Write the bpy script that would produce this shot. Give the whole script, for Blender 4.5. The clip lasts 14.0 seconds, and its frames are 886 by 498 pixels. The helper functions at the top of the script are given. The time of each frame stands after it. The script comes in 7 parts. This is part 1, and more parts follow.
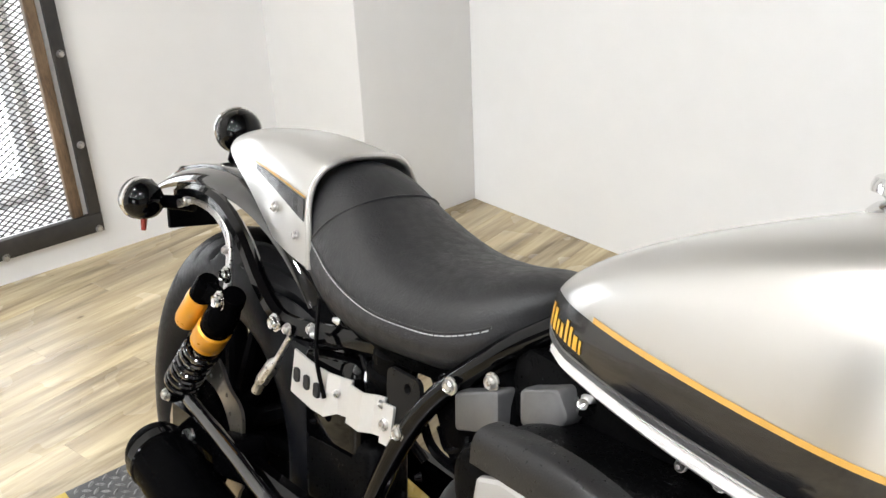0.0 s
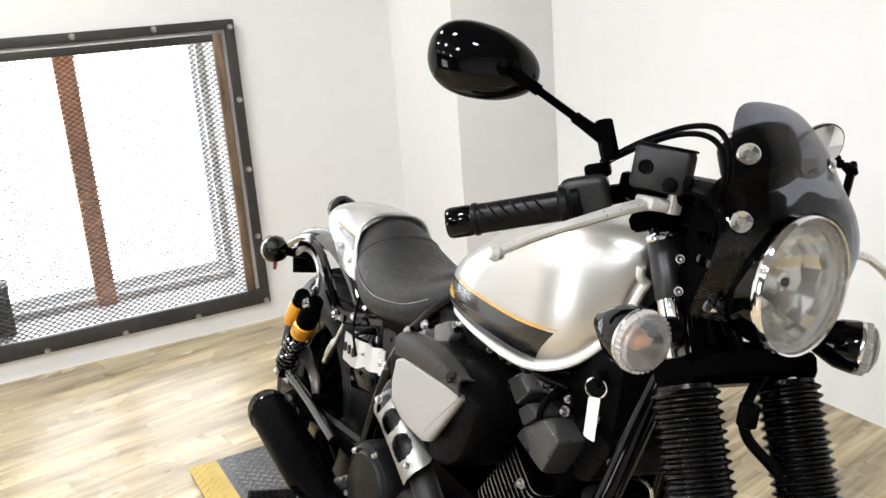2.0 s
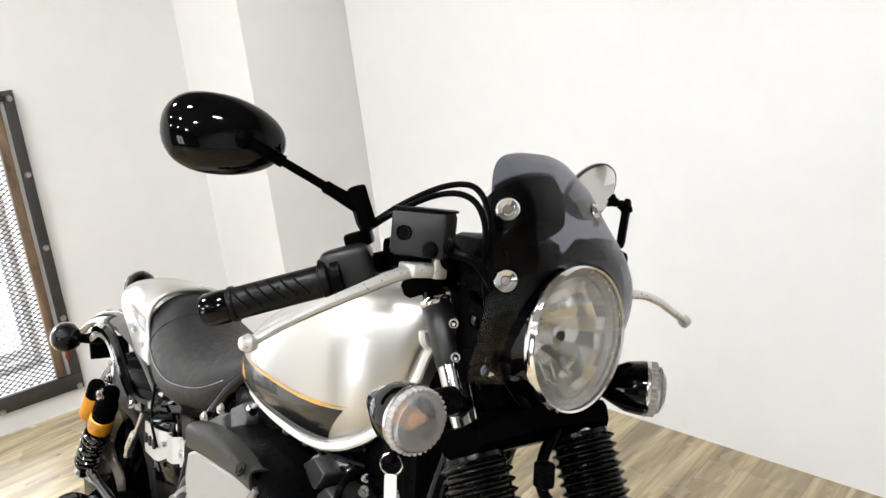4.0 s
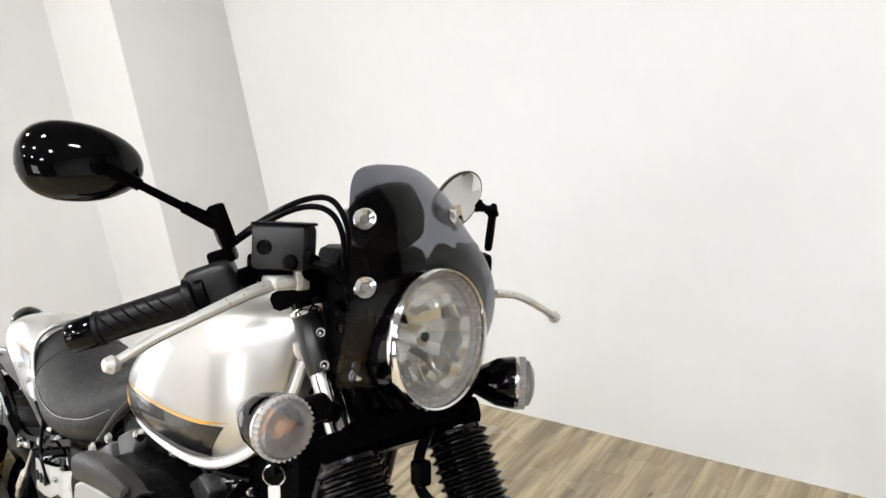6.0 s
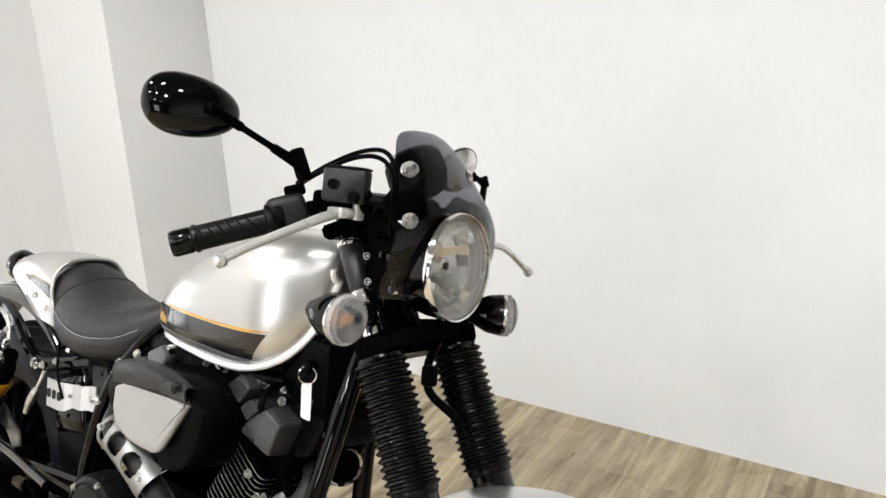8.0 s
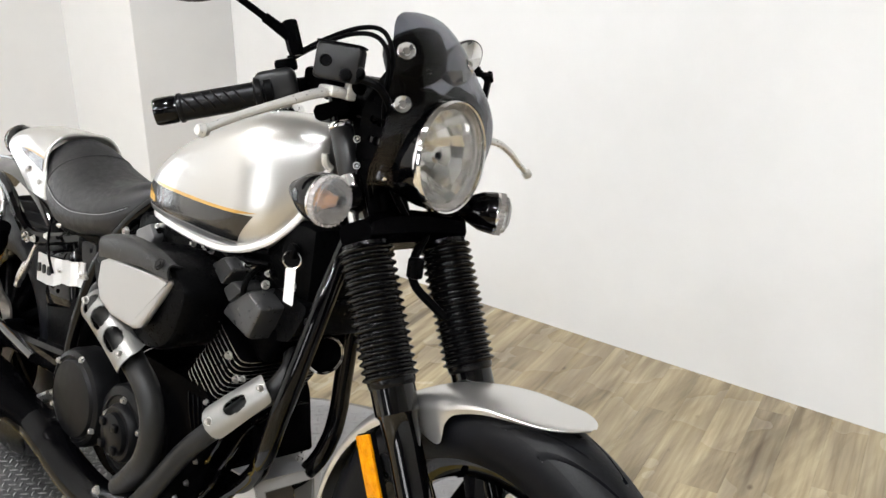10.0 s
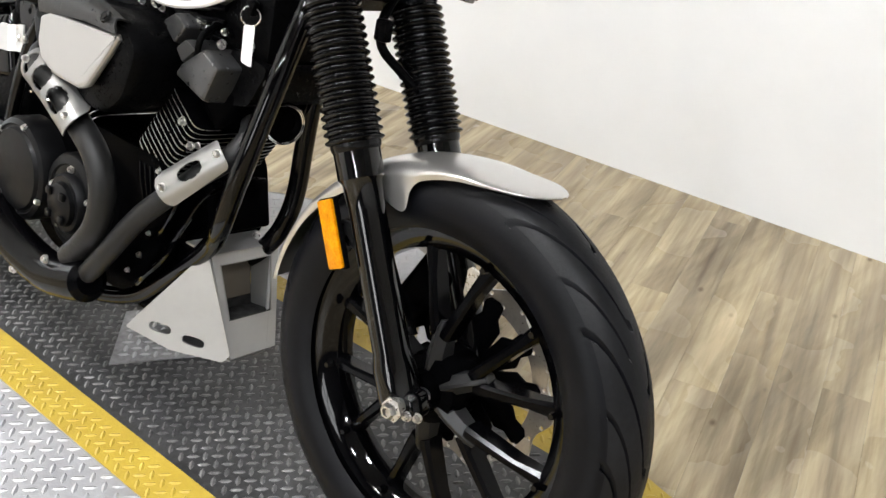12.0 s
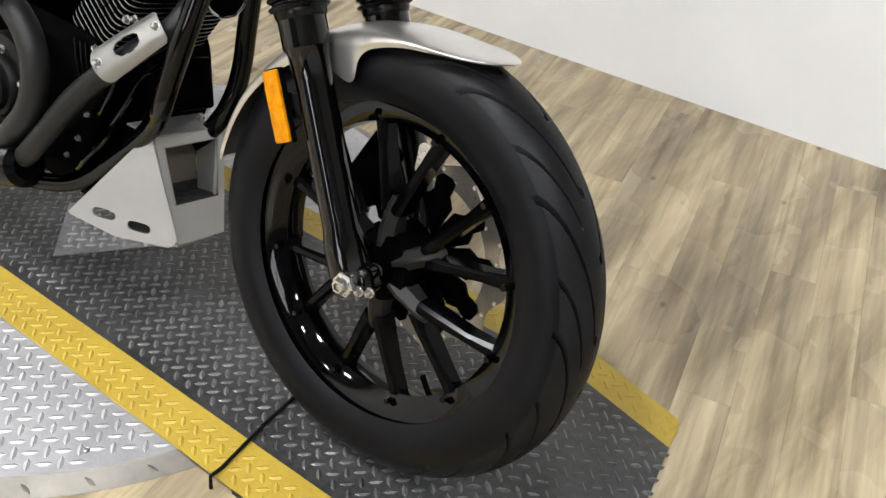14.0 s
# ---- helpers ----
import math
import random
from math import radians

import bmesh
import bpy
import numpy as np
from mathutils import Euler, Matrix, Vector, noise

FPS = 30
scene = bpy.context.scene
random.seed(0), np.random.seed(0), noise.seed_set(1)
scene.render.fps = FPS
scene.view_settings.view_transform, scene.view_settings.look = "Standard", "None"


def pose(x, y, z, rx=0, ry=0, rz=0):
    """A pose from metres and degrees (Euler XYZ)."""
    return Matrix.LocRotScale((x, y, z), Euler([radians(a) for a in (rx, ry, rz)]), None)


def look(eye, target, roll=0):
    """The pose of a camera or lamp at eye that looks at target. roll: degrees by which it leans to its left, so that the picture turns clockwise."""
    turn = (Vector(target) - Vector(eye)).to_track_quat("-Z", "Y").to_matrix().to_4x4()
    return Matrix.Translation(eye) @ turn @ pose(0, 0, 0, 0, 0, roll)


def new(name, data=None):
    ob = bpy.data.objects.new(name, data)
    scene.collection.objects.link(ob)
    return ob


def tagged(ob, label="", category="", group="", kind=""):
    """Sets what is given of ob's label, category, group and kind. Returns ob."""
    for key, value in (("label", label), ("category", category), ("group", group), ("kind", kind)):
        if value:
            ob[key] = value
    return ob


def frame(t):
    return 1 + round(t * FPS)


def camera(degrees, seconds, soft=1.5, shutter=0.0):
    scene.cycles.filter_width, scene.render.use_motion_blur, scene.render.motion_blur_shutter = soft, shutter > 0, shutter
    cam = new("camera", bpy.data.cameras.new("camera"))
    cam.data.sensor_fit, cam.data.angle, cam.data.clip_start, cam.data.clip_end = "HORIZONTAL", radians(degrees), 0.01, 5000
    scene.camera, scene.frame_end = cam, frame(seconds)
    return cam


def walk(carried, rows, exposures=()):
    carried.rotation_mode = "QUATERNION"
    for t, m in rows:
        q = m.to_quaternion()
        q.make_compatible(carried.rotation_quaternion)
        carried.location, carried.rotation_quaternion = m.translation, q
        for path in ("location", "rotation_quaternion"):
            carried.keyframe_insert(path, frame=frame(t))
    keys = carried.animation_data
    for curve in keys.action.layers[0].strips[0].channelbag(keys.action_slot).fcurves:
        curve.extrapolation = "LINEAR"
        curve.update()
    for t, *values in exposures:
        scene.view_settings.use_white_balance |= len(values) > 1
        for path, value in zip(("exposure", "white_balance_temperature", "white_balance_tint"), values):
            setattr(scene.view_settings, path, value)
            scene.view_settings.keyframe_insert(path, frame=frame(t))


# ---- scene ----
cam = camera(52.0, 14.0)
PATH = [
    (0, (0.411, 0.628, 1.232), (-1.070, 1.855, 0.315), -2.6),
    (0.5, (0.639, 0.494, 1.279), (-0.959, 1.671, 0.506), -5.3),
    (1, (0.913, 0.472, 1.283), (-0.812, 1.545, 0.643), -6.9),
    (1.5, (1.176, 0.478, 1.294), (-0.662, 1.361, 0.676), -3.9),
    (2, (1.224, 0.476, 1.300), (-0.590, 1.425, 0.709), -4.4),
    (2.5, (1.219, 0.498, 1.308), (-0.530, 1.572, 0.737), -5.5),
    (3, (1.212, 0.534, 1.310), (-0.505, 1.669, 0.761), -5.9),
    (3.5, (1.213, 0.569, 1.310), (-0.466, 1.763, 0.772), -6.3),
    (4, (1.213, 0.597, 1.308), (-0.416, 1.862, 0.775), -7.6),
    (4.2, (1.213, 0.604, 1.307), (-0.400, 1.885, 0.768), -8.1),
    (6.3, (1.294, 0.613, 1.300), (-0.197, 2.043, 0.776), -9.7),
    (6.5, (1.300, 0.604, 1.302), (-0.185, 2.039, 0.782), -9.5),
    (7, (1.337, 0.487, 1.311), (-0.070, 2.017, 0.846), -8.8),
    (7.5, (1.369, 0.334, 1.320), (0.009, 1.901, 0.838), -6.5),
    (8, (1.380, 0.284, 1.311), (0.039, 1.850, 0.777), -4.2),
    (8.2, (1.382, 0.276, 1.292), (0.044, 1.833, 0.728), -3.6),
    (10.3, (1.388, 0.325, 1.255), (0.066, 1.820, 0.512), -0.3),
    (10.5, (1.386, 0.322, 1.250), (0.076, 1.815, 0.481), 0),
    (11, (1.378, 0.322, 1.226), (0.113, 1.806, 0.371), 1.2),
    (11.5, (1.371, 0.324, 1.196), (0.159, 1.792, 0.242), 2.1),
    (12, (1.364, 0.321, 1.158), (0.227, 1.768, 0.086), 3.1),
    (12.5, (1.359, 0.316, 1.125), (0.311, 1.754, -0.045), 4.7),
    (13, (1.364, 0.312, 1.101), (0.361, 1.740, -0.119), 5.3),
    (13.5, (1.372, 0.305, 1.091), (0.377, 1.721, -0.152), 5.7),
    (14, (1.376, 0.318, 1.105), (0.399, 1.748, -0.134), 4.6),
]
walk(cam, [(t, look(eye, target, roll)) for t, eye, target, roll in PATH],
     [(0, 0.08), (1.5, 0.12), (4, 0.15), (8, 0.0), (11, 0.16), (12.5, 0.22), (14, 0.05)])

# ---- world and light ----
world = bpy.data.worlds.new("sky")
scene.world = world
world.use_nodes = True
wn = world.node_tree.nodes
sky = wn.new("ShaderNodeTexSky")
sky.sky_type, sky.sun_disc, sky.sun_elevation, sky.sun_rotation = "NISHITA", False, radians(40), radians(200)
world.node_tree.links.new(sky.outputs[0], wn["Background"].inputs[0])
wn["Background"].inputs[1].default_value = 0.15


def area_lamp(name, m, sx, sy, power, colour=(1, 1, 1)):
    d = bpy.data.lights.new(name, "AREA")
    d.shape, d.size, d.size_y, d.energy, d.color = "RECTANGLE", sx, sy, power, colour
    ob = new(name, d)
    ob.matrix_world = m
    return ob


CEILING_POWER, WINDOW_POWER, SHOP_POWER = 54, 14, 4
scene.view_settings.exposure = 0.0


# ---- materials ----
def material(name, colour, rough=0.5, metal=0.0, vary=0.08, scale=8.0, bump=0.0, bump_scale=60.0, coat=0.0, spread=None, stretch=(1, 1, 1), spec=0.5):
    """A surface with colour and gloss that vary at two scales and a fine relief."""
    m = bpy.data.materials.new(name)
    m.use_nodes = True
    nt = m.node_tree
    n, link = nt.nodes, nt.links.new
    p = n["Principled BSDF"]
    p.inputs["Metallic"].default_value = metal
    p.inputs["Coat Weight"].default_value = coat
    p.inputs["Coat Roughness"].default_value = 0.04
    p.inputs["Specular IOR Level"].default_value = spec
    tc, mp = n.new("ShaderNodeTexCoord"), n.new("ShaderNodeMapping")
    mp.inputs["Scale"].default_value = stretch
    link(tc.outputs["Object"], mp.inputs[0])
    a, b = n.new("ShaderNodeTexNoise"), n.new("ShaderNodeTexNoise")
    a.inputs["Scale"].default_value, b.inputs["Scale"].default_value = scale, scale * 9
    a.inputs["Detail"].default_value = b.inputs["Detail"].default_value = 4
    link(mp.outputs[0], a.inputs[0]), link(mp.outputs[0], b.inputs[0])
    mx = n.new("ShaderNodeMath")
    mx.operation = "MULTIPLY_ADD"
    mx.inputs[1].default_value = 0.6
    link(a.outputs[0], mx.inputs[0])
    m2 = n.new("ShaderNodeMath")
    m2.operation = "MULTIPLY"
    m2.inputs[1].default_value = 0.4
    link(b.outputs[0], m2.inputs[0]), link(m2.outputs[0], mx.inputs[2])
    ramp = n.new("ShaderNodeValToRGB")
    lo = [max(0, c * (1 - vary)) for c in colour]
    hi = [min(1, c * (1 + vary)) for c in colour]
    if spread:
        lo, hi = colour, spread
    ramp.color_ramp.elements[0].position, ramp.color_ramp.elements[1].position = 0.35, 0.65
    ramp.color_ramp.elements[0].color, ramp.color_ramp.elements[1].color = (*lo, 1), (*hi, 1)
    link(mx.outputs[0], ramp.inputs[0]), link(ramp.outputs[0], p.inputs["Base Color"])
    mr = n.new("ShaderNodeMapRange")
    mr.inputs["From Min"].default_value, mr.inputs["From Max"].default_value = 0.3, 0.7
    even = 0.03 if vary <= 0.02 else 0.18
    mr.inputs["To Min"].default_value, mr.inputs["To Max"].default_value = rough * (1 - even), min(1, rough * (1 + even))
    link(b.outputs[0], mr.inputs[0]), link(mr.outputs[0], p.inputs["Roughness"])
    if bump:
        bn, bt = n.new("ShaderNodeBump"), n.new("ShaderNodeTexNoise")
        bt.inputs["Scale"].default_value, bt.inputs["Detail"].default_value = bump_scale, 5
        bn.inputs["Strength"].default_value, bn.inputs["Distance"].default_value = bump, 0.002
        link(mp.outputs[0], bt.inputs[0]), link(bt.outputs[0], bn.inputs["Height"]), link(bn.outputs[0], p.inputs["Normal"])
    return m


WALL = material("painted_wall", (0.79, 0.79, 0.79), 0.5, vary=0.02, scale=1.5, bump=0.15, bump_scale=120)
CEIL = material("ceiling_paint", (0.22, 0.22, 0.22), 0.8, vary=0.05, scale=2)
# grey of the unseen east wall, set for the light it bounces back
EAST = material("bounce_grey_wall", (0.55, 0.55, 0.55), 0.6, vary=0.05, scale=2)
# charcoal stands for the dim far room, so gloss black reflects little
DARK_WALL = material("dim_room_wall", (0.055, 0.055, 0.058), 0.7, vary=0.1, scale=2)
BLACK_STEEL = material("black_painted_steel", (0.006, 0.006, 0.0063), 0.3, vary=0.3, scale=6, bump=0.1, spec=0.12)
BLACK_GLOSS = material("gloss_black", (0.0008, 0.0008, 0.001), 0.05, vary=0.1, spec=0.24)
DEEP_GLOSS = material("deep_gloss_black", (0.002, 0.002, 0.0024), 0.08, vary=0.1, coat=1.0)
FORK_BLACK = material("fork_leg_black", (0.0010, 0.0010, 0.0012), 0.07, vary=0.1, spec=0.3, coat=0.3)
BOOT = material("ribbed_boot_rubber", (0.0014, 0.0014, 0.0016), 0.24, vary=0.2, scale=30, bump=0.06, bump_scale=400, spec=0.2)
BLACK_SATIN = material("satin_black", (0.0010, 0.0010, 0.0012), 0.24, vary=0.25, scale=20, bump=0.03, bump_scale=300, spec=0.007)
BLACK_PLASTIC = material("black_plastic", (0.0018, 0.0018, 0.0020), 0.3, vary=0.15, scale=25, bump=0.04, bump_scale=500, spec=0.03)
RUBBER = material("tyre_rubber", (0.0030, 0.0032, 0.0043), 0.38, vary=0.3, scale=14, bump=0.10, bump_scale=200, spec=0.12)
GRIP = material("grip_rubber", (0.0034, 0.0034, 0.0037), 0.32, vary=0.2, scale=30, bump=0.06, bump_scale=400, spec=0.14)
SILVER = material("warm_silver_paint", (0.57, 0.56, 0.54), 0.34, metal=0.9, vary=0.01, scale=1.5, coat=0.8)
PALE_SILVER = material("pale_silver_edge", (0.78, 0.77, 0.75), 0.3, metal=0.2, vary=0.02, coat=0.6)
SILVER_SATIN = material("satin_silver_paint", (0.27, 0.267, 0.26), 0.34, metal=0.75, vary=0.05, scale=9, bump=0.05, bump_scale=500)
# paler rubber: the light on the tread is put into its colour
TREAD_RUBBER = material("lit_tread_rubber", (0.0075, 0.0076, 0.0086), 0.42, vary=0.3, scale=18, bump=0.15, bump_scale=220, spec=0.15)
HOUSING = material("grey_black_plastic", (0.0085, 0.0085, 0.009), 0.36, vary=0.12, scale=25, bump=0.12, bump_scale=500, spec=0.3)
BLACK_SEMI = material("semi_gloss_black", (0.0010, 0.0010, 0.0013), 0.16, vary=0.15, scale=20, spec=0.08)
GREY_METAL = material("grey_coated_metal", (0.0034, 0.0034, 0.0038), 0.36, vary=0.06, scale=6, bump=0.02, bump_scale=600, spec=0.12)
CHROME = material("chrome", (0.75, 0.75, 0.75), 0.1, metal=1.0, vary=0.04)
ALU = material("aluminium", (0.62, 0.61, 0.6), 0.3, metal=1.0, vary=0.08, scale=30)
LEATHER = material("seat_vinyl", (0.012, 0.012, 0.0132), 0.5, vary=0.12, scale=10, bump=0.35, bump_scale=350, spec=0.4)
YELLOW = material("amber_yellow_metal", (0.62, 0.27, 0.012), 0.32, metal=0.3, vary=0.08, coat=0.5)


# ---- shapes ----
def V(*a):
    return Vector(a)


def spline(pts, n=6):
    """A smooth line through the points."""
    p = [Vector(q) for q in pts]
    p = [2 * p[0] - p[1]] + p + [2 * p[-1] - p[-2]]
    out = []
    for i in range(1, len(p) - 2):
        a, b, c, d = p[i - 1:i + 3]
        for k in range(n):
            t = k / n
            out.append(0.5 * (2 * b + (c - a) * t + (2 * a - 5 * b + 4 * c - d) * t * t + (3 * b - a - 3 * c + d) * t ** 3))
    return out + [p[-2]]


def rings(bm, rows, caps=True, closed=True):
    """Faces between rows of points of equal length."""
    vs = [[bm.verts.new(p) for p in r] for r in rows]
    for a, b in zip(vs, vs[1:]):
        m = len(a)
        for i in range(m if closed else m - 1):
            j = (i + 1) % m
            bm.faces.new((a[i], a[j], b[j], b[i]))
    if caps and closed:
        bm.faces.new(vs[0][::-1]), bm.faces.new(vs[-1])
    return bm


def tube(bm, pts, r, seg=12, caps=True):
    p = [Vector(q) for q in pts]
    rr = r if isinstance(r, (list, tuple)) else [r] * len(p)
    up, rows = None, []
    for i, q in enumerate(p):
        d = (p[min(i + 1, len(p) - 1)] - p[max(i - 1, 0)]).normalized()
        if up is None:
            up = d.orthogonal().normalized()
        up = (up - d * up.dot(d)).normalized()
        s = d.cross(up)
        rows.append([q + rr[i] * (math.cos(a) * up + math.sin(a) * s) for a in (2 * math.pi * k / seg for k in range(seg))])
    return rings(bm, rows, caps)


def rod(bm, a, b, r, seg=12, r2=None):
    return tube(bm, [a, b], [r, r if r2 is None else r2], seg)


def lathe(bm, profile, at, axis, seg=32, full=False):
    """Turns a profile of (radius, distance along the axis) round the axis."""
    ax = Vector(axis).normalized()
    u = ax.orthogonal().normalized()
    if abs(ax.y) > 0.9:
        u = (V(1, 0, 0) - ax * ax.x).normalized()
    w = ax.cross(u)
    at = Vector(at)
    if full:
        profile = list(profile) + [profile[0]]
    rows = []
    for r, h in profile:
        rows.append([at + ax * h + max(r, 1e-5) * (math.cos(a) * u + math.sin(a) * w) for a in (2 * math.pi * k / seg for k in range(seg))])
    rings(bm, rows, caps=False)
    bmesh.ops.remove_doubles(bm, verts=bm.verts, dist=2e-5)
    return bm


def box(bm, c, size, m=None, bevel=0.003, seg=2):
    t = Matrix.Translation(c) @ (m.to_4x4() if m else Matrix()) @ Matrix.Diagonal((*size, 1))
    made = bmesh.ops.create_cube(bm, size=1, matrix=t)["verts"]
    if bevel:
        es = list({e for v in made for e in v.link_edges})
        bmesh.ops.bevel(bm, geom=es, offset=bevel, segments=seg, affect="EDGES", profile=0.5)
    return bm


def plate(bm, outline, thick, put, holes=(), bevel=0.0):
    """A flat plate: an outline with holes, in the plane of put (a matrix), as thick as given along its z."""
    tmp = bmesh.new()
    for loop in (outline, *holes):
        vs = [tmp.verts.new((x, y, 0)) for x, y in loop]
        for i, v in enumerate(vs):
            tmp.edges.new((v, vs[(i + 1) % len(vs)]))
    bmesh.ops.triangle_fill(tmp, edges=list(tmp.edges), use_beauty=True)
    bmesh.ops.dissolve_limit(tmp, angle_limit=0.01, verts=list(tmp.verts), edges=list(tmp.edges))
    ext = bmesh.ops.extrude_face_region(tmp, geom=list(tmp.faces))
    bmesh.ops.translate(tmp, verts=[g for g in ext["geom"] if isinstance(g, bmesh.types.BMVert)], vec=(0, 0, thick))
    bmesh.ops.recalc_face_normals(tmp, faces=list(tmp.faces))
    if bevel:
        es = [e for e in tmp.edges if e.calc_face_angle(0) > 0.6]
        bmesh.ops.bevel(tmp, geom=es, offset=bevel, segments=2, affect="EDGES", profile=0.5)
    bmesh.ops.transform(tmp, matrix=put, verts=list(tmp.verts))
    d = bpy.data.meshes.new("tmp")
    tmp.to_mesh(d), tmp.free()
    bm.from_mesh(d)
    bpy.data.meshes.remove(d)
    return bm


def axes(at, x, y):
    """A matrix at a point with its x and (nearly) y along the given ways."""
    x = Vector(x).normalized()
    z = x.cross(Vector(y)).normalized()
    y = z.cross(x)
    m = Matrix((x, y, z)).transposed().to_4x4()
    m.translation = at
    return m


def oval(cx, cy, rx, ry, n=20, turn=0.0, power=2.0):
    out = []
    for k in range(n):
        a = 2 * math.pi * k / n
        c, s = math.cos(a), math.sin(a)
        x, y = rx * math.copysign(abs(c) ** (2 / power), c), ry * math.copysign(abs(s) ** (2 / power), s)
        out.append((cx + x * math.cos(turn) - y * math.sin(turn), cy + x * math.sin(turn) + y * math.cos(turn)))
    return out


def rounded(pts, r, n=4):
    """A polygon with rounded corners."""
    out = []
    for i, p in enumerate(pts):
        a, b, c = Vector(pts[i - 1]), Vector(p), Vector(pts[(i + 1) % len(pts)])
        u, w = (a - b), (c - b)
        k = min(r, u.length * 0.45, w.length * 0.45)
        s, e = b + u.normalized() * k, b + w.normalized() * k
        for j in range(n + 1):
            t = j / n
            q = s * (1 - t) ** 2 + b * 2 * t * (1 - t) + e * t * t
            out.append((q.x, q.y))
    return out


def part(name, bm, mat, parent=None, label="", sharp=35):
    """Links a bmesh as one object, smooth but for its sharp edges."""
    bmesh.ops.recalc_face_normals(bm, faces=list(bm.faces))
    for e in bm.edges:
        e.smooth = e.calc_face_angle(0) < radians(sharp)
    for q in bm.faces:
        q.smooth = True
    d = bpy.data.meshes.new(name)
    bm.to_mesh(d), bm.free()
    d.materials.append(mat)
    ob = new(name, d)
    if parent:
        ob.parent = parent
    if label:
        tagged(ob, label)
    return ob


def B():
    return bmesh.new()



# ---- the room ----
X0, X1, Y0, Y1, H = -2.345, 5.0, -6.0, 2.629, 3.6
WT = 0.30  # thickness of the window wall


def setting(name, bm, mat, label, category):
    return tagged(part(name, bm, mat), label, category, kind="structure")


setting("wall_north", box(B(), ((X0 + X1) / 2, Y1 + 0.1, H / 2), (X1 - X0 + 0.6, 0.2, H), bevel=0), WALL, "smooth white painted wall", "wall")
# south wall, added out of view and kept dark to shape the reflections
sb = B()
DX0, DX1, DZ0, DZ1 = 0.2, 1.8, 0.6, 2.6
for xa, xb, za, zb in ((X0 - 0.3, DX0, 0, H), (DX1, X1 + 0.3, 0, H), (DX0, DX1, 0, DZ0), (DX0, DX1, DZ1, H)):
    box(sb, ((xa + xb) / 2, Y0 - 0.1, (za + zb) / 2), (xb - xa, 0.2, zb - za), bevel=0)
setting("wall_south", sb, DARK_WALL, "unseen south wall, dark for the dim room, with a wide shop window", "wall")
w2 = setting("window_2", box(B(), ((DX0 + DX1) / 2, Y0 - 0.1, (DZ0 + DZ1) / 2), (0.09, 0.12, DZ1 - DZ0), bevel=0.004), BLACK_STEEL, "black mullions of a wide shop window", "window")
for z in (DZ0 + 0.03, DZ1 - 0.03, 1.5):
    part("window_frame", box(B(), ((DX0 + DX1) / 2, Y0 - 0.1, z), (DX1 - DX0, 0.1, 0.06), bevel=0.004), BLACK_STEEL, w2)
# added out of view; its tone brightens the pillar and the reflections
setting("wall_east", box(B(), (X1 + 0.1, (Y0 + Y1) / 2, H / 2), (0.2, Y1 - Y0, H), bevel=0), EAST, "unseen east wall, its pale grey set for bounce light", "wall")
setting("ceiling", box(B(), ((X0 + X1) / 2, (Y0 + Y1) / 2, H + 0.05), (X1 - X0 + 0.8, Y1 - Y0 + 0.4, 0.1), bevel=0), CEIL, "plain grey ceiling", "ceiling")
setting("wall_pillar", box(B(), ((X0 - 1.8115) / 2 - 0.01, (2.1726 + Y1) / 2, H / 2), (-1.8115 - X0 + 0.02, Y1 - 2.1726, H), bevel=0.004), WALL, "white boxed-out corner pillar", "pillar")
WY0, WY1, WZ0, WZ1 = 0.41, 1.433, 0.146, 1.193
wb = B()
for ya, yb, za, zb in ((Y0, WY0, 0, H), (WY1, Y1, 0, H), (WY0, WY1, 0, WZ0), (WY0, WY1, WZ1, H)):
    box(wb, (X0 - WT / 2, (ya + yb) / 2, (za + zb) / 2), (WT, yb - ya, zb - za), bevel=0)
setting("wall_west", wb, WALL, "white painted wall with a low deep window opening", "wall")

# the meshed window
win = tagged(new("window_1"), "low window behind black expanded metal mesh in a bolted steel frame", "window", kind="structure")
FO = (0.342, 1.4995, 0.085, 1.239)  # outer edges of the steel frame
fx = X0 + 0.012
STEEL_WORN = material("worn_black_steel", (0.016, 0.016, 0.017), 0.5, vary=0.4, scale=5, spread=(0.045, 0.04, 0.036), bump=0.2, bump_scale=90)
RUST_WOOD = material("dark_stained_wood", (0.05, 0.032, 0.02), 0.6, spread=(0.22, 0.145, 0.085), scale=5, bump=0.4, bump_scale=60, stretch=(6, 6, 1))
WHITE_TRIM = material("white_trim", (0.75, 0.74, 0.72), 0.5, vary=0.03)
yo0, yo1, zo0, zo1 = FO
fw = 0.036
for ya, yb, za, zb in ((yo0, yo1, zo1 - fw, zo1), (yo0, yo1, zo0, zo0 + 0.062), (yo1 - fw, yo1, zo0 + 0.062, zo1 - fw), (yo0, yo0 + 0.06, zo0 + 0.062, zo1 - fw)):
    part("window_frame", box(B(), (fx, (ya + yb) / 2, (za + zb) / 2), (0.024, yb - ya, zb - za), bevel=0.003), STEEL_WORN, win, "worn black steel frame bar")
part("frame_lining", box(B(), (X0 + 0.004, WY1 - 0.004, (WZ0 + WZ1) / 2), (0.03, 0.034, WZ1 - WZ0 - 0.004), bevel=0.003), RUST_WOOD, win, "stained brown wooden lining")
part("frame_lining", box(B(), (X0 + 0.004, (WY0 + WY1) / 2, zo1 - fw - 0.012), (0.02, WY1 - WY0, 0.008), bevel=0.002), WHITE_TRIM, win, "white trim strip")
part("frame_lining", box(B(), (X0 + 0.002, (WY0 + WY1) / 2, WZ1 - 0.018), (0.026, WY1 - WY0, 0.03), bevel=0.003), STEEL_WORN, win)
bolt_bm = B()
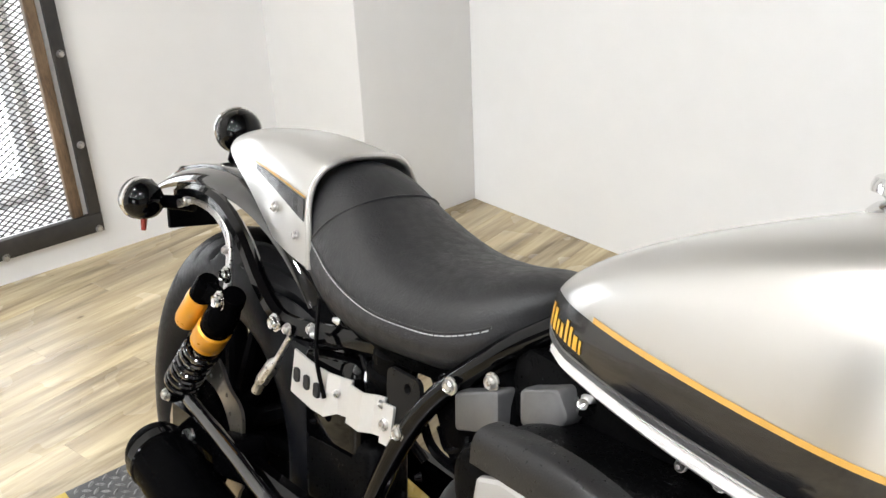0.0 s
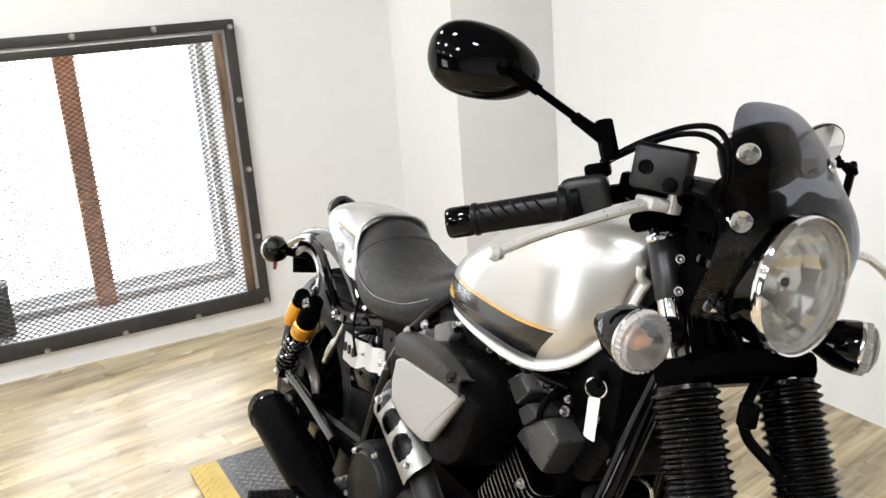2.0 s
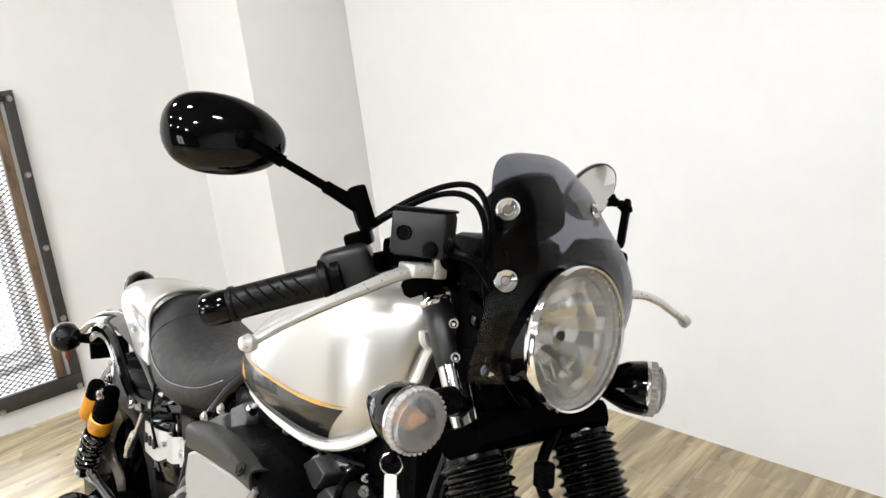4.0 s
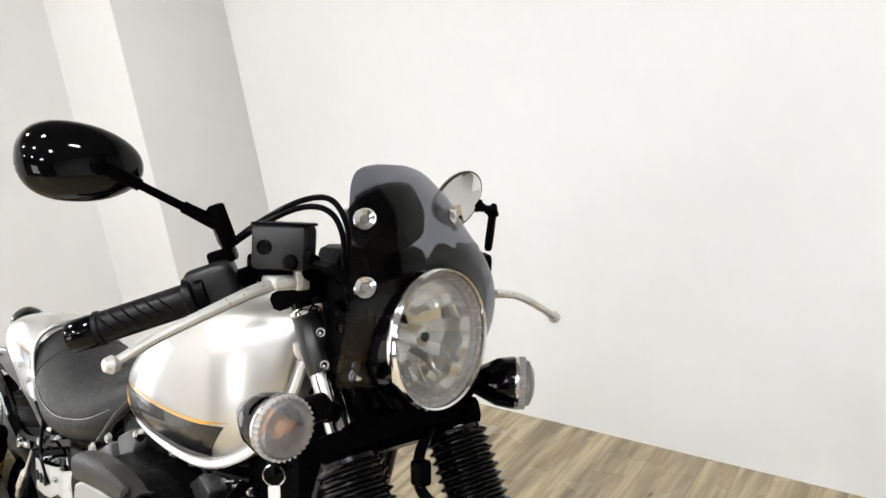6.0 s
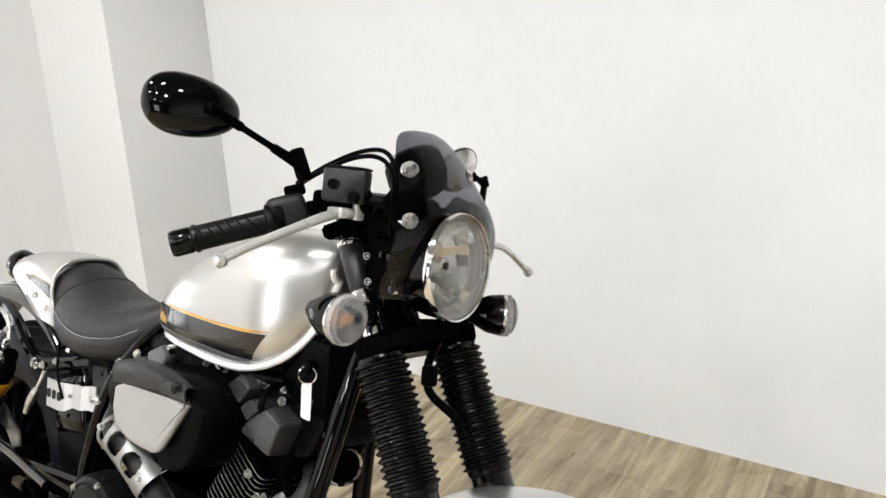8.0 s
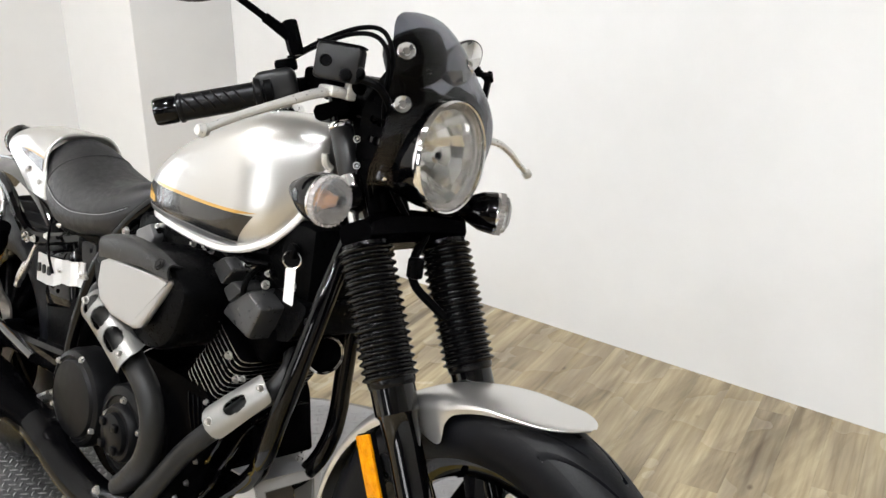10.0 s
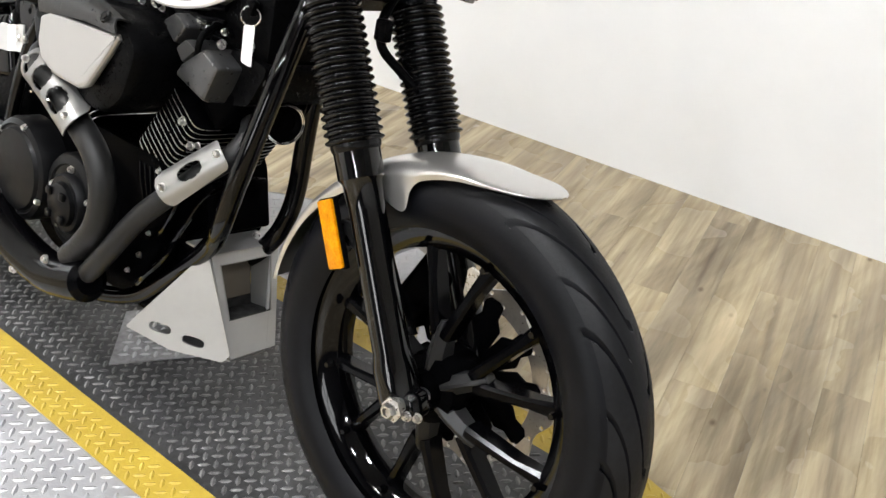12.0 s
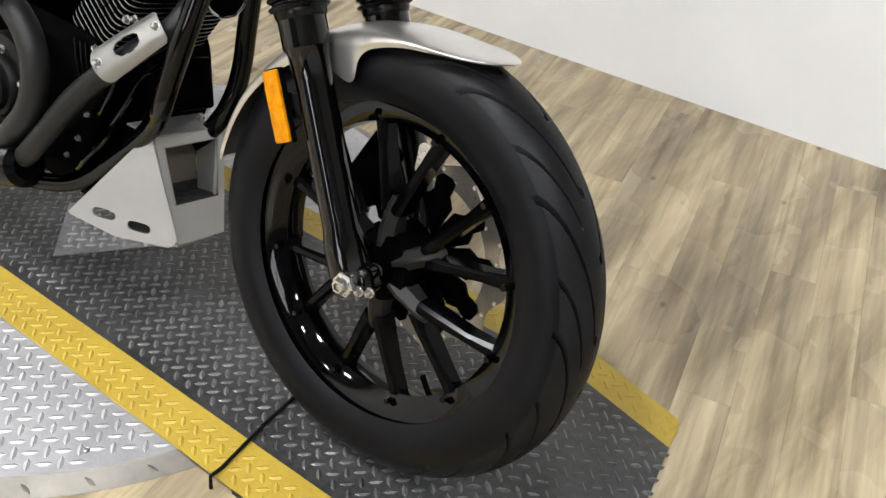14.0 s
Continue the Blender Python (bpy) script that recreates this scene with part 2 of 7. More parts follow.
lathe(bolt_bm, [(0.0, 0.012), (0.008, 0.011), (0.0105, 0.006), (0.012, 0.0), (0.0, 0.0)], (0, 0, 0), (1, 0, 0), 12)
first = part("bolt", bolt_bm, ALU, win, "domed steel bolt head")
spots = []
for k in range(5):
    spots += [(yo1 - 0.018, 0.096 + k * 0.2785), (yo0 + 0.015, 0.096 + k * 0.2785)]
for k in range(4):
    y = yo1 - 0.018 - 0.286 * (k + 1) + 0.0
    if y > yo0 + 0.05:
        spots += [(y, zo1 - 0.015), (y, 0.092)]
for k, (y, z) in enumerate(spots):
    o = first if k == 0 else first.copy()
    if k:
        scene.collection.objects.link(o)
    o.location = (fx + 0.012, y, z)
# expanded metal: rows of zigzag strands
mb = B()
LW, SW, ST = 0.0285, 0.0092, 0.0016
ny, nz = int((WY1 - WY0) / (LW / 2)), int((WZ1 - WZ0) / SW)
for k in range(nz + 1):
    z = WZ0 + k * SW
    for i in range(ny):
        up = 1 if (i + k) % 2 else -1
        y0, y1 = WY0 + i * LW / 2, WY0 + (i + 1) * LW / 2
        z0, z1 = z - up * SW * 0.42, z + up * SW * 0.42
        xx = X0 - 0.006
        vs = [mb.verts.new(p) for p in ((xx, y0, z0 - ST), (xx, y1, z1 - ST), (xx - 0.004, y1, z1 + ST), (xx - 0.004, y0, z0 + ST))]
        mb.faces.new(vs)
        v2 = [mb.verts.new(p) for p in ((xx - 0.0015, y0, z0 - ST), (xx - 0.0015, y1, z1 - ST), (xx - 0.0055, y1, z1 + ST), (xx - 0.0055, y0, z0 + ST))]
        mb.faces.new(v2[::-1])
        mb.faces.new((vs[0], v2[0], v2[1], vs[1])), mb.faces.new((vs[3], vs[2], v2[2], v2[3]))
tagged(part("mesh_panel", mb, STEEL_WORN, win, "black expanded metal mesh"), kind="stuff")
# outer sash, post and glass at the back of the opening
bx = X0 - WT + 0.03
ORANGE_WOOD = material("reddish_wood_post", (0.50, 0.21, 0.11), 0.6, spread=(0.64, 0.31, 0.18), scale=6, stretch=(4, 4, 0.6), bump=0.2)
part("window_post", box(B(), (bx + 0.03, 0.893, (WZ0 + WZ1) / 2), (0.05, 0.075, WZ1 - WZ0 - 0.002), bevel=0.003), ORANGE_WOOD, win, "reddish wooden post")
for ya, yb, za, zb in ((WY0, WY1, WZ0, WZ0 + 0.03), (WY0, WY1, WZ1 - 0.03, WZ1), (WY0, WY0 + 0.03, WZ0 + 0.03, WZ1 - 0.03), (WY1 - 0.03, WY1, WZ0 + 0.03, WZ1 - 0.03)):
    part("window_sash", box(B(), (bx, (ya + yb) / 2, (za + zb) / 2), (0.04, yb - ya - 0.002, zb - za - 0.002), bevel=0.003), WHITE_TRIM, win)
GLASS = bpy.data.materials.new("window_glass")
GLASS.use_nodes = True
gp = GLASS.node_tree.nodes["Principled BSDF"]
gp.inputs["Transmission Weight"].default_value, gp.inputs["Roughness"].default_value, gp.inputs["IOR"].default_value = 1.0, 0.02, 1.05
pane = part("pane", box(B(), (bx - 0.002, (WY0 + WY1) / 2, (WZ0 + WZ1) / 2), (0.005, WY1 - WY0 - 0.06, WZ1 - WZ0 - 0.06), bevel=0), GLASS, win)
pane.visible_shadow = False
# a latch and a dark box on the sill
la = tagged(new("window_latch"), "small bright steel hasp on the window mesh", "latch")
lb = B()
tube(lb, spline([(X0 + 0.03, 0.375, 0.30), (X0 + 0.035, 0.43, 0.305), (X0 + 0.03, 0.445, 0.28), (X0 + 0.03, 0.445, 0.25)]), 0.005)
part("hasp", lb, ALU, la)
part("hasp_plate", box(B(), (X0 + 0.027, 0.385, 0.27), (0.006, 0.05, 0.12), bevel=0.002), STEEL_WORN, la)
CASE = material("dark_grey_case", (0.04, 0.04, 0.042), 0.5, vary=0.2)
sbx = B()
box(sbx, (X0 - 0.15, 0.478, WZ0 + 0.09), (0.12, 0.12, 0.18), bevel=0.008)
sill_box = part("meter_box", sbx, CASE)
tagged(sill_box, "dark grey metal box standing on the window sill", "box")
part("lid", box(B(), (X0 - 0.15, 0.478, WZ0 + 0.187), (0.126, 0.126, 0.012), bevel=0.004), CASE, sill_box)
# the bright outdoors
SKYGLOW = bpy.data.materials.new("bright_daylight")
SKYGLOW.use_nodes = True
sn = SKYGLOW.node_tree.nodes
em = sn.new("ShaderNodeEmission")
em.inputs[0].default_value, em.inputs[1].default_value = (0.97, 0.985, 1.0, 1), 1.03
SKYGLOW.node_tree.links.new(em.outputs[0], sn["Material Output"].inputs[0])
tagged(part("backdrop", box(B(), (X0 - 2.5, 0.9, 1.0), (0.02, 7, 5), bevel=0), SKYGLOW), "overexposed white daylight outdoors", "backdrop", kind="structure")
SKYGLOW2 = SKYGLOW.copy()
SKYGLOW2.node_tree.nodes["Emission"].inputs[1].default_value = 8.0
tagged(part("backdrop", box(B(), (1.0, Y0 - 2.5, 1.4), (8, 0.02, 5), bevel=0), SKYGLOW2), "overexposed white daylight outdoors", "backdrop", kind="structure")

# lamps on the ceiling, and the daylight in the two windows
LAMP_BODY = material("white_enamel", (0.8, 0.8, 0.8), 0.4, vary=0.02)
for x in (-1.3, 0.6, 2.5):
    for y in (-0.2, -2.3, -4.4):
        lm = tagged(new("ceiling_light"), "round white high-bay ceiling light", "ceiling light", "ceiling lights")
        lm.location = (x, y, H)
        lb = B()
        lathe(lb, [(0, 0), (0.05, 0), (0.06, -0.08), (0.17, -0.16), (0.18, -0.18), (0.165, -0.17), (0.05, -0.10), (0, -0.10)], (0, 0, 0), (0, 0, 1), 32)
        part("housing", lb, LAMP_BODY, lm)
        lamp_ = area_lamp("bay_light", look((x, y, H - 0.185), (x, y, 0)), 0.3, 0.3, CEILING_POWER, (1.0, 0.985, 0.96) if x < 0 else (0.965, 0.988, 1.02))
        lamp_.data.shape, lamp_.data.spread = "DISK", radians(166)
area_lamp("window_daylight", look((X0 - WT - 0.06, (WY0 + WY1) / 2, (WZ0 + WZ1) / 2), (0, (WY0 + WY1) / 2, 0.6)), 0.95, 0.95, WINDOW_POWER, (0.95, 0.98, 1))
area_lamp("shop_window_daylight", look(((DX0 + DX1) / 2, Y0 + 0.02, (DZ0 + DZ1) / 2), ((DX0 + DX1) / 2, 2, 1.0)), DX1 - DX0, DZ1 - DZ0, SHOP_POWER, (0.96, 0.98, 1))

# ---- the motorcycle: its x runs forward, y to its left, z up ----
bike = tagged(new("motorcycle"), "silver and black cafe racer motorcycle leaning on its side stand", "motorcycle")
bike.matrix_world = pose(-0.9443, 1.1243, 0.0052, -13, 0, -2) @ Matrix.Translation((0, -0.0128, 0)) @ Matrix.Scale(1.065, 4)


def side(y):
    """The plane of a plate that faces the right of the motorcycle; its outline is in (x, z)."""
    return axes((0, y, 0), (1, 0, 0), (0, 0, 1))


def beam(bm, pts, sizes, yv=(0, 1, 0), cut=0.25):
    """A bar with chamfered edges: at each point (width, depth along yv)."""
    p, yv = [Vector(q) for q in pts], Vector(yv)
    rows = []
    for i, q in enumerate(p):
        d = (p[min(i + 1, len(p) - 1)] - p[max(i - 1, 0)]).normalized()
        n = (yv - d * yv.dot(d)).normalized()
        t = d.cross(n)
        w, h = sizes[i][0] / 2, sizes[i][1] / 2
        c = min(w, h) * cut * 2
        rows.append([q + t * a + n * e for a, e in ((w - c, h), (w, h - c), (w, -h + c), (w - c, -h), (-w + c, -h), (-w, -h + c), (-w, h - c), (-w + c, h))])
    return rings(bm, rows)


def bolt(parent, at, axis=(0, -1, 0), r=0.006, mat=None, name="bolt", h=0.006):
    b = B()
    lathe(b, [(0, h), (r * 0.45, h), (r * 0.55, h * 0.55), (r * 0.8, h * 0.9), (r, h * 0.6), (r, 0), (r * 1.35, 0), (r * 1.35, -h * 0.3), (0, -h * 0.3)], at, axis, 12)
    return part(name, b, mat or ALU, parent)


def shell(fn, nu, nv, thick=0.002, keep=None):
    """A curved sheet from fn(u, v), u and v from 0 to 1, with some thickness."""
    b = B()
    g = [[b.verts.new(fn(i / nu, j / nv)) for j in range(nv + 1)] for i in range(nu + 1)]
    for i in range(nu):
        for j in range(nv):
            q = (g[i][j], g[i + 1][j], g[i + 1][j + 1], g[i][j + 1])
            if keep is None or keep(sum((v.co for v in q), Vector()) / 4):
                b.faces.new(q)
    bmesh.ops.delete(b, geom=[v for v in b.verts if not v.link_faces], context="VERTS")
    bmesh.ops.remove_doubles(b, verts=b.verts, dist=1e-5)
    bmesh.ops.recalc_face_normals(b, faces=list(b.faces))
    if thick:
        bmesh.ops.solidify(b, geom=list(b.faces), thickness=thick)
    return b


def keyed(table, x):
    """Values between the rows of a table, smooth, by its first column."""
    n = len(table)
    i = 0
    while i < n - 2 and x > table[i + 1][0]:
        i += 1
    a, b, c, d = table[max(i - 1, 0)], table[i], table[i + 1], table[min(i + 2, n - 1)]
    t = min(max((x - b[0]) / (c[0] - b[0]), 0), 1)
    out = []
    for p, q, r, s in zip(a[1:], b[1:], c[1:], d[1:]):
        m0 = (r - p) / max(c[0] - a[0], 1e-6) * (c[0] - b[0])
        m1 = (s - q) / max(d[0] - b[0], 1e-6) * (c[0] - b[0])
        out.append((2 * t ** 3 - 3 * t * t + 1) * q + (t ** 3 - 2 * t * t + t) * m0 + (3 * t * t - 2 * t ** 3) * r + (t ** 3 - t * t) * m1)
    return out


def tyre(c, R, hw, hr, seg, grooves):
    b, nt = B(), 38
    # worn marks tread between the grooves, coloured lighter as lit; grooves stay dark
    rows, worn = [], []
    for k in range(nt + 1):
        th = radians(-128 + 256 * k / nt)
        row = []
        for i in range(seg):
            a = abs(math.degrees(th))
            cut = 0.0
            twist = 0.62 * (1 - min(max((a - 6) / 60, 0), 1)) ** 1.7 if grooves else 0
            base = 2 * math.pi * i / seg
            ph = base - twist
            r, y = R - hr + hr * math.cos(th), hw * math.sin(th)
            if abs(a - 88) < 3.5 or abs(a - 112) < 3.5:
                r += 0.0012
            if grooves and 6 < a < 66:
                s = 1 if th > 0 else -1
                q = (base + (0.25 if s > 0 else 0)) % (2 * math.pi / 11)
                d1 = abs(q - 0.16) * R
                d2 = abs(q - 0.40) * R if 26 < a < 60 else 1
                cut = 0.009 * max(0, 1 - (d1 / 0.0062) ** 4) + 0.008 * max(0, 1 - (d2 / 0.0052) ** 4)
                r -= cut
            worn.append(grooves and a < 64 and cut < 0.0005)
            row.append(V(c[0] + r * math.cos(ph), c[1] + y, c[2] + r * math.sin(ph)))
        rows.append(row)
    rings(b, rows, caps=False)
    b.faces.ensure_lookup_table()
    for k in range(nt):
        for i in range(seg):
            j = (i + 1) % seg
            if worn[k * seg + i] and worn[k * seg + j] and worn[(k + 1) * seg + i] and worn[(k + 1) * seg + j]:
                b.faces[k * seg + i].material_index = 1
    return b


SMOKE = bpy.data.materials.new("smoked_acrylic")
SMOKE.use_nodes = True
sk = SMOKE.node_tree.nodes
s_tr, s_gl, s_mx, s_fr = sk.new("ShaderNodeBsdfTransparent"), sk.new("ShaderNodeBsdfGlossy"), sk.new("ShaderNodeMixShader"), sk.new("ShaderNodeLayerWeight")
s_pw, s_ad = sk.new("ShaderNodeMath"), sk.new("ShaderNodeMath")
s_pw.operation, s_ad.operation, s_pw.inputs[1].default_value = "POWER", "MULTIPLY_ADD", 4.0
s_ad.inputs[1].default_value, s_ad.inputs[2].default_value = 0.5, 0.03
s_tr.inputs[0].default_value, s_gl.inputs["Roughness"].default_value = (0.40, 0.41, 0.445, 1), 0.03
SMOKE.node_tree.links.new(s_fr.outputs["Facing"], s_pw.inputs[0])
SMOKE.node_tree.links.new(s_pw.outputs[0], s_ad.inputs[0])
SMOKE.node_tree.links.new(s_ad.outputs[0], s_mx.inputs[0])
SMOKE.node_tree.links.new(s_tr.outputs[0], s_mx.inputs[1])
SMOKE.node_tree.links.new(s_gl.outputs[0], s_mx.inputs[2])
SMOKE.node_tree.links.new(s_mx.outputs[0], sk["Material Output"].inputs[0])
CLEAR = bpy.data.materials.new("clear_lens")
CLEAR.use_nodes = True
cp = CLEAR.node_tree.nodes["Principled BSDF"]
cp.inputs["Transmission Weight"].default_value, cp.inputs["Roughness"].default_value, cp.inputs["IOR"].default_value = 0.92, 0.12, 1.3
cn = CLEAR.node_tree.nodes.new("ShaderNodeTexVoronoi")
cn.inputs["Scale"].default_value = 420
cb = CLEAR.node_tree.nodes.new("ShaderNodeBump")
cb.inputs["Strength"].default_value, cb.inputs["Distance"].default_value = 0.22, 0.001
ct = CLEAR.node_tree.nodes.new("ShaderNodeTexCoord")
CLEAR.node_tree.links.new(ct.outputs["Object"], cn.inputs[0])
CLEAR.node_tree.links.new(cn.outputs[0], cb.inputs["Height"])
CLEAR.node_tree.links.new(cb.outputs[0], cp.inputs["Normal"])
HEADGLASS = bpy.data.materials.new("headlight_glass")
HEADGLASS.use_nodes = True
hp = HEADGLASS.node_tree.nodes["Principled BSDF"]
hp.inputs["Transmission Weight"].default_value, hp.inputs["Roughness"].default_value, hp.inputs["IOR"].default_value = 1.0, 0.0, 1.2
MIRROR = material("mirror_glass", (0.9, 0.9, 0.9), 0.02, metal=1.0, vary=0.0)
REFLECTOR = material("reflector_bowl", (0.90, 0.90, 0.88), 0.1, metal=0.95, vary=0.02)
AMBER = material("amber_plastic", (0.52, 0.19, 0.0005), 0.3, vary=0.38, scale=60, bump=0.3, bump_scale=420, spec=0.10)
AMBER_BULB = material("amber_bulb", (0.75, 0.34, 0.13), 0.3, vary=0.05)
RIB = material("pale_lens_rib", (0.34, 0.32, 0.31), 0.15, vary=0.05)
PALE_BOWL = material("pale_reflector", (0.46, 0.44, 0.42), 0.25, metal=0.6, vary=0.05, scale=60)
DISC_STEEL = material("brake_disc_steel", (0.42, 0.40, 0.375), 0.33, metal=1.0, vary=0.12, scale=25)
YELLOW_LOGO = material("yellow_decal", (0.58, 0.32, 0.03), 0.4, vary=0.06)
ORANGE_LINE = material("ochre_decal_line", (0.50, 0.28, 0.06), 0.35, vary=0.05, coat=0.6)
DECAL_BLACK = material("black_decal", (0.008, 0.008, 0.009), 0.22, vary=0.1, coat=0.5)
DECAL_GREY = material("grey_decal", (0.2, 0.2, 0.205), 0.35, metal=0.3, vary=0.08, coat=0.5)

LEVER_SILVER = material("bright_silver_paint", (0.60, 0.59, 0.565), 0.32, metal=0.6, vary=0.03, scale=20)

def on_wheel(c, r, deg, y):
    return V(c[0] + r * math.cos(radians(deg)), c[1] + y, c[2] + r * math.sin(radians(deg)))


# front wheel
FC = V(1.578, 0.004, 0.321)
wheel = part("front_wheel", lathe(B(), [(0.020, -0.062), (0.028, -0.058), (0.03, -0.04), (0.046, -0.036), (0.05, -0.02), (0.05, 0.02), (0.046, 0.036), (0.03, 0.04), (0.028, 0.058), (0.02, 0.062)], FC, (0, 1, 0), 32), BLACK_SATIN, bike, "satin black cast wheel hub")
part("tyre", tyre(FC, 0.304, 0.052, 0.055, 600, True), RUBBER, wheel, "black road tyre with curved tread grooves").data.materials.append(TREAD_RUBBER)
b = B()
lathe(b, [(0.2176, -0.0345), (0.2251, -0.036), (0.227, -0.0325), (0.2214, -0.029), (0.2082, -0.026), (0.196, -0.018), (0.1914, 0), (0.196, 0.018), (0.2082, 0.026), (0.2214, 0.029), (0.227, 0.0325), (0.2251, 0.036), (0.2176, 0.0345), (0.2007, 0.0275), (0.1857, 0.015), (0.1829, 0), (0.1857, -0.015), (0.2007, -0.0275)], FC, (0, 1, 0), 96, full=True)
rim = part("rim", b, BLACK_GLOSS, wheel, "gloss black cast rim")
for r, y in ((0.2235, 0.0355), (0.2055, 0.0245), (0.1935, 0.0150)):
    part("rim_ridge", tube(B(), [on_wheel(FC, r, 3.75 * k, -y) for k in range(97)], 0.0019, 8, False), BLACK_GLOSS, rim)


for k in range(6):
    mid = 272 + 60 * k
    # each arm of the hub carries two spokes
    b = B()
    beam(b, [on_wheel(FC, 0.026, mid, -0.016), on_wheel(FC, 0.044, mid, -0.018), on_wheel(FC, 0.066, mid, -0.016), on_wheel(FC, 0.084, mid, -0.015), on_wheel(FC, 0.094, mid, -0.013)], [(0.034, 0.050), (0.026, 0.046), (0.024, 0.040), (0.030, 0.034), (0.024, 0.024)], (0, 1, 0), 0.42)
    part("hub_arm", b, HOUSING, wheel)
    for e in (-1, 1):
        b = B()
        beam(b, [on_wheel(FC, 0.076, mid + e * 4.5, -0.014), on_wheel(FC, 0.100, mid + e * 9, -0.013), on_wheel(FC, 0.150, mid + e * 13, -0.008), on_wheel(FC, 0.188, mid + e * 15, -0.004)],
             [(0.020, 0.036), (0.0165, 0.034), (0.0145, 0.030), (0.022, 0.026)])
        part("spoke", b, BLACK_SEMI, wheel)
        b = B()
        lathe(b, [(0, 0.009), (0.004, 0.009), (0.005, 0.0), (0, 0)], on_wheel(FC, 0.192, mid + e * 15, -0.024), (0, -1, 0), 8)
        part("rim_boss", b, BLACK_GLOSS, wheel)
b = B()
rod(b, on_wheel(FC, 0.188, 303, -0.004), on_wheel(FC, 0.160, 303, -0.006), 0.004, 10)
part("valve", b, BLACK_SATIN, wheel, "black tyre valve")
# brake disc with a wavy edge
out = [(FC.x + (0.136 + 0.008 * math.cos(radians(d) * 10)) * math.cos(radians(d)), FC.z + (0.136 + 0.008 * math.cos(radians(d) * 10)) * math.sin(radians(d))) for d in range(0, 360, 3)]
holes = [[(FC.x + 0.106 * math.cos(radians(d)), FC.z + 0.106 * math.sin(radians(d))) for d in range(360, 0, -6)]]
for k in range(30):
    r, a = 0.116 + 0.008 * (k % 3), radians(12 * k + 3)
    holes.append(oval(FC.x + r * math.cos(a), FC.z + r * math.sin(a), 0.0034, 0.0034, 8))
disc = part("brake_disc", plate(B(), out, 0.0045, side(0.066), holes), DISC_STEEL, wheel, "drilled steel brake disc with a wavy edge")
out = []
for k in range(10):
    m = 36 * k + 10
    out += [(FC.x + r * math.cos(radians(m + d)), FC.z + r * math.sin(radians(m + d))) for r, d in ((0.046, -18), (0.082, -16), (0.094, -8), (0.112, -8), (0.119, -4), (0.119, 4), (0.112, 8), (0.094, 8), (0.082, 16))]
part("disc_carrier", plate(B(), out, 0.006, side(0.064), bevel=0.001), BLACK_SATIN, wheel)
for k in range(10):
    bolt(wheel, on_wheel(FC, 0.110, 36 * k + 10, 0.059), (0, -1, 0), 0.0045, ALU, "disc_rivet", 0.004)

# front fork
SLEEVE_GREY = material("satin_grey_black", (0.016, 0.016, 0.0165), 0.34, metal=0.2, vary=0.1, scale=12)
FD = V(0.458, 0, -0.889)


def fork(z, y):
    return V(1.264 + (0.942 - z) * 0.515, y, z)


FY = 0.086
for s in (-1, 1):
    y = -FY if s < 0 else 0.071
    b = B()
    pr = [(0, 0.0), (0.026, 0.0), (0.028, 0.012), (0.028, 0.05), (0.0245, 0.07), (0.0235, 0.25), (0.026, 0.285), (0.030, 0.29), (0.030, 0.332), (0.0, 0.332)]
    lathe(b, [(r, h) for r, h in pr], fork(0.318, y), -FD, 28)
    leg = part("fork_leg", b, FORK_BLACK, bike, "gloss black lower fork leg")
    b = B()
    box(b, fork(0.326, y) + V(0.022, 0, 0.004), (0.036, 0.036, 0.036), axes((0, 0, 0), (0.889, 0, 0.458), (0, 1, 0)).to_3x3(), 0.012, 4)
    part("axle_clamp", b, BLACK_GLOSS, leg)
    # bellows
    b, pr = B(), [(0.0, 0.0), (0.030, 0.0), (0.032, 0.004)]
    nrib, top = 17, 0.192
    for k in range(nrib):
        h = 0.008 + (top - 0.014) * k / nrib
        d = (top - 0.014) / nrib
        big, small = 0.0380, 0.0325
        pr += [(small, h), (small, h + d * 0.2), (big - 0.0008, h + d * 0.46), (big, h + d * 0.6), (big - 0.0008, h + d * 0.74)]
    pr += [(0.0315, top - 0.005), (0.031, top), (0.0, top)]
    lathe(b, pr, fork(0.606, y), -FD, 28)
    part("fork_boot", b, BOOT, leg, "ribbed black rubber fork boot")
    b = B()
    rod(b, fork(0.876, y), fork(0.76, y), 0.0150, 24)
    part("fork_tube", b, CHROME, leg, "chromed fork tube")
    b = B()
    lathe(b, [(0, 0), (0.0150, 0), (0.0162, 0.002), (0.0162, 0.066), (0.0150, 0.068), (0, 0.068)], fork(0.862, y), -FD, 28)
    part("fork_sleeve", b, SLEEVE_GREY, leg, "satin black upper fork sleeve")
    b = B()
    lathe(b, [(0, 0.066), (0.0168, 0.066), (0.0178, 0.068), (0.0178, 0.072), (0.0168, 0.074), (0, 0.074)], fork(0.862, y), -FD, 28)
    part("sleeve_ring", b, CHROME, leg, "bright ring on the fork sleeve")
    b = B()
    lathe(b, [(0, 0.075), (0.013, 0.075), (0.013, 0.082), (0.0095, 0.084), (0.0095, 0.112), (0.015, 0.114), (0.015, 0.126), (0, 0.127)], fork(0.862, y), -FD, 20)
    part("fork_cap", b, BLACK_GLOSS, leg)
    for x, z in ((1.330, 0.914), (1.336, 0.880)):
        bolt(leg, (x, 0.106 * s, z), (0.75, 0.6 * s, 0.1), 0.0036, CHROME, "clamp_bolt", 0.012)
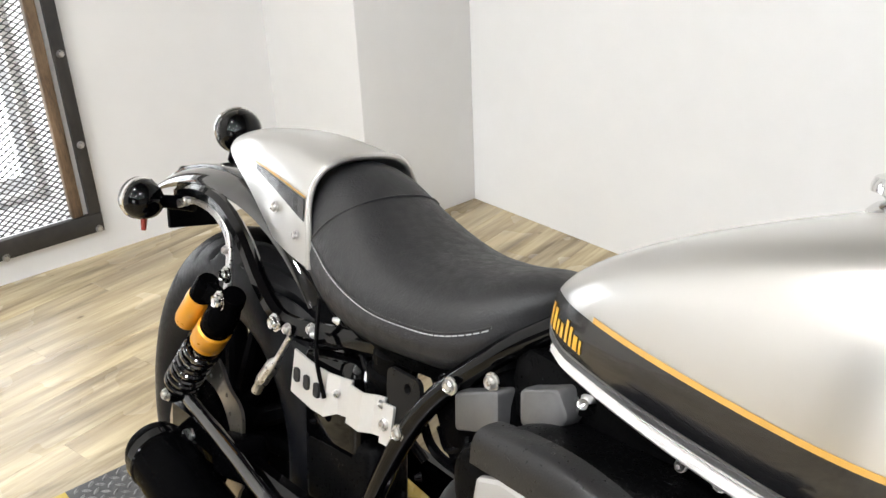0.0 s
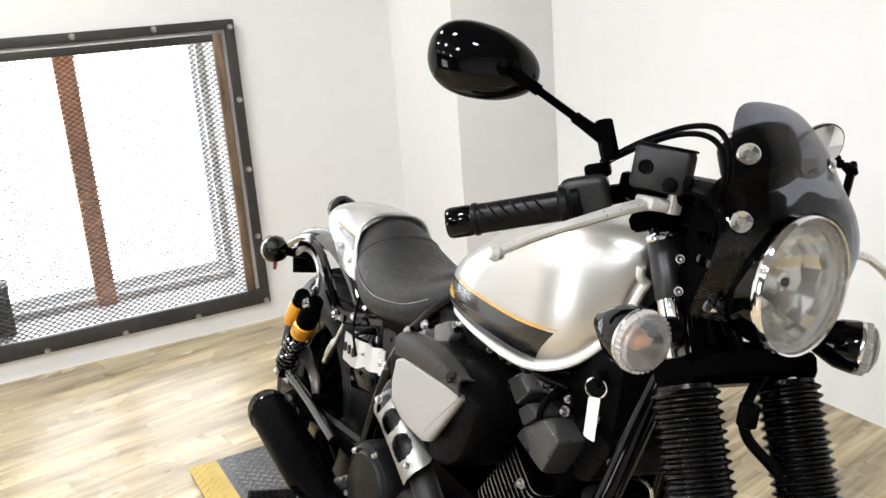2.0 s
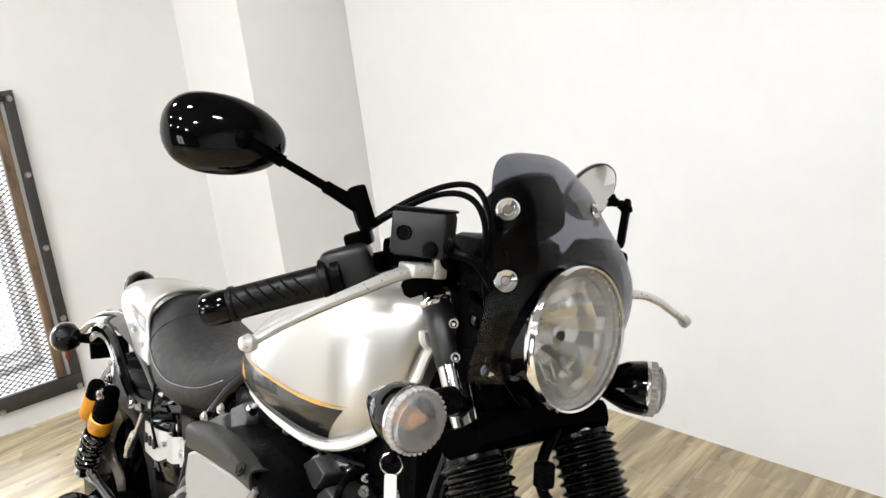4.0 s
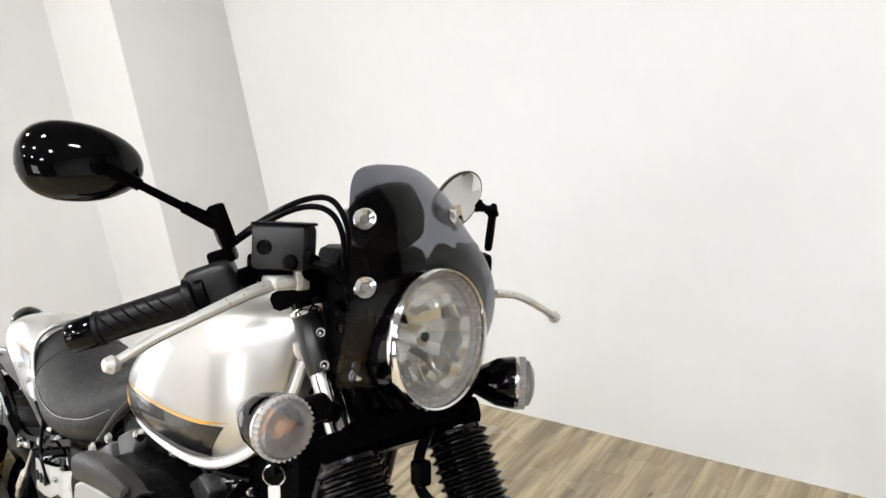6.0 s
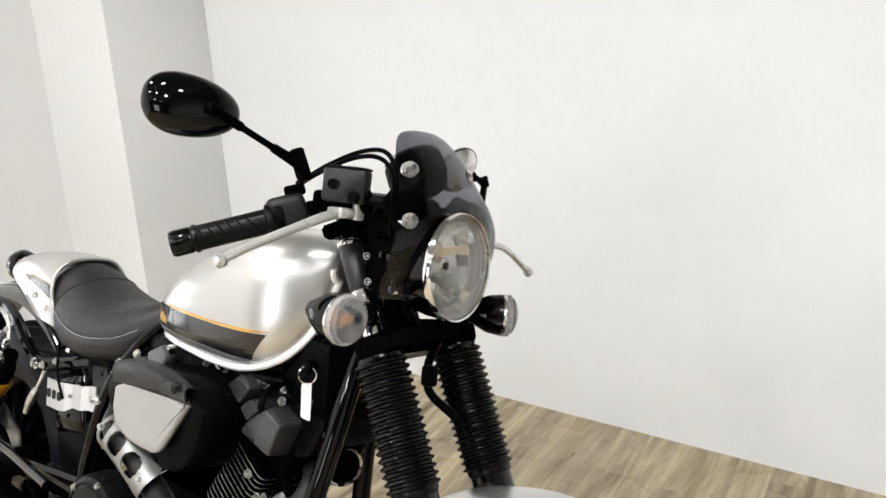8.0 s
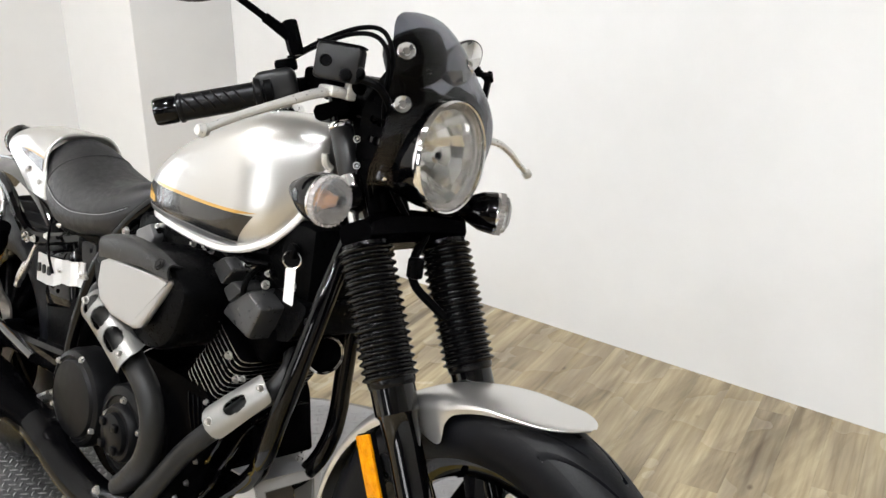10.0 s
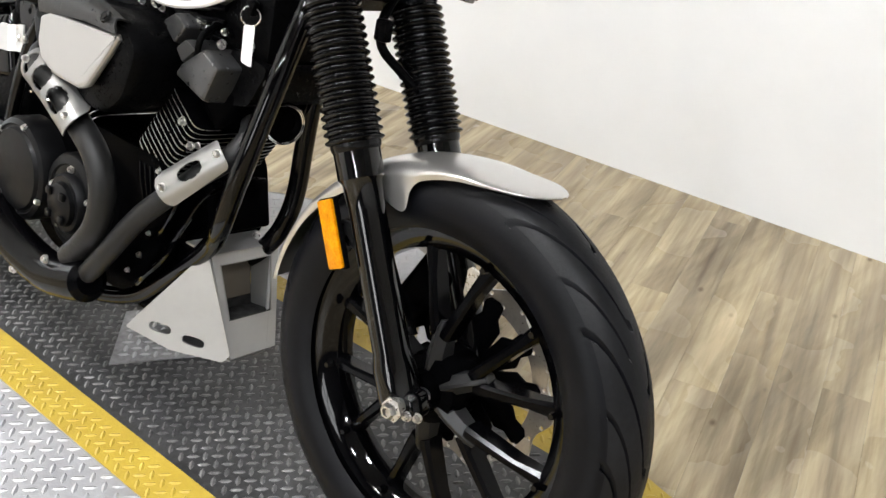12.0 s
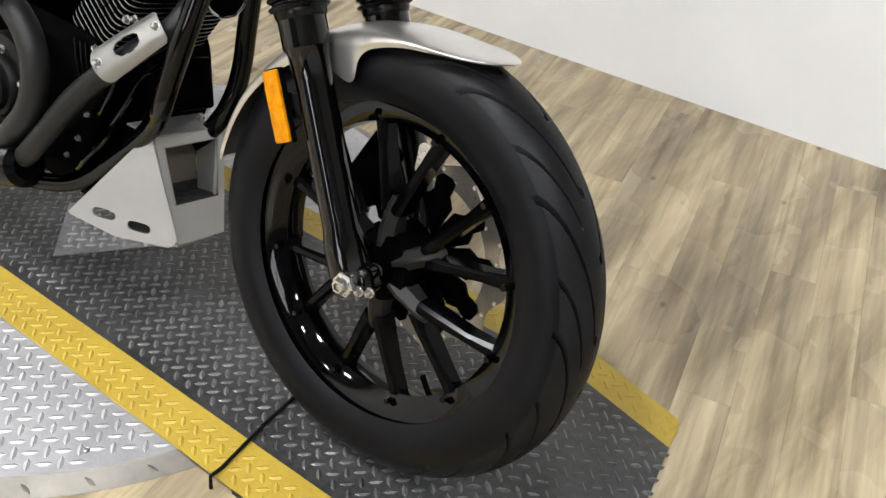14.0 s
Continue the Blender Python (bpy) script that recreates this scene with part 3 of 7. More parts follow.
axle = part("front_axle", rod(B(), (FC.x + 0.018, -0.116, FC.z + 0.009), (FC.x + 0.010, 0.098, FC.z), 0.011, 16), ALU, bike)
b = B()
lathe(b, [(0.006, 0.012), (0.0085, 0.012), (0.011, 0.008), (0.011, 0.003), (0.016, 0.002), (0.016, -0.001), (0.0, -0.001), (0.0, 0.008), (0.006, 0.009)], (1.597, -0.118, 0.328), (0, -1, 0), 6)
part("axle_nut", b, ALU, axle, "bright steel axle bolt")
for at in ((1.612, -0.106, 0.322), (1.624, -0.100, 0.324)):
    bolt(axle, at, (0.1, -1, 0), 0.005, ALU, "pinch_bolt")
# lower and upper fork clamps
b = B()
beam(b, [(1.348, -0.104, 0.792), (1.330, -0.06, 0.790), (1.322, 0, 0.789), (1.330, 0.06, 0.790), (1.348, 0.104, 0.792)], [(0.046, 0.030), (0.058, 0.044), (0.072, 0.048), (0.058, 0.044), (0.046, 0.030)], (-0.458, 0, 0.889))
part("lower_fork_clamp", b, BLACK_SATIN, bike)
b = B()
beam(b, [(1.266, -0.100, 0.945), (1.232, -0.05, 0.945), (1.222, 0, 0.947), (1.232, 0.05, 0.945), (1.266, 0.100, 0.945)], [(0.05, 0.022), (0.06, 0.026), (0.07, 0.03), (0.06, 0.026), (0.05, 0.022)], (-0.458, 0, 0.889))
part("upper_fork_clamp", b, BLACK_SATIN, bike)
part("steering_head", rod(B(), (1.232, 0, 0.94), (1.318, 0, 0.77), 0.032, 20), BLACK_SATIN, bike)
# brake hose behind the fork, and the caliper
part("brake_hose", tube(B(), spline([(1.352, 0.03, 0.79), (1.352, 0.012, 0.755), (1.362, 0.008, 0.72), (1.388, 0.03, 0.69), (1.425, 0.055, 0.655), (1.45, 0.062, 0.60), (1.47, 0.066, 0.50), (1.495, 0.07, 0.44)]), 0.0065, 10), BLACK_PLASTIC, bike, "black brake hose")
part("hose_clip", box(B(), (1.36, 0.008, 0.742), (0.02, 0.018, 0.03), None, 0.004), BLACK_PLASTIC, bike)
cal = part("brake_caliper", box(B(), (1.478, 0.068, 0.405), (0.060, 0.060, 0.12), pose(0, 0, 0, 0, 28, 0).to_3x3(), 0.012, 3), BLACK_SATIN, bike, "black front brake caliper")
part("caliper_bracket", plate(B(), rounded([(1.545, 0.47), (1.59, 0.462), (1.575, 0.425), (1.545, 0.41)], 0.008), 0.005, side(0.058), [oval(1.570, 0.453, 0.004, 0.004, 10), oval(1.556, 0.430, 0.004, 0.004, 10)]), ALU, cal)
# side reflector
rm = axes((1.446, -0.108, 0.502), (0.889, -0.12, 0.458), (-0.458, 0, 0.889))
b = B()
plate(b, rounded([(-0.0165, -0.046), (0.0165, -0.046), (0.0165, 0.046), (-0.0165, 0.046)], 0.004), 0.006, rm)
rf = part("side_reflector", b, BLACK_PLASTIC, bike, "black reflector holder")
b = B()
plate(b, rounded([(-0.0145, -0.044), (0.0145, -0.044), (0.0145, 0.044), (-0.0145, 0.044)], 0.003), 0.005, rm @ Matrix.Translation((0, 0, 0.006)), bevel=0.0015)
part("reflector_lens", b, AMBER, rf, "orange amber reflector")
part("reflector_stay", box(B(), (1.465, -0.098, 0.505), (0.04, 0.008, 0.03), None, 0.002), BLACK_STEEL, rf)

# front mudguard
GUARD = [(69.5, 0.006, 0.323), (71, 0.024, 0.318), (73.5, 0.040, 0.312), (77.4, 0.052, 0.305), (84.3, 0.057, 0.2956), (90.7, 0.060, 0.290), (98, 0.061, 0.282), (102.4, 0.061, 0.275), (105.2, 0.061, 0.2605), (106.2, 0.061, 0.2436), (108.6, 0.061, 0.238), (112.7, 0.061, 0.2472), (116, 0.061, 0.262), (121, 0.061, 0.275), (132, 0.061, 0.280), (148.8, 0.059, 0.2866), (159, 0.057, 0.289), (170, 0.053, 0.293), (173, 0.048, 0.298)]


def fender_pt(u, v):
    """The front mudguard: u from its front tip to its rear end, v across."""
    a = 69.5 + 103.5 * u
    w, rs = keyed(GUARD, a)
    crown = 0.3085 + 0.017 * max(0, (85 - a) / 15.5) ** 1.5
    drop = min(0.026, max(0.002, (crown - rs) * 0.75))
    q = 2 * v - 1
    th = min(1, abs(q) / 0.6) * radians(90)
    y = w * math.sin(th)
    r = crown - drop * (1 - math.cos(th))
    if abs(q) > 0.6:
        e = (abs(q) - 0.6) / 0.4
        r += (min(rs, r - 0.001) - r) * e
        y = w - 0.002 * e
    return V(FC.x + r * math.cos(radians(a)), math.copysign(y, q), FC.z + r * math.sin(radians(a)))


fen = part("front_mudguard", shell(fender_pt, 160, 40, 0.0), SILVER, bike, "silver painted front mudguard", 60)
b = B()
beam(b, [fork(0.56, 0.068), (1.50, 0.066, 0.585)], [(0.02, 0.006), (0.014, 0.006)])
part("mudguard_bracket", b, BLACK_SATIN, fen)

# ---- the upper front: lamp, screen, bars, mirrors; it leans a little more than the rest ----
LEANT = Matrix.Translation((0, 0, 0.75)) @ pose(0, 0, 0, -3, 0, 0) @ Matrix.Translation((0, 0, -0.75))


def upper(name, bm, mat, parent=None, label="", sharp=35):
    bmesh.ops.transform(bm, matrix=LEANT, verts=list(bm.verts))
    return part(name, bm, mat, parent or bike, label, sharp)


HC, HN = V(1.420, -0.024, 0.906), V(1, 0.12, 0.02).normalized()
b = B()
lathe(b, [(0.0, -0.125), (0.0257, -0.122), (0.0470, -0.108), (0.0632, -0.075), (0.0718, -0.035), (0.0738, -0.009), (0.0701, -0.009), (0.0675, -0.036), (0.0598, -0.075), (0.0427, -0.105), (0.0, -0.117)], HC, HN, 48)
lamp = upper("headlight", b, BLACK_GLOSS, None, "gloss black round headlight bucket")
b = B()
lathe(b, [(0.0712, -0.006), (0.0720, 0.002), (0.0738, 0.0035), (0.0756, 0.000), (0.0760, -0.004), (0.0752, -0.008), (0.0717, -0.009)], HC, HN, 64, full=True)
upper("headlight_rim", b, CHROME, lamp, "bright silver headlight rim")
# the bowl is stepped into flutes, as wide above as below
b, rows = B(), []
hu = HN.orthogonal().normalized() if abs(HN.z) > 0.9 else HN.cross(V(0, 0, 1)).normalized()
hv = hu.cross(HN).normalized()
for k, (r, h) in enumerate(((0.0655, -0.008), (0.060, -0.026), (0.051, -0.042), (0.040, -0.055), (0.029, -0.064), (0.019, -0.069), (0.0106, -0.071))):
    rows.append([HC + HN * (h + (0.0035 if (i + k) % 2 else 0) * (1 if 0 < k < 6 else 0)) + r * (math.cos(2 * math.pi * i / 22) * hu + math.sin(2 * math.pi * i / 22) * hv) for i in range(22)])
rings(b, rows, caps=False)
upper("headlight_bowl", b, REFLECTOR, lamp, "silver fluted reflector bowl", 9)
b = B()
lathe(b, [(0.0, -0.022), (0.0106, -0.026), (0.0119, -0.032), (0.0119, -0.062), (0.0, -0.064)], HC, HN, 20)
upper("bulb_shield", b, CHROME, lamp)
b = B()
lathe(b, [(0.0, -0.0215), (0.0055, -0.022), (0.0055, -0.024), (0.0, -0.024)], HC, HN, 16)
upper("bulb_tip", b, BLACK_GLOSS, lamp)
b = B()
lathe(b, [(0.0630, -0.008), (0.0712, -0.002), (0.0712, -0.008), (0.0630, -0.013)], HC, HN, 48, full=True)
upper("lens_ring", b, PALE_BOWL, lamp, "pale inner ring of the headlight")
for k in range(-3, 4):
    b = B()
    yy = 0.0155 * k
    hh = math.sqrt(0.058 ** 2 - yy * yy)
    pts = [HC + HN * (-0.030 - 0.026 * (1 - (yy / 0.06) ** 2 - (q / 0.06) ** 2)) + V(0, yy, q) for q in [hh * (j / 6 - 1) + 0.0 for j in range(4)]]
    upper("reflector_facet", tube(b, pts, 0.0016, 6), REFLECTOR, lamp)
b = B()
lathe(b, [(0.0, 0.006), (0.0257, 0.0045), (0.0512, 0.0010), (0.0705, -0.003), (0.0705, -0.005), (0.0512, -0.0015), (0.0257, 0.002), (0.0, 0.0035)], HC, HN, 48)
glass = upper("headlight_lens", b, HEADGLASS, lamp, "clear headlight glass")
glass.visible_shadow = False
upper("headlight_stay", beam(B(), [(1.33, -0.092, 0.872), (1.395, -0.092, 0.89)], [(0.022, 0.01), (0.02, 0.01)]), BLACK_SATIN, lamp)
upper("headlight_stay", beam(B(), [(1.33, 0.045, 0.872), (1.395, 0.045, 0.89)], [(0.022, 0.01), (0.02, 0.01)]), BLACK_SATIN, lamp)
for z in (0.882, 0.868):
    b = B()
    lathe(b, [(0, 0.012), (0.006, 0.011), (0.008, 0.006), (0.008, 0)], (1.372, -0.094, z), (0.2, -1, 0), 12)
    upper("stay_bolt", b, CHROME, lamp)

# fly screen: rows from the lamp's height to the top
SCREEN = [(0.855, 1.388, 0.106, 0.050), (0.872, 1.394, 0.110, 0.054), (0.91, 1.412, 0.114, 0.060), (0.95, 1.420, 0.112, 0.068), (0.985, 1.412, 0.104, 0.074), (1.02, 1.390, 0.088, 0.074), (1.048, 1.370, 0.077, 0.066), (1.066, 1.352, 0.066, 0.056), (1.078, 1.338, 0.055, 0.044), (1.085, 1.327, 0.042, 0.028), (1.089, 1.320, 0.022, 0.014)]


CUT = 0.0775


def screen_pt(u, v):
    k = v * (len(SCREEN) - 1)
    i = min(int(k), len(SCREEN) - 2)
    t = k - i
    a = SCREEN[max(i - 1, 0)], SCREEN[i], SCREEN[i + 1], SCREEN[min(i + 2, len(SCREEN) - 1)]
    z, x, w, d = (0.5 * (2 * q[1] + (q[2] - q[0]) * t + (2 * q[0] - 5 * q[1] + 4 * q[2] - q[3]) * t * t + (3 * q[1] - q[0] - 3 * q[2] + q[3]) * t ** 3) for q in zip(*a))
    th = (2 * u - 1) * radians(64)
    p = V(x - d * (1 - math.cos(th)), w * math.sin(th) / math.sin(radians(64)), z)
    p = V(p.x - 0.05 * p.y, p.y - 0.012 + 0.02 * max(0, p.z - 0.95), p.z)
    r = math.hypot(p.y - HC.y, p.z - HC.z)
    if r < CUT:
        p.y, p.z = HC.y + (p.y - HC.y) * CUT / max(r, 1e-6), HC.z + (p.z - HC.z) * CUT / max(r, 1e-6)
    return p


def clear_of_lamp(c):
    return math.hypot(c.y - HC.y, c.z - HC.z) > CUT * 1.0006


b = shell(screen_pt, 64, 48, 0.003, clear_of_lamp)
scr = upper("fly_screen", b, SMOKE, None, "dark smoked acrylic fly screen")


def inner_screen(u, v):
    p = screen_pt(0.03 + 0.94 * u, 0.02 + v * 0.42)
    return V(p.x - 0.007, -0.014 + (p.y + 0.014) * 0.95, p.z)


b = shell(lambda u, v: inner_screen(u, v), 64, 30, 0.002, lambda c: clear_of_lamp(c) and (c.y < -0.078 or c.z < 0.985))
upper("screen_backing", b, BLACK_GLOSS, scr, "gloss black lower part of the screen")
for s in (-1, 1):
    for x, y, z in (((1.371, -0.092, 1.029), (1.398, -0.110, 0.962)) if s < 0 else ((1.367, 0.034, 1.029), (1.390, 0.052, 0.962))):
        b = B()
        lathe(b, [(0, 0.007), (0.004, 0.007), (0.0045, 0.0045), (0.0105, 0.0065), (0.0125, 0.003), (0.0125, 0), (0, 0)], (x, y, z), (0.72, 0.68 * s, 0.12), 20)
        upper("screen_bolt", b, CHROME, scr, "bright domed screen bolt")
    # slotted bracket between fork and screen
    m = axes((1.30, 0.088 * s if s < 0 else 0.034, 0.86), (0.98, 0.12 * s, 0.1), (0, 0, 1))
    pl = rounded([(0.01, 0.0), (0.05, -0.005), (0.105, 0.04), (0.1, 0.12), (0.06, 0.14), (0.015, 0.09)], 0.012)
    sl = [oval(0.052, 0.045 + 0.026 * k, 0.017, 0.0055, 14, -0.25, 4) for k in range(3)]
    upper("screen_bracket", plate(B(), pl, 0.003, m, sl), BLACK_SATIN, scr, "slotted black bracket plate")
# instrument behind the screen
b = B()
lathe(b, [(0, 0.022), (0.038, 0.02), (0.043, 0.014), (0.044, -0.01), (0.036, -0.03), (0.0, -0.034)], (1.318, -0.022, 1.030), (-0.55, 0, 0.83), 32)
meter = upper("speedometer", b, BLACK_PLASTIC, None, "round black instrument pod")
b = B()
lathe(b, [(0.036, 0.021), (0.038, 0.024), (0.042, 0.02), (0.041, 0.016)], (1.318, -0.022, 1.030), (-0.55, 0, 0.83), 32)
upper("bezel", b, CHROME, meter)
upper("instrument_mount", box(B(), (1.27, 0, 0.965), (0.08, 0.11, 0.06), None, 0.012), BLACK_PLASTIC, meter)


def indicator(c, s, facing):
    """A front indicator: bowl, clear lens, amber bulb and stalk."""
    f = Vector(facing).normalized()

    def small(bm, profile, *rest):
        return lathe(bm, [(0.9 * r, 0.9 * h) for r, h in profile], *rest)

    b = B()
    small(b, [(0, -0.066), (0.014, -0.063), (0.0238, -0.044), (0.0326, -0.026), (0.0356, -0.006), (0.0356, 0.002), (0.0317, 0.002), (0.0299, -0.02), (0.0194, -0.036), (0, -0.042)], c, f, 32)
    body = upper("indicator", b, BLACK_GLOSS, None, "gloss black indicator bowl")
    b = B()
    small(b, [(0.0317, -0.004), (0.0326, 0.010), (0.0299, 0.018), (0.018, 0.024), (0, 0.026), (0, 0.024), (0.018, 0.022), (0.0290, 0.016), (0.0308, 0.0)], c, f, 32)
    ln = upper("indicator_lens", b, CLEAR, body, "clear ribbed indicator lens")
    ln.visible_shadow = False
    bb = B()
    small(bb, [(0.0325, -0.001), (0.0342, 0.0), (0.0345, 0.009), (0.0330, 0.011)], c, f, 40)
    upper("rib_band", bb, RIB, body)
    for k in range(32):
        a = 2 * math.pi * k / 32
        u = f.orthogonal().normalized()
        w = f.cross(u)
        p = c + 0.0305 * (math.cos(a) * u + math.sin(a) * w)
        bb = rod(B(), p - f * 0.001, p + f * 0.011, 0.0017, 6)
        upper("lens_rib", bb, RIB, body)
    b = B()
    small(b, [(0.0339, 0.002), (0.0361, 0.003), (0.0365, 0.0), (0.0352, -0.003)], c, f, 32)
    upper("indicator_ring", b, CHROME, body)
    b = B()
    small(b, [(0, -0.004), (0.006, -0.006), (0.0095, -0.012), (0.008, -0.020), (0.005, -0.03), (0, -0.03)], c, f, 16)
    upper("indicator_bulb", b, AMBER_BULB, body, "orange bulb")
    b = B()
    small(b, [(0.0308, -0.003), (0.0246, -0.022), (0.012, -0.034), (0, -0.035)], c, f, 24)
    upper("indicator_reflector", b, PALE_BOWL, body)
    b = B()
    tube(b, [c - f * 0.03 + V(0, -0.012 * s, 0), c - f * 0.032 - V(0, 0.05 * s, 0), V(1.335, 0.10 * s, 0.822)], [0.010, 0.0105, 0.012], 14)
    upper("indicator_stalk", b, BLACK_SATIN, body)
    upper("stalk_collar", rod(B(), c - f * 0.032 - V(0, 0.055 * s, 0), c - f * 0.034 - V(0, 0.075 * s, -0.001), 0.0145, 16), BLACK_PLASTIC, body)


indicator(V(1.392, -0.203, 0.834), -1, (1, 0.02, -0.05))
indicator(V(1.368, 0.154, 0.830), 1, (1, 1.0, 0.0))

for s in (-1, 1):
    # clip-on bar, grip, bar end
    gi, ge = V(1.262, 0.222 * s, 0.944), V(1.190, 0.307 * s, 0.903)
    if s > 0:
        gi, ge = V(1.255, 0.190, 0.948), V(1.180, 0.262, 0.910)
    g = (ge - gi).normalized()
    b = tube(B(), spline([(1.258, 0.08 * s, 0.965), (1.270, 0.14 * s, 0.968), (1.272, (0.19 if s < 0 else 0.165) * s, 0.958), gi, gi + g * 0.05]), 0.011, 14)
    bar = upper("handlebar", b, BLACK_SATIN, None, "satin black clip-on handlebar")
    b, L = B(), (ge - gi).length
    pr = [(0, 0), (0.021, 0.0), (0.022, 0.002), (0.022, 0.008), (0.017, 0.010)]
    n = 26
    for k in range(n):
        h = 0.012 + (L - 0.035) * k / n
        pr.append((0.0167, h))
    pr += [(0.0168, L - 0.020), (0.0185, L - 0.018), (0.0185, L - 0.014), (0.0155, L - 0.012)]
    lathe(b, pr, gi, g, 20)
    grip = upper("grip", b, GRIP, bar, "black rubber grip")
    for k in range(6):
        bb = B()
        base, ax = gi + g * (0.022 + 0.0125 * k), g
        u = V(0.75, 0.3 * s, 0.4)
        u = (u - ax * u.dot(ax)).normalized()
        w = ax.cross(u)
        tube(bb, [base + ax * 0.015 * t + 0.0169 * (math.cos(radians(-45 + 80 * t)) * u + math.sin(radians(-45 + 80 * t)) * w) for t in (0, 0.2, 0.4, 0.6, 0.8, 1)], 0.0014, 6)
        upper("grip_ridge", bb, BOOT, bar)
    b = B()
    lathe(b, [(0, L - 0.012), (0.0165, L - 0.012), (0.0174, L - 0.008), (0.0174, L + 0.012), (0.0158, L + 0.016), (0.012, L + 0.016), (0.010, L + 0.012), (0, L + 0.012)], gi, g, 24)
    upper("bar_end", b, BLACK_GLOSS, bar, "gloss black bar end")
    # switch housing
    b = B()
    box(b, (gi + V(1.272, (0.185 if s < 0 else 0.155) * s, 0.958)) / 2 + V(-0.002, 0, 0.004), (0.044, 0.052, 0.046), axes((0, 0, 0), g.cross(V(0, 0, 1)), g).to_3x3(), 0.010, 3)
    sw = upper("switch_housing", b, HOUSING, bar, "grey-black switch housing")
    b = B()
    box(b, (1.262, (0.193 if s < 0 else 0.165) * s, 0.985), (0.03, 0.028, 0.016), axes((0, 0, 0), g.cross(V(0, 0, 1)), g).to_3x3(), 0.004, 2)
    upper("switch", b, BLACK_SATIN, bar)
    b = B()
    lathe(b, [(0.016, 0), (0.0205, 0.001), (0.0205, 0.010), (0.016, 0.011)], gi - g * 0.014, g, 20)
    upper("throttle_collar", b, BLACK_PLASTIC, bar)
    # lever
    lp = spline([(1.326, 0.160 * s, 0.964), (1.327, 0.195 * s, 0.955), (1.320, 0.240 * s, 0.936), (1.308, 0.285 * s, 0.914), (1.303, 0.322 * s, 0.894)], 5)
    fit_ = (lambda p: p) if s < 0 else (lambda p: V(p.x - 0.012 * (abs(p.y) - 0.15) / 0.17, p.y * 0.965, p.z - 0.030 * max(0, 1 - (abs(p.y) - 0.15) / 0.17)))
    lp = [fit_(p) for p in lp]
    b = B()
    n = len(lp)
    w0 = 0.017 if s < 0 else 0.011
    beam(b, lp, [(w0 + (0.010 - w0) * k / n, 0.011 - 0.003 * k / n) for k in range(n)], (0.1, 0, 1), 0.3)
    # left lever takes a darker metal: its shaded side is put into the colour
    lev = upper("lever", b, LEVER_SILVER if s < 0 else ALU, bar, "bare silver hand lever")
    b = B()
    lathe(b, [(0, -0.009), (0.006, -0.007), (0.009, 0), (0.006, 0.007), (0, 0.009)], fit_(V(1.303, 0.328 * s, 0.891)), (0, 1, 0), 16)
    upper("lever_ball", b, LEVER_SILVER, lev)
    b = B()
    box(b, (1.326 if s < 0 else 1.312, 0.158 * s if s < 0 else 0.125, 0.963), (0.03, 0.04, 0.014), None, 0.004)
    if s < 0:
        box(b, (1.338, -0.146, 0.972), (0.010, 0.016, 0.034), None, 0.003)
    upper("lever_pivot", b, LEVER_SILVER, lev)

# brake fluid box on the right, clutch perch on the left
m = axes((1.317, -0.158, 1.004), (0.82, 0.57, 0.0), (0, 0, 1))
b = B()
box(b, (1.326, -0.160, 0.999), (0.058, 0.040, 0.046), m.to_3x3() @ pose(0, 0, 0, 90, 0, 0).to_3x3().inverted(), 0.006, 2)
res = upper("brake_reservoir", b, HOUSING, None, "black square brake fluid reservoir")
b = B()
box(b, (1.326, -0.160, 1.0222), (0.0585, 0.0405, 0.0035), m.to_3x3() @ pose(0, 0, 0, 90, 0, 0).to_3x3().inverted(), 0.003, 2)
upper("reservoir_cap", b, BLACK_PLASTIC, res)
b = B()
lathe(b, [(0.0, 0.0008), (0.0056, 0.0008), (0.0062, 0.0022), (0.0076, 0.0022), (0.0080, 0), (0.0, -0.002)], (1.3265, -0.1840, 0.999), (0.57, -0.82, 0), 24)
upper("sight_glass", b, BLACK_PLASTIC, res, "round sight glass")
b = B()
rod(b, (1.285, -0.155, 0.972), (1.345, -0.135, 0.978), 0.014, 16)
box(b, (1.30, -0.16, 0.975), (0.05, 0.03, 0.03), None, 0.006)
upper("master_cylinder", b, BLACK_SATIN, res)
for x, y, z in ((1.346, -0.163, 0.985), (1.352, -0.150, 0.990)):
    b = B()
    lathe(b, [(0, 0.012), (0.006, 0.011), (0.009, 0.005), (0.009, 0)], (x, y, z), (0.6, -0.75, 0), 12)
    upper("hose_bolt", b, BLACK_PLASTIC, res)
b = B()
box(b, (1.305, 0.13, 0.972), (0.04, 0.045, 0.03), None, 0.008)
rod(b, (1.31, 0.14, 0.972), (1.33, 0.09, 0.985), 0.011, 12)
upper("clutch_perch", b, BLACK_SATIN)

# cables that arch over the bars
for k, (dy, dz) in enumerate(((0, 0), (0.008, 0.009))):
    pts = [(1.262, -0.20 + dy, 0.985 + dz), (1.295, -0.174 + dy, 1.016 + dz), (1.332, -0.150 + dy, 1.038 + dz), (1.358, -0.132 + dy, 1.038 + dz), (1.370, -0.120 + dy, 1.014), (1.360, -0.105, 0.96), (1.33, -0.06, 0.88)]
    upper("throttle_cable", tube(B(), spline(pts, 8), 0.0031, 8), BLACK_PLASTIC, None, "black control cable")
pts = [(1.35, -0.15, 0.985), (1.372, -0.125, 0.975), (1.37, -0.09, 0.93), (1.34, -0.05, 0.86), (1.345, 0.0, 0.80)]
upper("front_brake_pipe", tube(B(), spline(pts, 8), 0.0055, 8), BLACK_PLASTIC)
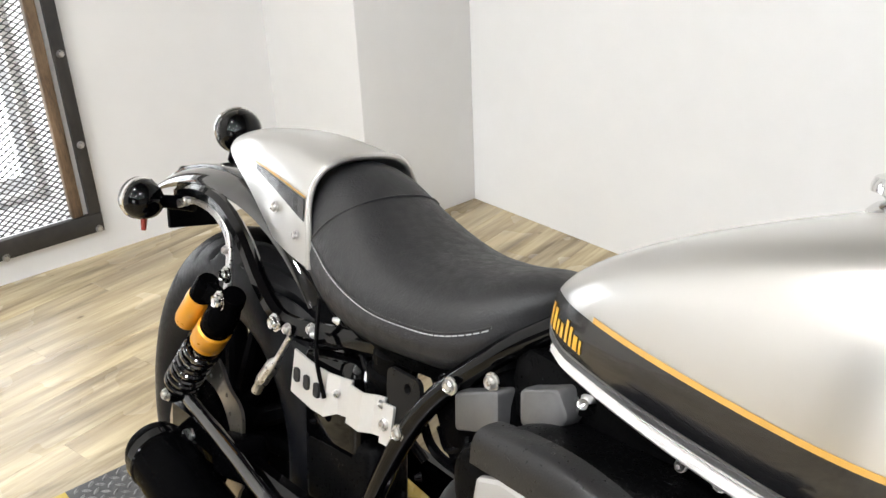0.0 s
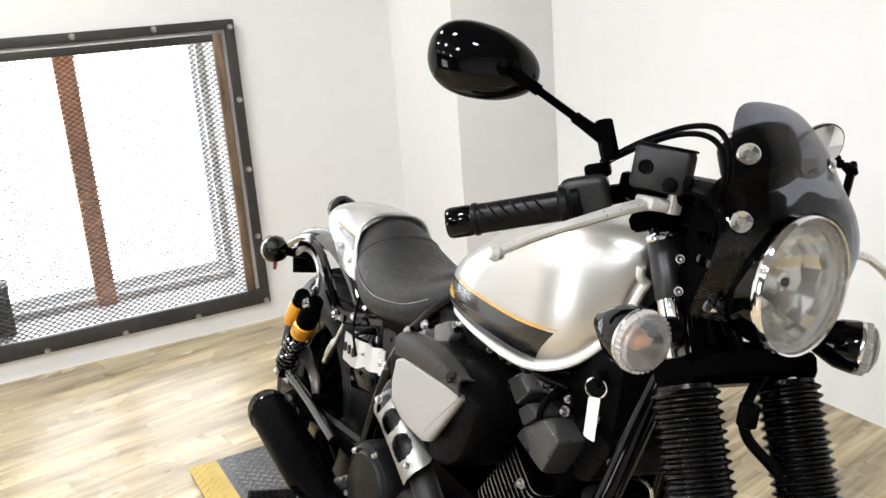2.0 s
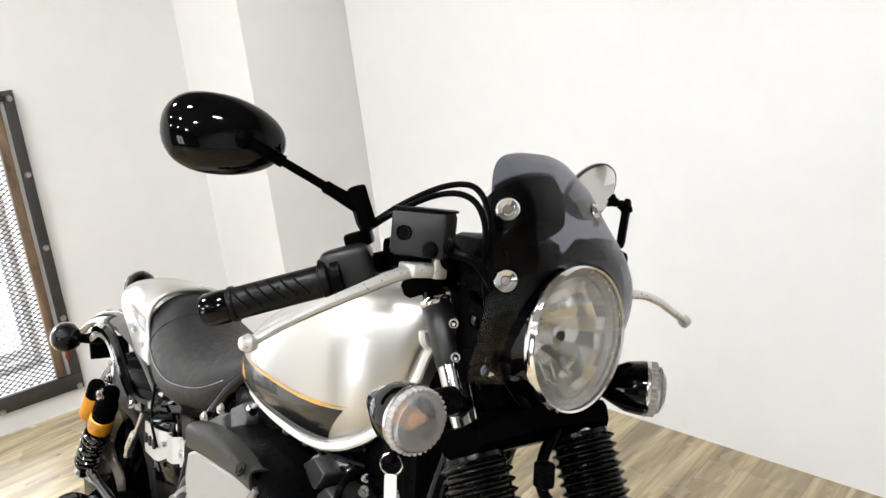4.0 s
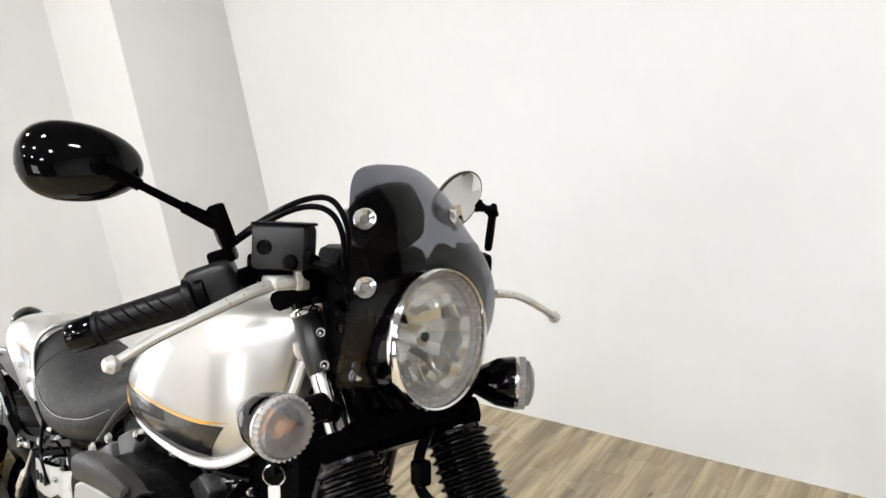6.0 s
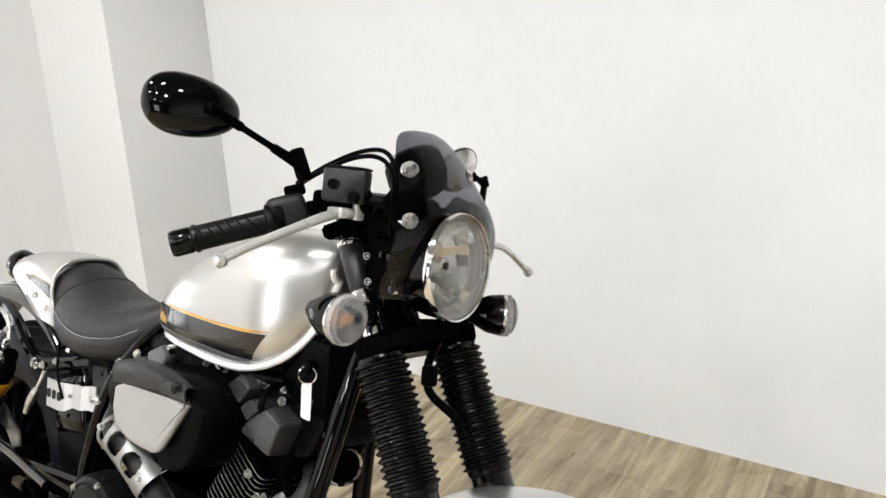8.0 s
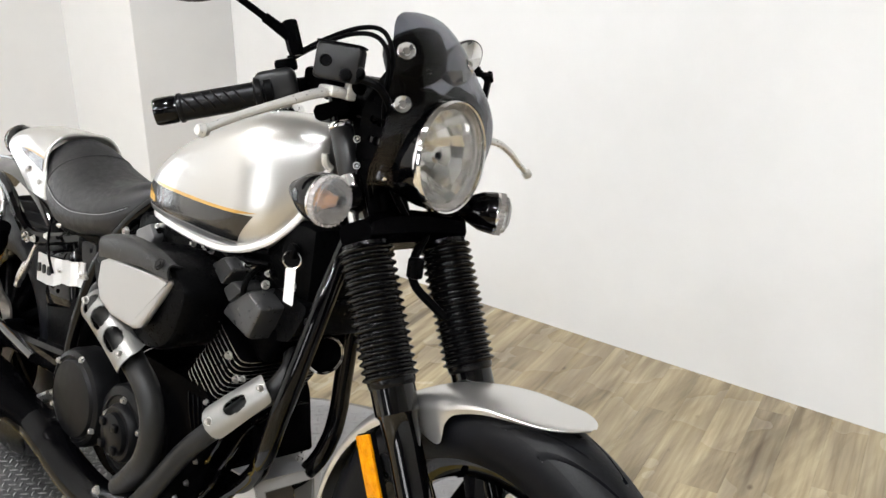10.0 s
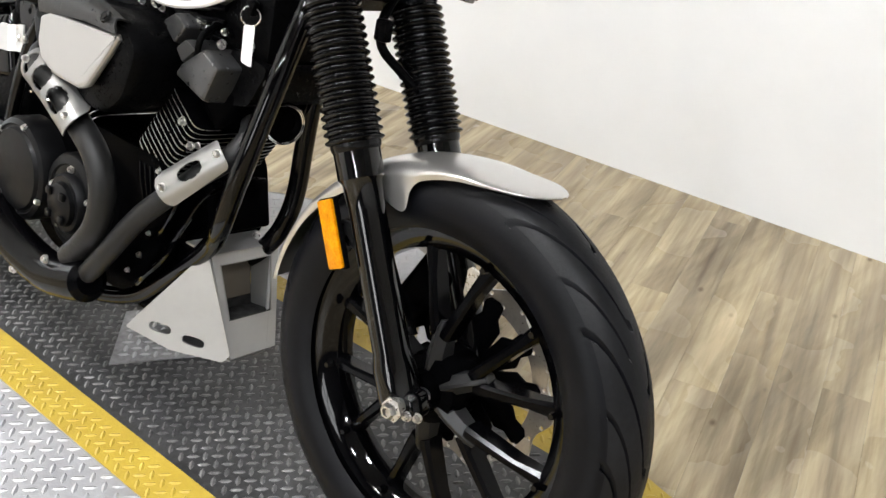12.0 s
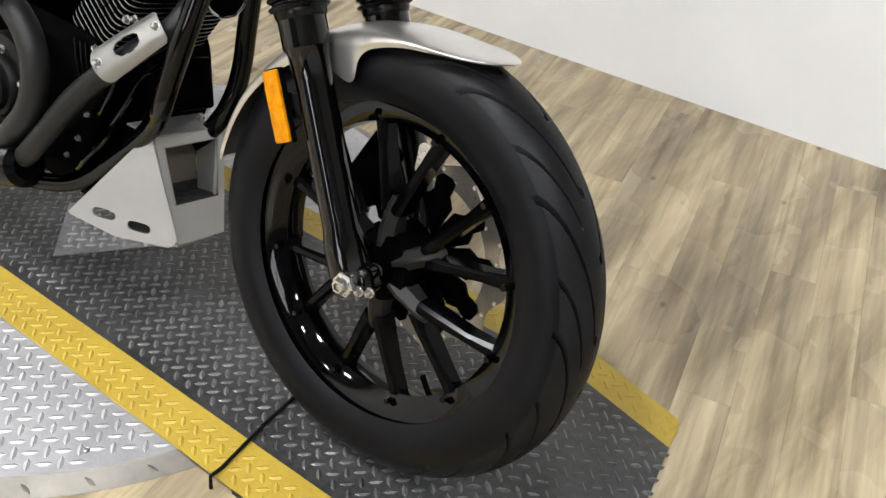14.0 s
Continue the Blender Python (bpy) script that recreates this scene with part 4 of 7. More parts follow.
pts = [(1.31, 0.11, 0.99), (1.345, 0.08, 0.99), (1.33, 0.04, 0.93), (1.26, 0.03, 0.84)]
upper("clutch_cable", tube(B(), spline(pts, 8), 0.0045, 8), BLACK_PLASTIC)
# wiring behind the lamp
for k in range(5):
    a = random.uniform(-0.05, 0.05)
    pts = [(1.30, a, 0.95), (1.315 + 0.01 * k, a * 0.6 - 0.02, 0.915), (1.30, -0.05 + 0.02 * k, 0.87), (1.29, -0.03, 0.82)]
    upper("wiring", tube(B(), spline(pts, 6), 0.004, 8), BLACK_PLASTIC)
upper("key_housing", rod(B(), (1.243, 0.0, 0.94), (1.225, 0.0, 0.975), 0.02, 18), BLACK_SATIN)


def mirror(c, normal, wide, half_w, half_h, stem, s):
    """A mirror: rounded black shell, glass on its far side, arm and stem. normal: out of the shell's back."""
    n, wd = Vector(normal).normalized(), Vector(wide).normalized()
    up = n.cross(wd).normalized()
    if up.z < 0:
        up = -up
    b, rows = B(), []
    for k, (f, h) in enumerate(((0.02, 0.026), (0.30, 0.025), (0.55, 0.0225), (0.76, 0.0175), (0.90, 0.0105), (0.98, 0.003), (1.0, -0.004), (0.985, -0.008), (0.95, -0.0085), (0.02, -0.0085))):
        row = []
        for i in range(40):
            a = 2 * math.pi * i / 40
            x, z = math.cos(a), math.sin(a)
            egg = 1 - 0.16 * x
            px = half_w * math.copysign(abs(x) ** 0.9, x)
            pz = half_h * math.copysign(abs(z) ** 0.9, z) * egg - 0.004 * x
            row.append(c + wd * px * f + up * pz * f + n * h)
        rows.append(row)
    rings(b, rows)
    body = upper("mirror", b, BLACK_GLOSS, None, "gloss black oval mirror shell")
    b, rows = B(), []
    for f, h in ((0.94, -0.0088), (0.90, -0.0098), (0.02, -0.0098)):
        rows.append([c + wd * half_w * math.copysign(abs(math.cos(a)) ** 0.9, math.cos(a)) * f + up * (half_h * math.copysign(abs(math.sin(a)) ** 0.9, math.sin(a)) * (1 - 0.16 * math.cos(a)) - 0.004 * math.cos(a)) * f + n * h for a in (2 * math.pi * i / 40 for i in range(40))])
    upper("mirror_glass", rings(b, rows), MIRROR, body, "silvered mirror glass")
    j = stem[0]
    b = B()
    lathe(b, [(0, -0.010), (0.007, -0.008), (0.010, 0), (0.007, 0.008), (0, 0.010)], j, (0, 0, 1), 16)
    tube(b, [j, j + (stem[1] - j) * 0.25, j + (stem[1] - j) * 0.32, stem[1]], [0.0068, 0.0068, 0.0044, 0.0046], 12)
    tube(b, [j + (stem[1] - j) * 0.72, stem[1], stem[1] + (stem[2] - stem[1]).normalized() * 0.004], [0.0062, 0.0080, 0.0090], 12)
    for f in (0.30, 0.70):
        q, w_ = j.lerp(stem[1], f), (stem[1] - j).normalized()
        lathe(b, [(0.0044, -0.004), (0.0064, -0.003), (0.0064, 0.003), (0.0044, 0.004)], q, w_, 12)
    upper("mirror_arm", b, BLACK_SATIN, body)
    b = B()
    up2 = (stem[1] - stem[2]).normalized()
    tube(b, [stem[1] + up2 * (0.022 if s < 0 else 0.012), stem[1] + up2 * (0.020 if s < 0 else 0.010), stem[2] + up2 * 0.008, stem[2]], [0.008, 0.0100, 0.0100, 0.008] if s < 0 else [0.0048, 0.0058, 0.0058, 0.0048], 6)
    upper("mirror_stem", b, BLACK_SATIN, body)


mirror(V(1.190, -0.316, 1.077), (0.86, -0.50, 0.08), (0.50, 0.86, 0.0), 0.062, 0.040, (V(1.232, -0.312, 1.074), V(1.290, -0.211, 1.018), V(1.297, -0.206, 0.998)), -1)
mirror(V(1.182, 0.222, 1.054), (-0.86, 0.42, 0.1), (0.25, 0.42, 1.0), 0.043, 0.030, (V(1.196, 0.248, 1.044), V(1.222, 0.254, 1.036), V(1.246, 0.222, 0.985)), 1)

# ---- tank ----
TANK = [(0.762, 0.03, 0.735, 0.756), (0.772, 0.056, 0.718, 0.772), (0.8, 0.083, 0.709, 0.797), (0.85, 0.104, 0.706, 0.83), (0.92, 0.121, 0.702, 0.866), (1.0, 0.131, 0.698, 0.9), (1.06, 0.134, 0.699, 0.92), (1.1, 0.131, 0.706, 0.928), (1.13, 0.122, 0.717, 0.929), (1.16, 0.105, 0.738, 0.927), (1.185, 0.084, 0.773, 0.923), (1.203, 0.068, 0.818, 0.917), (1.211, 0.058, 0.853, 0.912), (1.215, 0.05, 0.868, 0.905)]


def tank_ring(x, n=56):
    w, zb, zt = keyed(TANK, x)
    zm = zb + (zt - zb) * 0.40
    row = []
    for k in range(n):
        a = 2 * math.pi * k / n
        c, s = math.cos(a), math.sin(a)
        if s >= 0:
            y, z = w * math.copysign(abs(c) ** 0.60, c), zm + (zt - zm) * abs(s) ** 0.62
        else:
            y, z = w * math.copysign(abs(c) ** 0.38, c), zm - (zm - zb) * abs(s) ** 0.75
        row.append(V(x, y, z))
    return row


def tank_y(x, z):
    """Half the tank's width at a place on its flank."""
    w, zb, zt = keyed(TANK, x)
    zm = zb + (zt - zb) * 0.40
    if z >= zm:
        s = min(1, (z - zm) / (zt - zm)) ** (1 / 0.62)
        return w * (1 - s * s) ** 0.30
    s = min(1, (zm - z) / (zm - zb)) ** (1 / 0.75)
    return w * (1 - s * s) ** 0.19


xs = [0.762 + (1.215 - 0.762) * (0.5 - 0.5 * math.cos(math.pi * k / 60)) for k in range(61)]
tank = part("fuel_tank", rings(B(), [tank_ring(x) for x in xs]), SILVER, bike, "silver metallic teardrop fuel tank", 50)
# pressed seam along the lower edge
for s in (-1, 1):
    pts = []
    for k in range(61):
        q = k / 60
        x = 0.768 + 0.444 * math.sin(math.pi / 2 * min(1, q / 0.8)) ** 0.85 if q > 0 else 0.768
        w, zb, zt = keyed(TANK, x)
        f = 0.05 if q < 0.8 else 0.05 + 0.36 * (q - 0.8) / 0.2
        z = zb + (zt - zb) * f
        pts.append(V(x + (0.004 if q > 0.8 else 0.005 * (q / 0.8) ** 8), s * (tank_y(x, z) + 0.002), z - (0.003 if q < 0.8 else 0.0)))
    b = B()
    beam(b, pts, [(0.011, 0.011)] * len(pts), (0, 1, 0), 0.3)
    part("tank_seam", b, PALE_SILVER, tank, "pale lower edge of the tank")
# flank panel, line and badge
for s in (-1, 1):
    def patch(x0, x1, lo, hi, off, nx=40, nz=6):
        b = B()
        g = []
        for i in range(nx + 1):
            col = []
            for j in range(nz + 1):
                f = j / nz
                xx = x0 + (x1 - x0) * i / nx
                z = lo(xx) + (hi(xx) - lo(xx)) * f
                xs_ = xx + (0.034 * (f - 1) * max(0, (xx - 1.0) / (x1 - 1.0)) if x1 > 1.1 else 0)
                col.append(b.verts.new((xs_, s * (tank_y(xs_, z) + off), z)))
            g.append(col)
        for i in range(nx):
            for j in range(nz):
                b.faces.new((g[i][j], g[i + 1][j], g[i + 1][j + 1], g[i][j + 1]))
        bmesh.ops.recalc_face_normals(b, faces=list(b.faces))
        bmesh.ops.solidify(b, geom=list(b.faces), thickness=0.0003)
        return b
    top = lambda x: 0.772 - 0.004 * max(0, (0.80 - x) / 0.02)
    low = lambda x: 0.7315 + 0.012 * max(0, (0.82 - x) / 0.045) - 0.004 * max(0, (x - 1.0) / 0.14)
    part("flank_panel", patch(0.781, 1.14, low, top, 0.0006), DECAL_BLACK, tank, "black panel on the tank's flank")
    part("flank_stripe", patch(0.860, 1.147, top, lambda x: top(x) + 0.0050, 0.0007, nz=2), ORANGE_LINE, tank, "ochre pinstripe")
    part("flank_stripe", patch(0.79, 1.10, lambda x: low(x) - 0.012, lambda x: low(x) - 0.003, 0.0006, nz=2), DECAL_GREY, tank, "grey lower stripe")
    # the badge stands as plain upright strokes
    for k, (dx, h, wd) in enumerate(((0.0, 0.021, 0.005), (0.008, 0.020, 0.006), (0.017, 0.013, 0.004), (0.024, 0.013, 0.005), (0.033, 0.020, 0.004), (0.040, 0.017, 0.004), (0.047, 0.013, 0.006), (0.056, 0.012, 0.003))):
        xx = 0.792 + dx
        z0 = 0.7405 - 0.0002 * k
        part("badge_stroke", patch(xx, xx + wd, lambda x: z0, lambda x: z0 + h, 0.0013, nx=4, nz=4), YELLOW_LOGO, tank, "plain yellow badge stroke")
b = B()
lathe(b, [(0.0, 0.014), (0.024, 0.013), (0.031, 0.010), (0.033, 0.005), (0.033, 0.0), (0.026, -0.002), (0.022, -0.006), (0.030, -0.010), (0.034, -0.014), (0.034, -0.022)], (1.034, 0, 0.922), (-0.12, 0, 1), 32)
cap = part("fuel_cap", b, CHROME, tank, "chromed fuel filler cap")
part("cap_collar", lathe(B(), [(0.022, -0.012), (0.026, -0.010), (0.026, -0.016), (0.022, -0.018)], (1.034, 0, 0.922), (-0.12, 0, 1), 32), CHROME, cap)

# ---- seat and its cowl ----
SEAT = [(0.3, 0.068, 0.64, 0.735), (0.34, 0.078, 0.632, 0.766), (0.38, 0.082, 0.6268, 0.783), (0.42, 0.092, 0.6143, 0.779), (0.47, 0.103, 0.609, 0.757), (0.52, 0.11, 0.611, 0.74), (0.57, 0.113, 0.616, 0.731), (0.62, 0.111, 0.624, 0.733), (0.67, 0.104, 0.633, 0.742), (0.71, 0.088, 0.6539, 0.753), (0.74, 0.06, 0.688, 0.757), (0.757, 0.035, 0.706, 0.758)]
WAIST = 0.44  # how high the seat is widest


def seat_ring(x, n=48):
    w, zb, zt = keyed(SEAT, x)
    zm = zb + (zt - zb) * WAIST
    row = []
    for k in range(n):
        a = 2 * math.pi * k / n
        c, s = math.cos(a), math.sin(a)
        if s >= 0:
            y, z = w * 0.97 * math.copysign(abs(c) ** 0.95, c), zm + (zt - zm) * abs(s) ** 0.97
        else:
            y, z = w * math.copysign(abs(c) ** 0.42, c), zm - (zm - zb) * abs(s) ** 0.9
        row.append(V(x, y, z))
    return row


def seat_y(x, z):
    w, zb, zt = keyed(SEAT, x)
    zm = zb + (zt - zb) * WAIST
    if z >= zm:
        s = min(1, (z - zm) / (zt - zm)) ** (1 / 0.97)
        return w * 0.97 * (1 - s * s) ** 0.475
    s = min(1, (zm - z) / (zm - zb)) ** (1 / 0.9)
    return w * (1 - s * s) ** 0.21


xs = [0.30 + 0.457 * k / 48 for k in range(49)]
seat = part("seat", rings(B(), [seat_ring(x) for x in xs]), LEATHER, bike, "dark grey vinyl solo seat with pale stitching", 60)
STITCH = material("pale_stitching", (0.42, 0.42, 0.43), 0.7, vary=0.1)
for s in (-1, 1):
    pts = []
    for k in range(49):
        x = 0.402 + 0.318 * k / 48
        w, zb, zt = keyed(SEAT, x)
        z = zb + (zt - zb) * WAIST
        pts.append(V(x, s * (seat_y(x, z) + 0.0006), z))
    for k in range(0, 48):
        b = B()
        tube(b, [pts[k], pts[k].lerp(pts[k + 1], 0.72)], 0.0007, 5)
        part("stitch", b, STITCH, seat)
    part("seat_seam", tube(B(), [p + V(0, -s * 0.0006, 0.003) for p in pts], 0.0016, 6), LEATHER, seat)
# raised seam over the hump
pts = []
for k in range(31):
    t = k / 30
    x = 0.462 - 0.055 * abs(2 * t - 1) ** 2
    w, zb, zt = keyed(SEAT, x)
    zm = zb + (zt - zb) * WAIST
    a = math.pi * (0.02 + 0.96 * t)
    pts.append(V(x, w * 0.97 * math.copysign(abs(math.cos(a)) ** 0.95, math.cos(a)), zm + (zt - zm) * abs(math.sin(a)) ** 0.97 + 0.0003))
part("seat_seam", tube(B(), pts, 0.0017, 6), LEATHER, seat)
part("seat_base", rings(B(), [[V(x, y * 0.80, z) for y, z in ((-seat_y(x, keyed(SEAT, x)[1] + 0.02), keyed(SEAT, x)[1] + 0.004), (seat_y(x, keyed(SEAT, x)[1] + 0.02), keyed(SEAT, x)[1] + 0.004), (seat_y(x, keyed(SEAT, x)[1] + 0.02) * 0.9, keyed(SEAT, x)[1] - 0.012), (-seat_y(x, keyed(SEAT, x)[1] + 0.02) * 0.9, keyed(SEAT, x)[1] - 0.012))] for x in [0.31 + 0.42 * k / 20 for k in range(21)]]), BLACK_PLASTIC, seat)

COWL = [(0.045, 0.010, 0.715, 0.730), (0.075, 0.030, 0.704, 0.747), (0.12, 0.046, 0.694, 0.765), (0.18, 0.060, 0.682, 0.781), (0.25, 0.072, 0.671, 0.792), (0.32, 0.081, 0.662, 0.796), (0.37, 0.086, 0.658, 0.794), (0.41, 0.088, 0.658, 0.790)]


def cowl_pt(u, v):
    """u: from tail to front; v: from the right lower edge over the top to the left one."""
    a = math.pi * v
    c, s = -math.cos(a), math.sin(a)
    tail_x = 0.050 + 0.255 * (1 - abs(s)) ** 7
    x = tail_x + (0.39 - tail_x) * u
    w, zb, zt = keyed(COWL, x)
    z = zb + (zt - zb) * abs(s) ** 0.55
    # the front edge sweeps forward at the lower tips and back half-way up
    sweep = 0.018 * (1 - abs(s)) - 0.030 * abs(s) * (1 - abs(s)) * 2
    return V(x + sweep * u ** 3, w * math.copysign(abs(c) ** 0.70, c), z)


cowl = part("seat_cowl", shell(cowl_pt, 40, 48, 0.004), SILVER, bike, "silver painted seat cowl", 50)
b = tube(B(), [cowl_pt(1, k / 60) for k in range(61)], 0.0042, 8)
part("cowl_edge", b, SILVER, cowl)
for s in (-1, 1):
    def cw(u, v, off=0.0025):
        p = cowl_pt(u, v if s < 0 else 1 - v)
        q = p - V(p.x, 0, 0.72)
        return p + V(0, q.y, q.z).normalized() * off
    g = shell(lambda u, v: cw(0.50 + 0.47 * u, 0.122 - (0.020 + 0.042 * u) * (1 - v)), 16, 6, 0.0006)
    part("cowl_panel", g, DECAL_BLACK, cowl, "black flank panel of the cowl")
    g = shell(lambda u, v: cw(0.48 + 0.50 * u, 0.127 + 0.006 * v), 16, 2, 0.0006)
    part("cowl_stripe", g, ORANGE_LINE, cowl, "ochre pinstripe")
    bolt(cowl, cw(0.63, 0.040), (0, s, 0.25), 0.006, ALU, "cowl_bolt", 0.004)
    bolt(cowl, cw(0.85, 0.022), (0, s, 0.25), 0.005, ALU, "cowl_bolt", 0.003)

# ---- rear wheel, mudguard, lamps, suspension ----
RC = V(0.18, 0, 0.318)
rw = part("rear_wheel", lathe(B(), [(0.02, -0.09), (0.05, -0.085), (0.06, -0.05), (0.06, 0.05), (0.05, 0.085), (0.02, 0.09)], RC, (0, 1, 0), 32), BLACK_SATIN, bike, "satin black rear wheel hub")
part("tyre", tyre(RC, 0.303, 0.070, 0.075, 220, True), RUBBER, rw, "wide black rear tyre").data.materials.append(TREAD_RUBBER)
b = B()
lathe(b, [(0.182, -0.055), (0.192, -0.058), (0.195, -0.053), (0.186, -0.048), (0.170, -0.04), (0.165, 0), (0.170, 0.04), (0.186, 0.048), (0.195, 0.053), (0.192, 0.058), (0.182, 0.055), (0.16, 0.03), (0.157, 0), (0.16, -0.03)], RC, (0, 1, 0), 64, full=True)
part("rim", b, BLACK_GLOSS, rw)
for k in range(6):
    for s in (-1, 1):
        b = B()
        mid = 20 + 60 * k
        beam(b, [on_wheel(RC, 0.05, mid + s * 14, -0.02), on_wheel(RC, 0.162, mid + s * 14, -0.005)], [(0.03, 0.05), (0.024, 0.03)])
        part("spoke", b, BLACK_SATIN, rw)
out = [(RC.x + (0.125 + 0.006 * math.cos(radians(d) * 9)) * math.cos(radians(d)), RC.z + (0.125 + 0.006 * math.cos(radians(d) * 9)) * math.sin(radians(d))) for d in range(0, 360, 4)]
hl = [[(RC.x + 0.085 * math.cos(radians(d)), RC.z + 0.085 * math.sin(radians(d))) for d in range(360, 0, -8)]]
hl += [oval(RC.x + (0.097 + 0.009 * (k % 3)) * math.cos(radians(14.4 * k)), RC.z + (0.097 + 0.009 * (k % 3)) * math.sin(radians(14.4 * k)), 0.0035, 0.0035, 8) for k in range(25)]
part("brake_disc", plate(B(), out, 0.005, side(-0.088), hl), DISC_STEEL, rw, "drilled steel rear brake disc")
part("brake_caliper", box(B(), (0.30, -0.10, 0.345), (0.09, 0.05, 0.06), pose(0, 0, 0, 0, -20, 0).to_3x3(), 0.012, 3), BLACK_SATIN, bike)


def rear_guard(u, v):
    deg = 52 + 86 * u
    a = radians(deg)
    q = 2 * v - 1
    th = q * radians(80)
    r = 0.388 + 0.050 * max(0, (deg - 92) / 46) ** 1.3 - 0.034 * (1 - math.cos(th))
    return V(RC.x + r * math.cos(a), 0.078 * math.sin(th) / math.sin(radians(80)), RC.z + r * math.sin(a))


guard = part("rear_mudguard", shell(rear_guard, 60, 24, 0.003), DEEP_GLOSS, bike, "gloss black rear mudguard")
for q in (0.30, 0.70):
    rib = [rear_guard(0.05 + 0.93 * k / 30, q) for k in range(31)]
    part("mudguard_rib", tube(B(), rib, 0.004, 8), DEEP_GLOSS, guard)
tail = part("tail_lamp", box(B(), (-0.128, 0.020, 0.628), (0.030, 0.075, 0.036), pose(0, 0, 0, 0, 40, 0).to_3x3(), 0.008, 3), BLACK_GLOSS, bike, "small black tail lamp on the mudguard")
part("tail_lamp_lens", box(B(), (-0.139, 0.020, 0.619), (0.012, 0.066, 0.028), pose(0, 0, 0, 0, 40, 0).to_3x3(), 0.004, 2), material("dark_red_lens", (0.10, 0.008, 0.008), 0.15, vary=0.05, coat=0.5), tail)
part("plate_holder", box(B(), (-0.100, 0, 0.575), (0.012, 0.09, 0.05), pose(0, 0, 0, 0, -18, 0).to_3x3(), 0.003), BLACK_PLASTIC, bike)
for c, s in ((V(-0.035, -0.116, 0.622), -1), (V(-0.105, 0.078, 0.712), 1)):
    f = V(-1, 0.25 * s, 0.05).normalized()
    b = B()
    g_ = 1.0 if s < 0 else 1.2
    lathe(b, [(r * g_, h * g_) for r, h in ((0, -0.034), (0.012, -0.032), (0.024, -0.024), (0.0315, -0.008), (0.0325, 0.004), (0.030, 0.010), (0.0, 0.011))], c, f, 28)
    ri = part("rear_indicator", b, BLACK_GLOSS, bike, "gloss black rear indicator")
    b = B()
    lathe(b, [(r * g_, h * g_) for r, h in ((0.0318, 0.003), (0.031, 0.018), (0.02, 0.026), (0, 0.028), (0, 0.008))], c, f, 24)
    part("indicator_ring", lathe(B(), [(r * g_, h * g_) for r, h in ((0.0318, 0.002), (0.034, 0.004), (0.034, 0.009), (0.0318, 0.011))], c, f, 28), CHROME, ri)
    part("rear_indicator_lens", b, CLEAR, ri, "clear indicator lens").visible_shadow = False
    b = B()
    tube(b, [c, V(c.x + 0.012, 0.075 * s, c.z + 0.004 * s), V(c.x + 0.045, 0.05 * s, c.z - 0.02 - 0.02 * s)], [0.009, 0.011, 0.012], 12)
    part("rear_indicator_stalk", b, BLACK_SATIN, ri)
b = B()
lathe(b, [(0, 0.02), (0.004, 0.02), (0.006, 0.0), (0.004, 0)], (-0.03, -0.114, 0.593), (0, 0, -1), 8)
part("indicator_drip", b, material("red_plastic", (0.25, 0.03, 0.02), 0.35), ri)
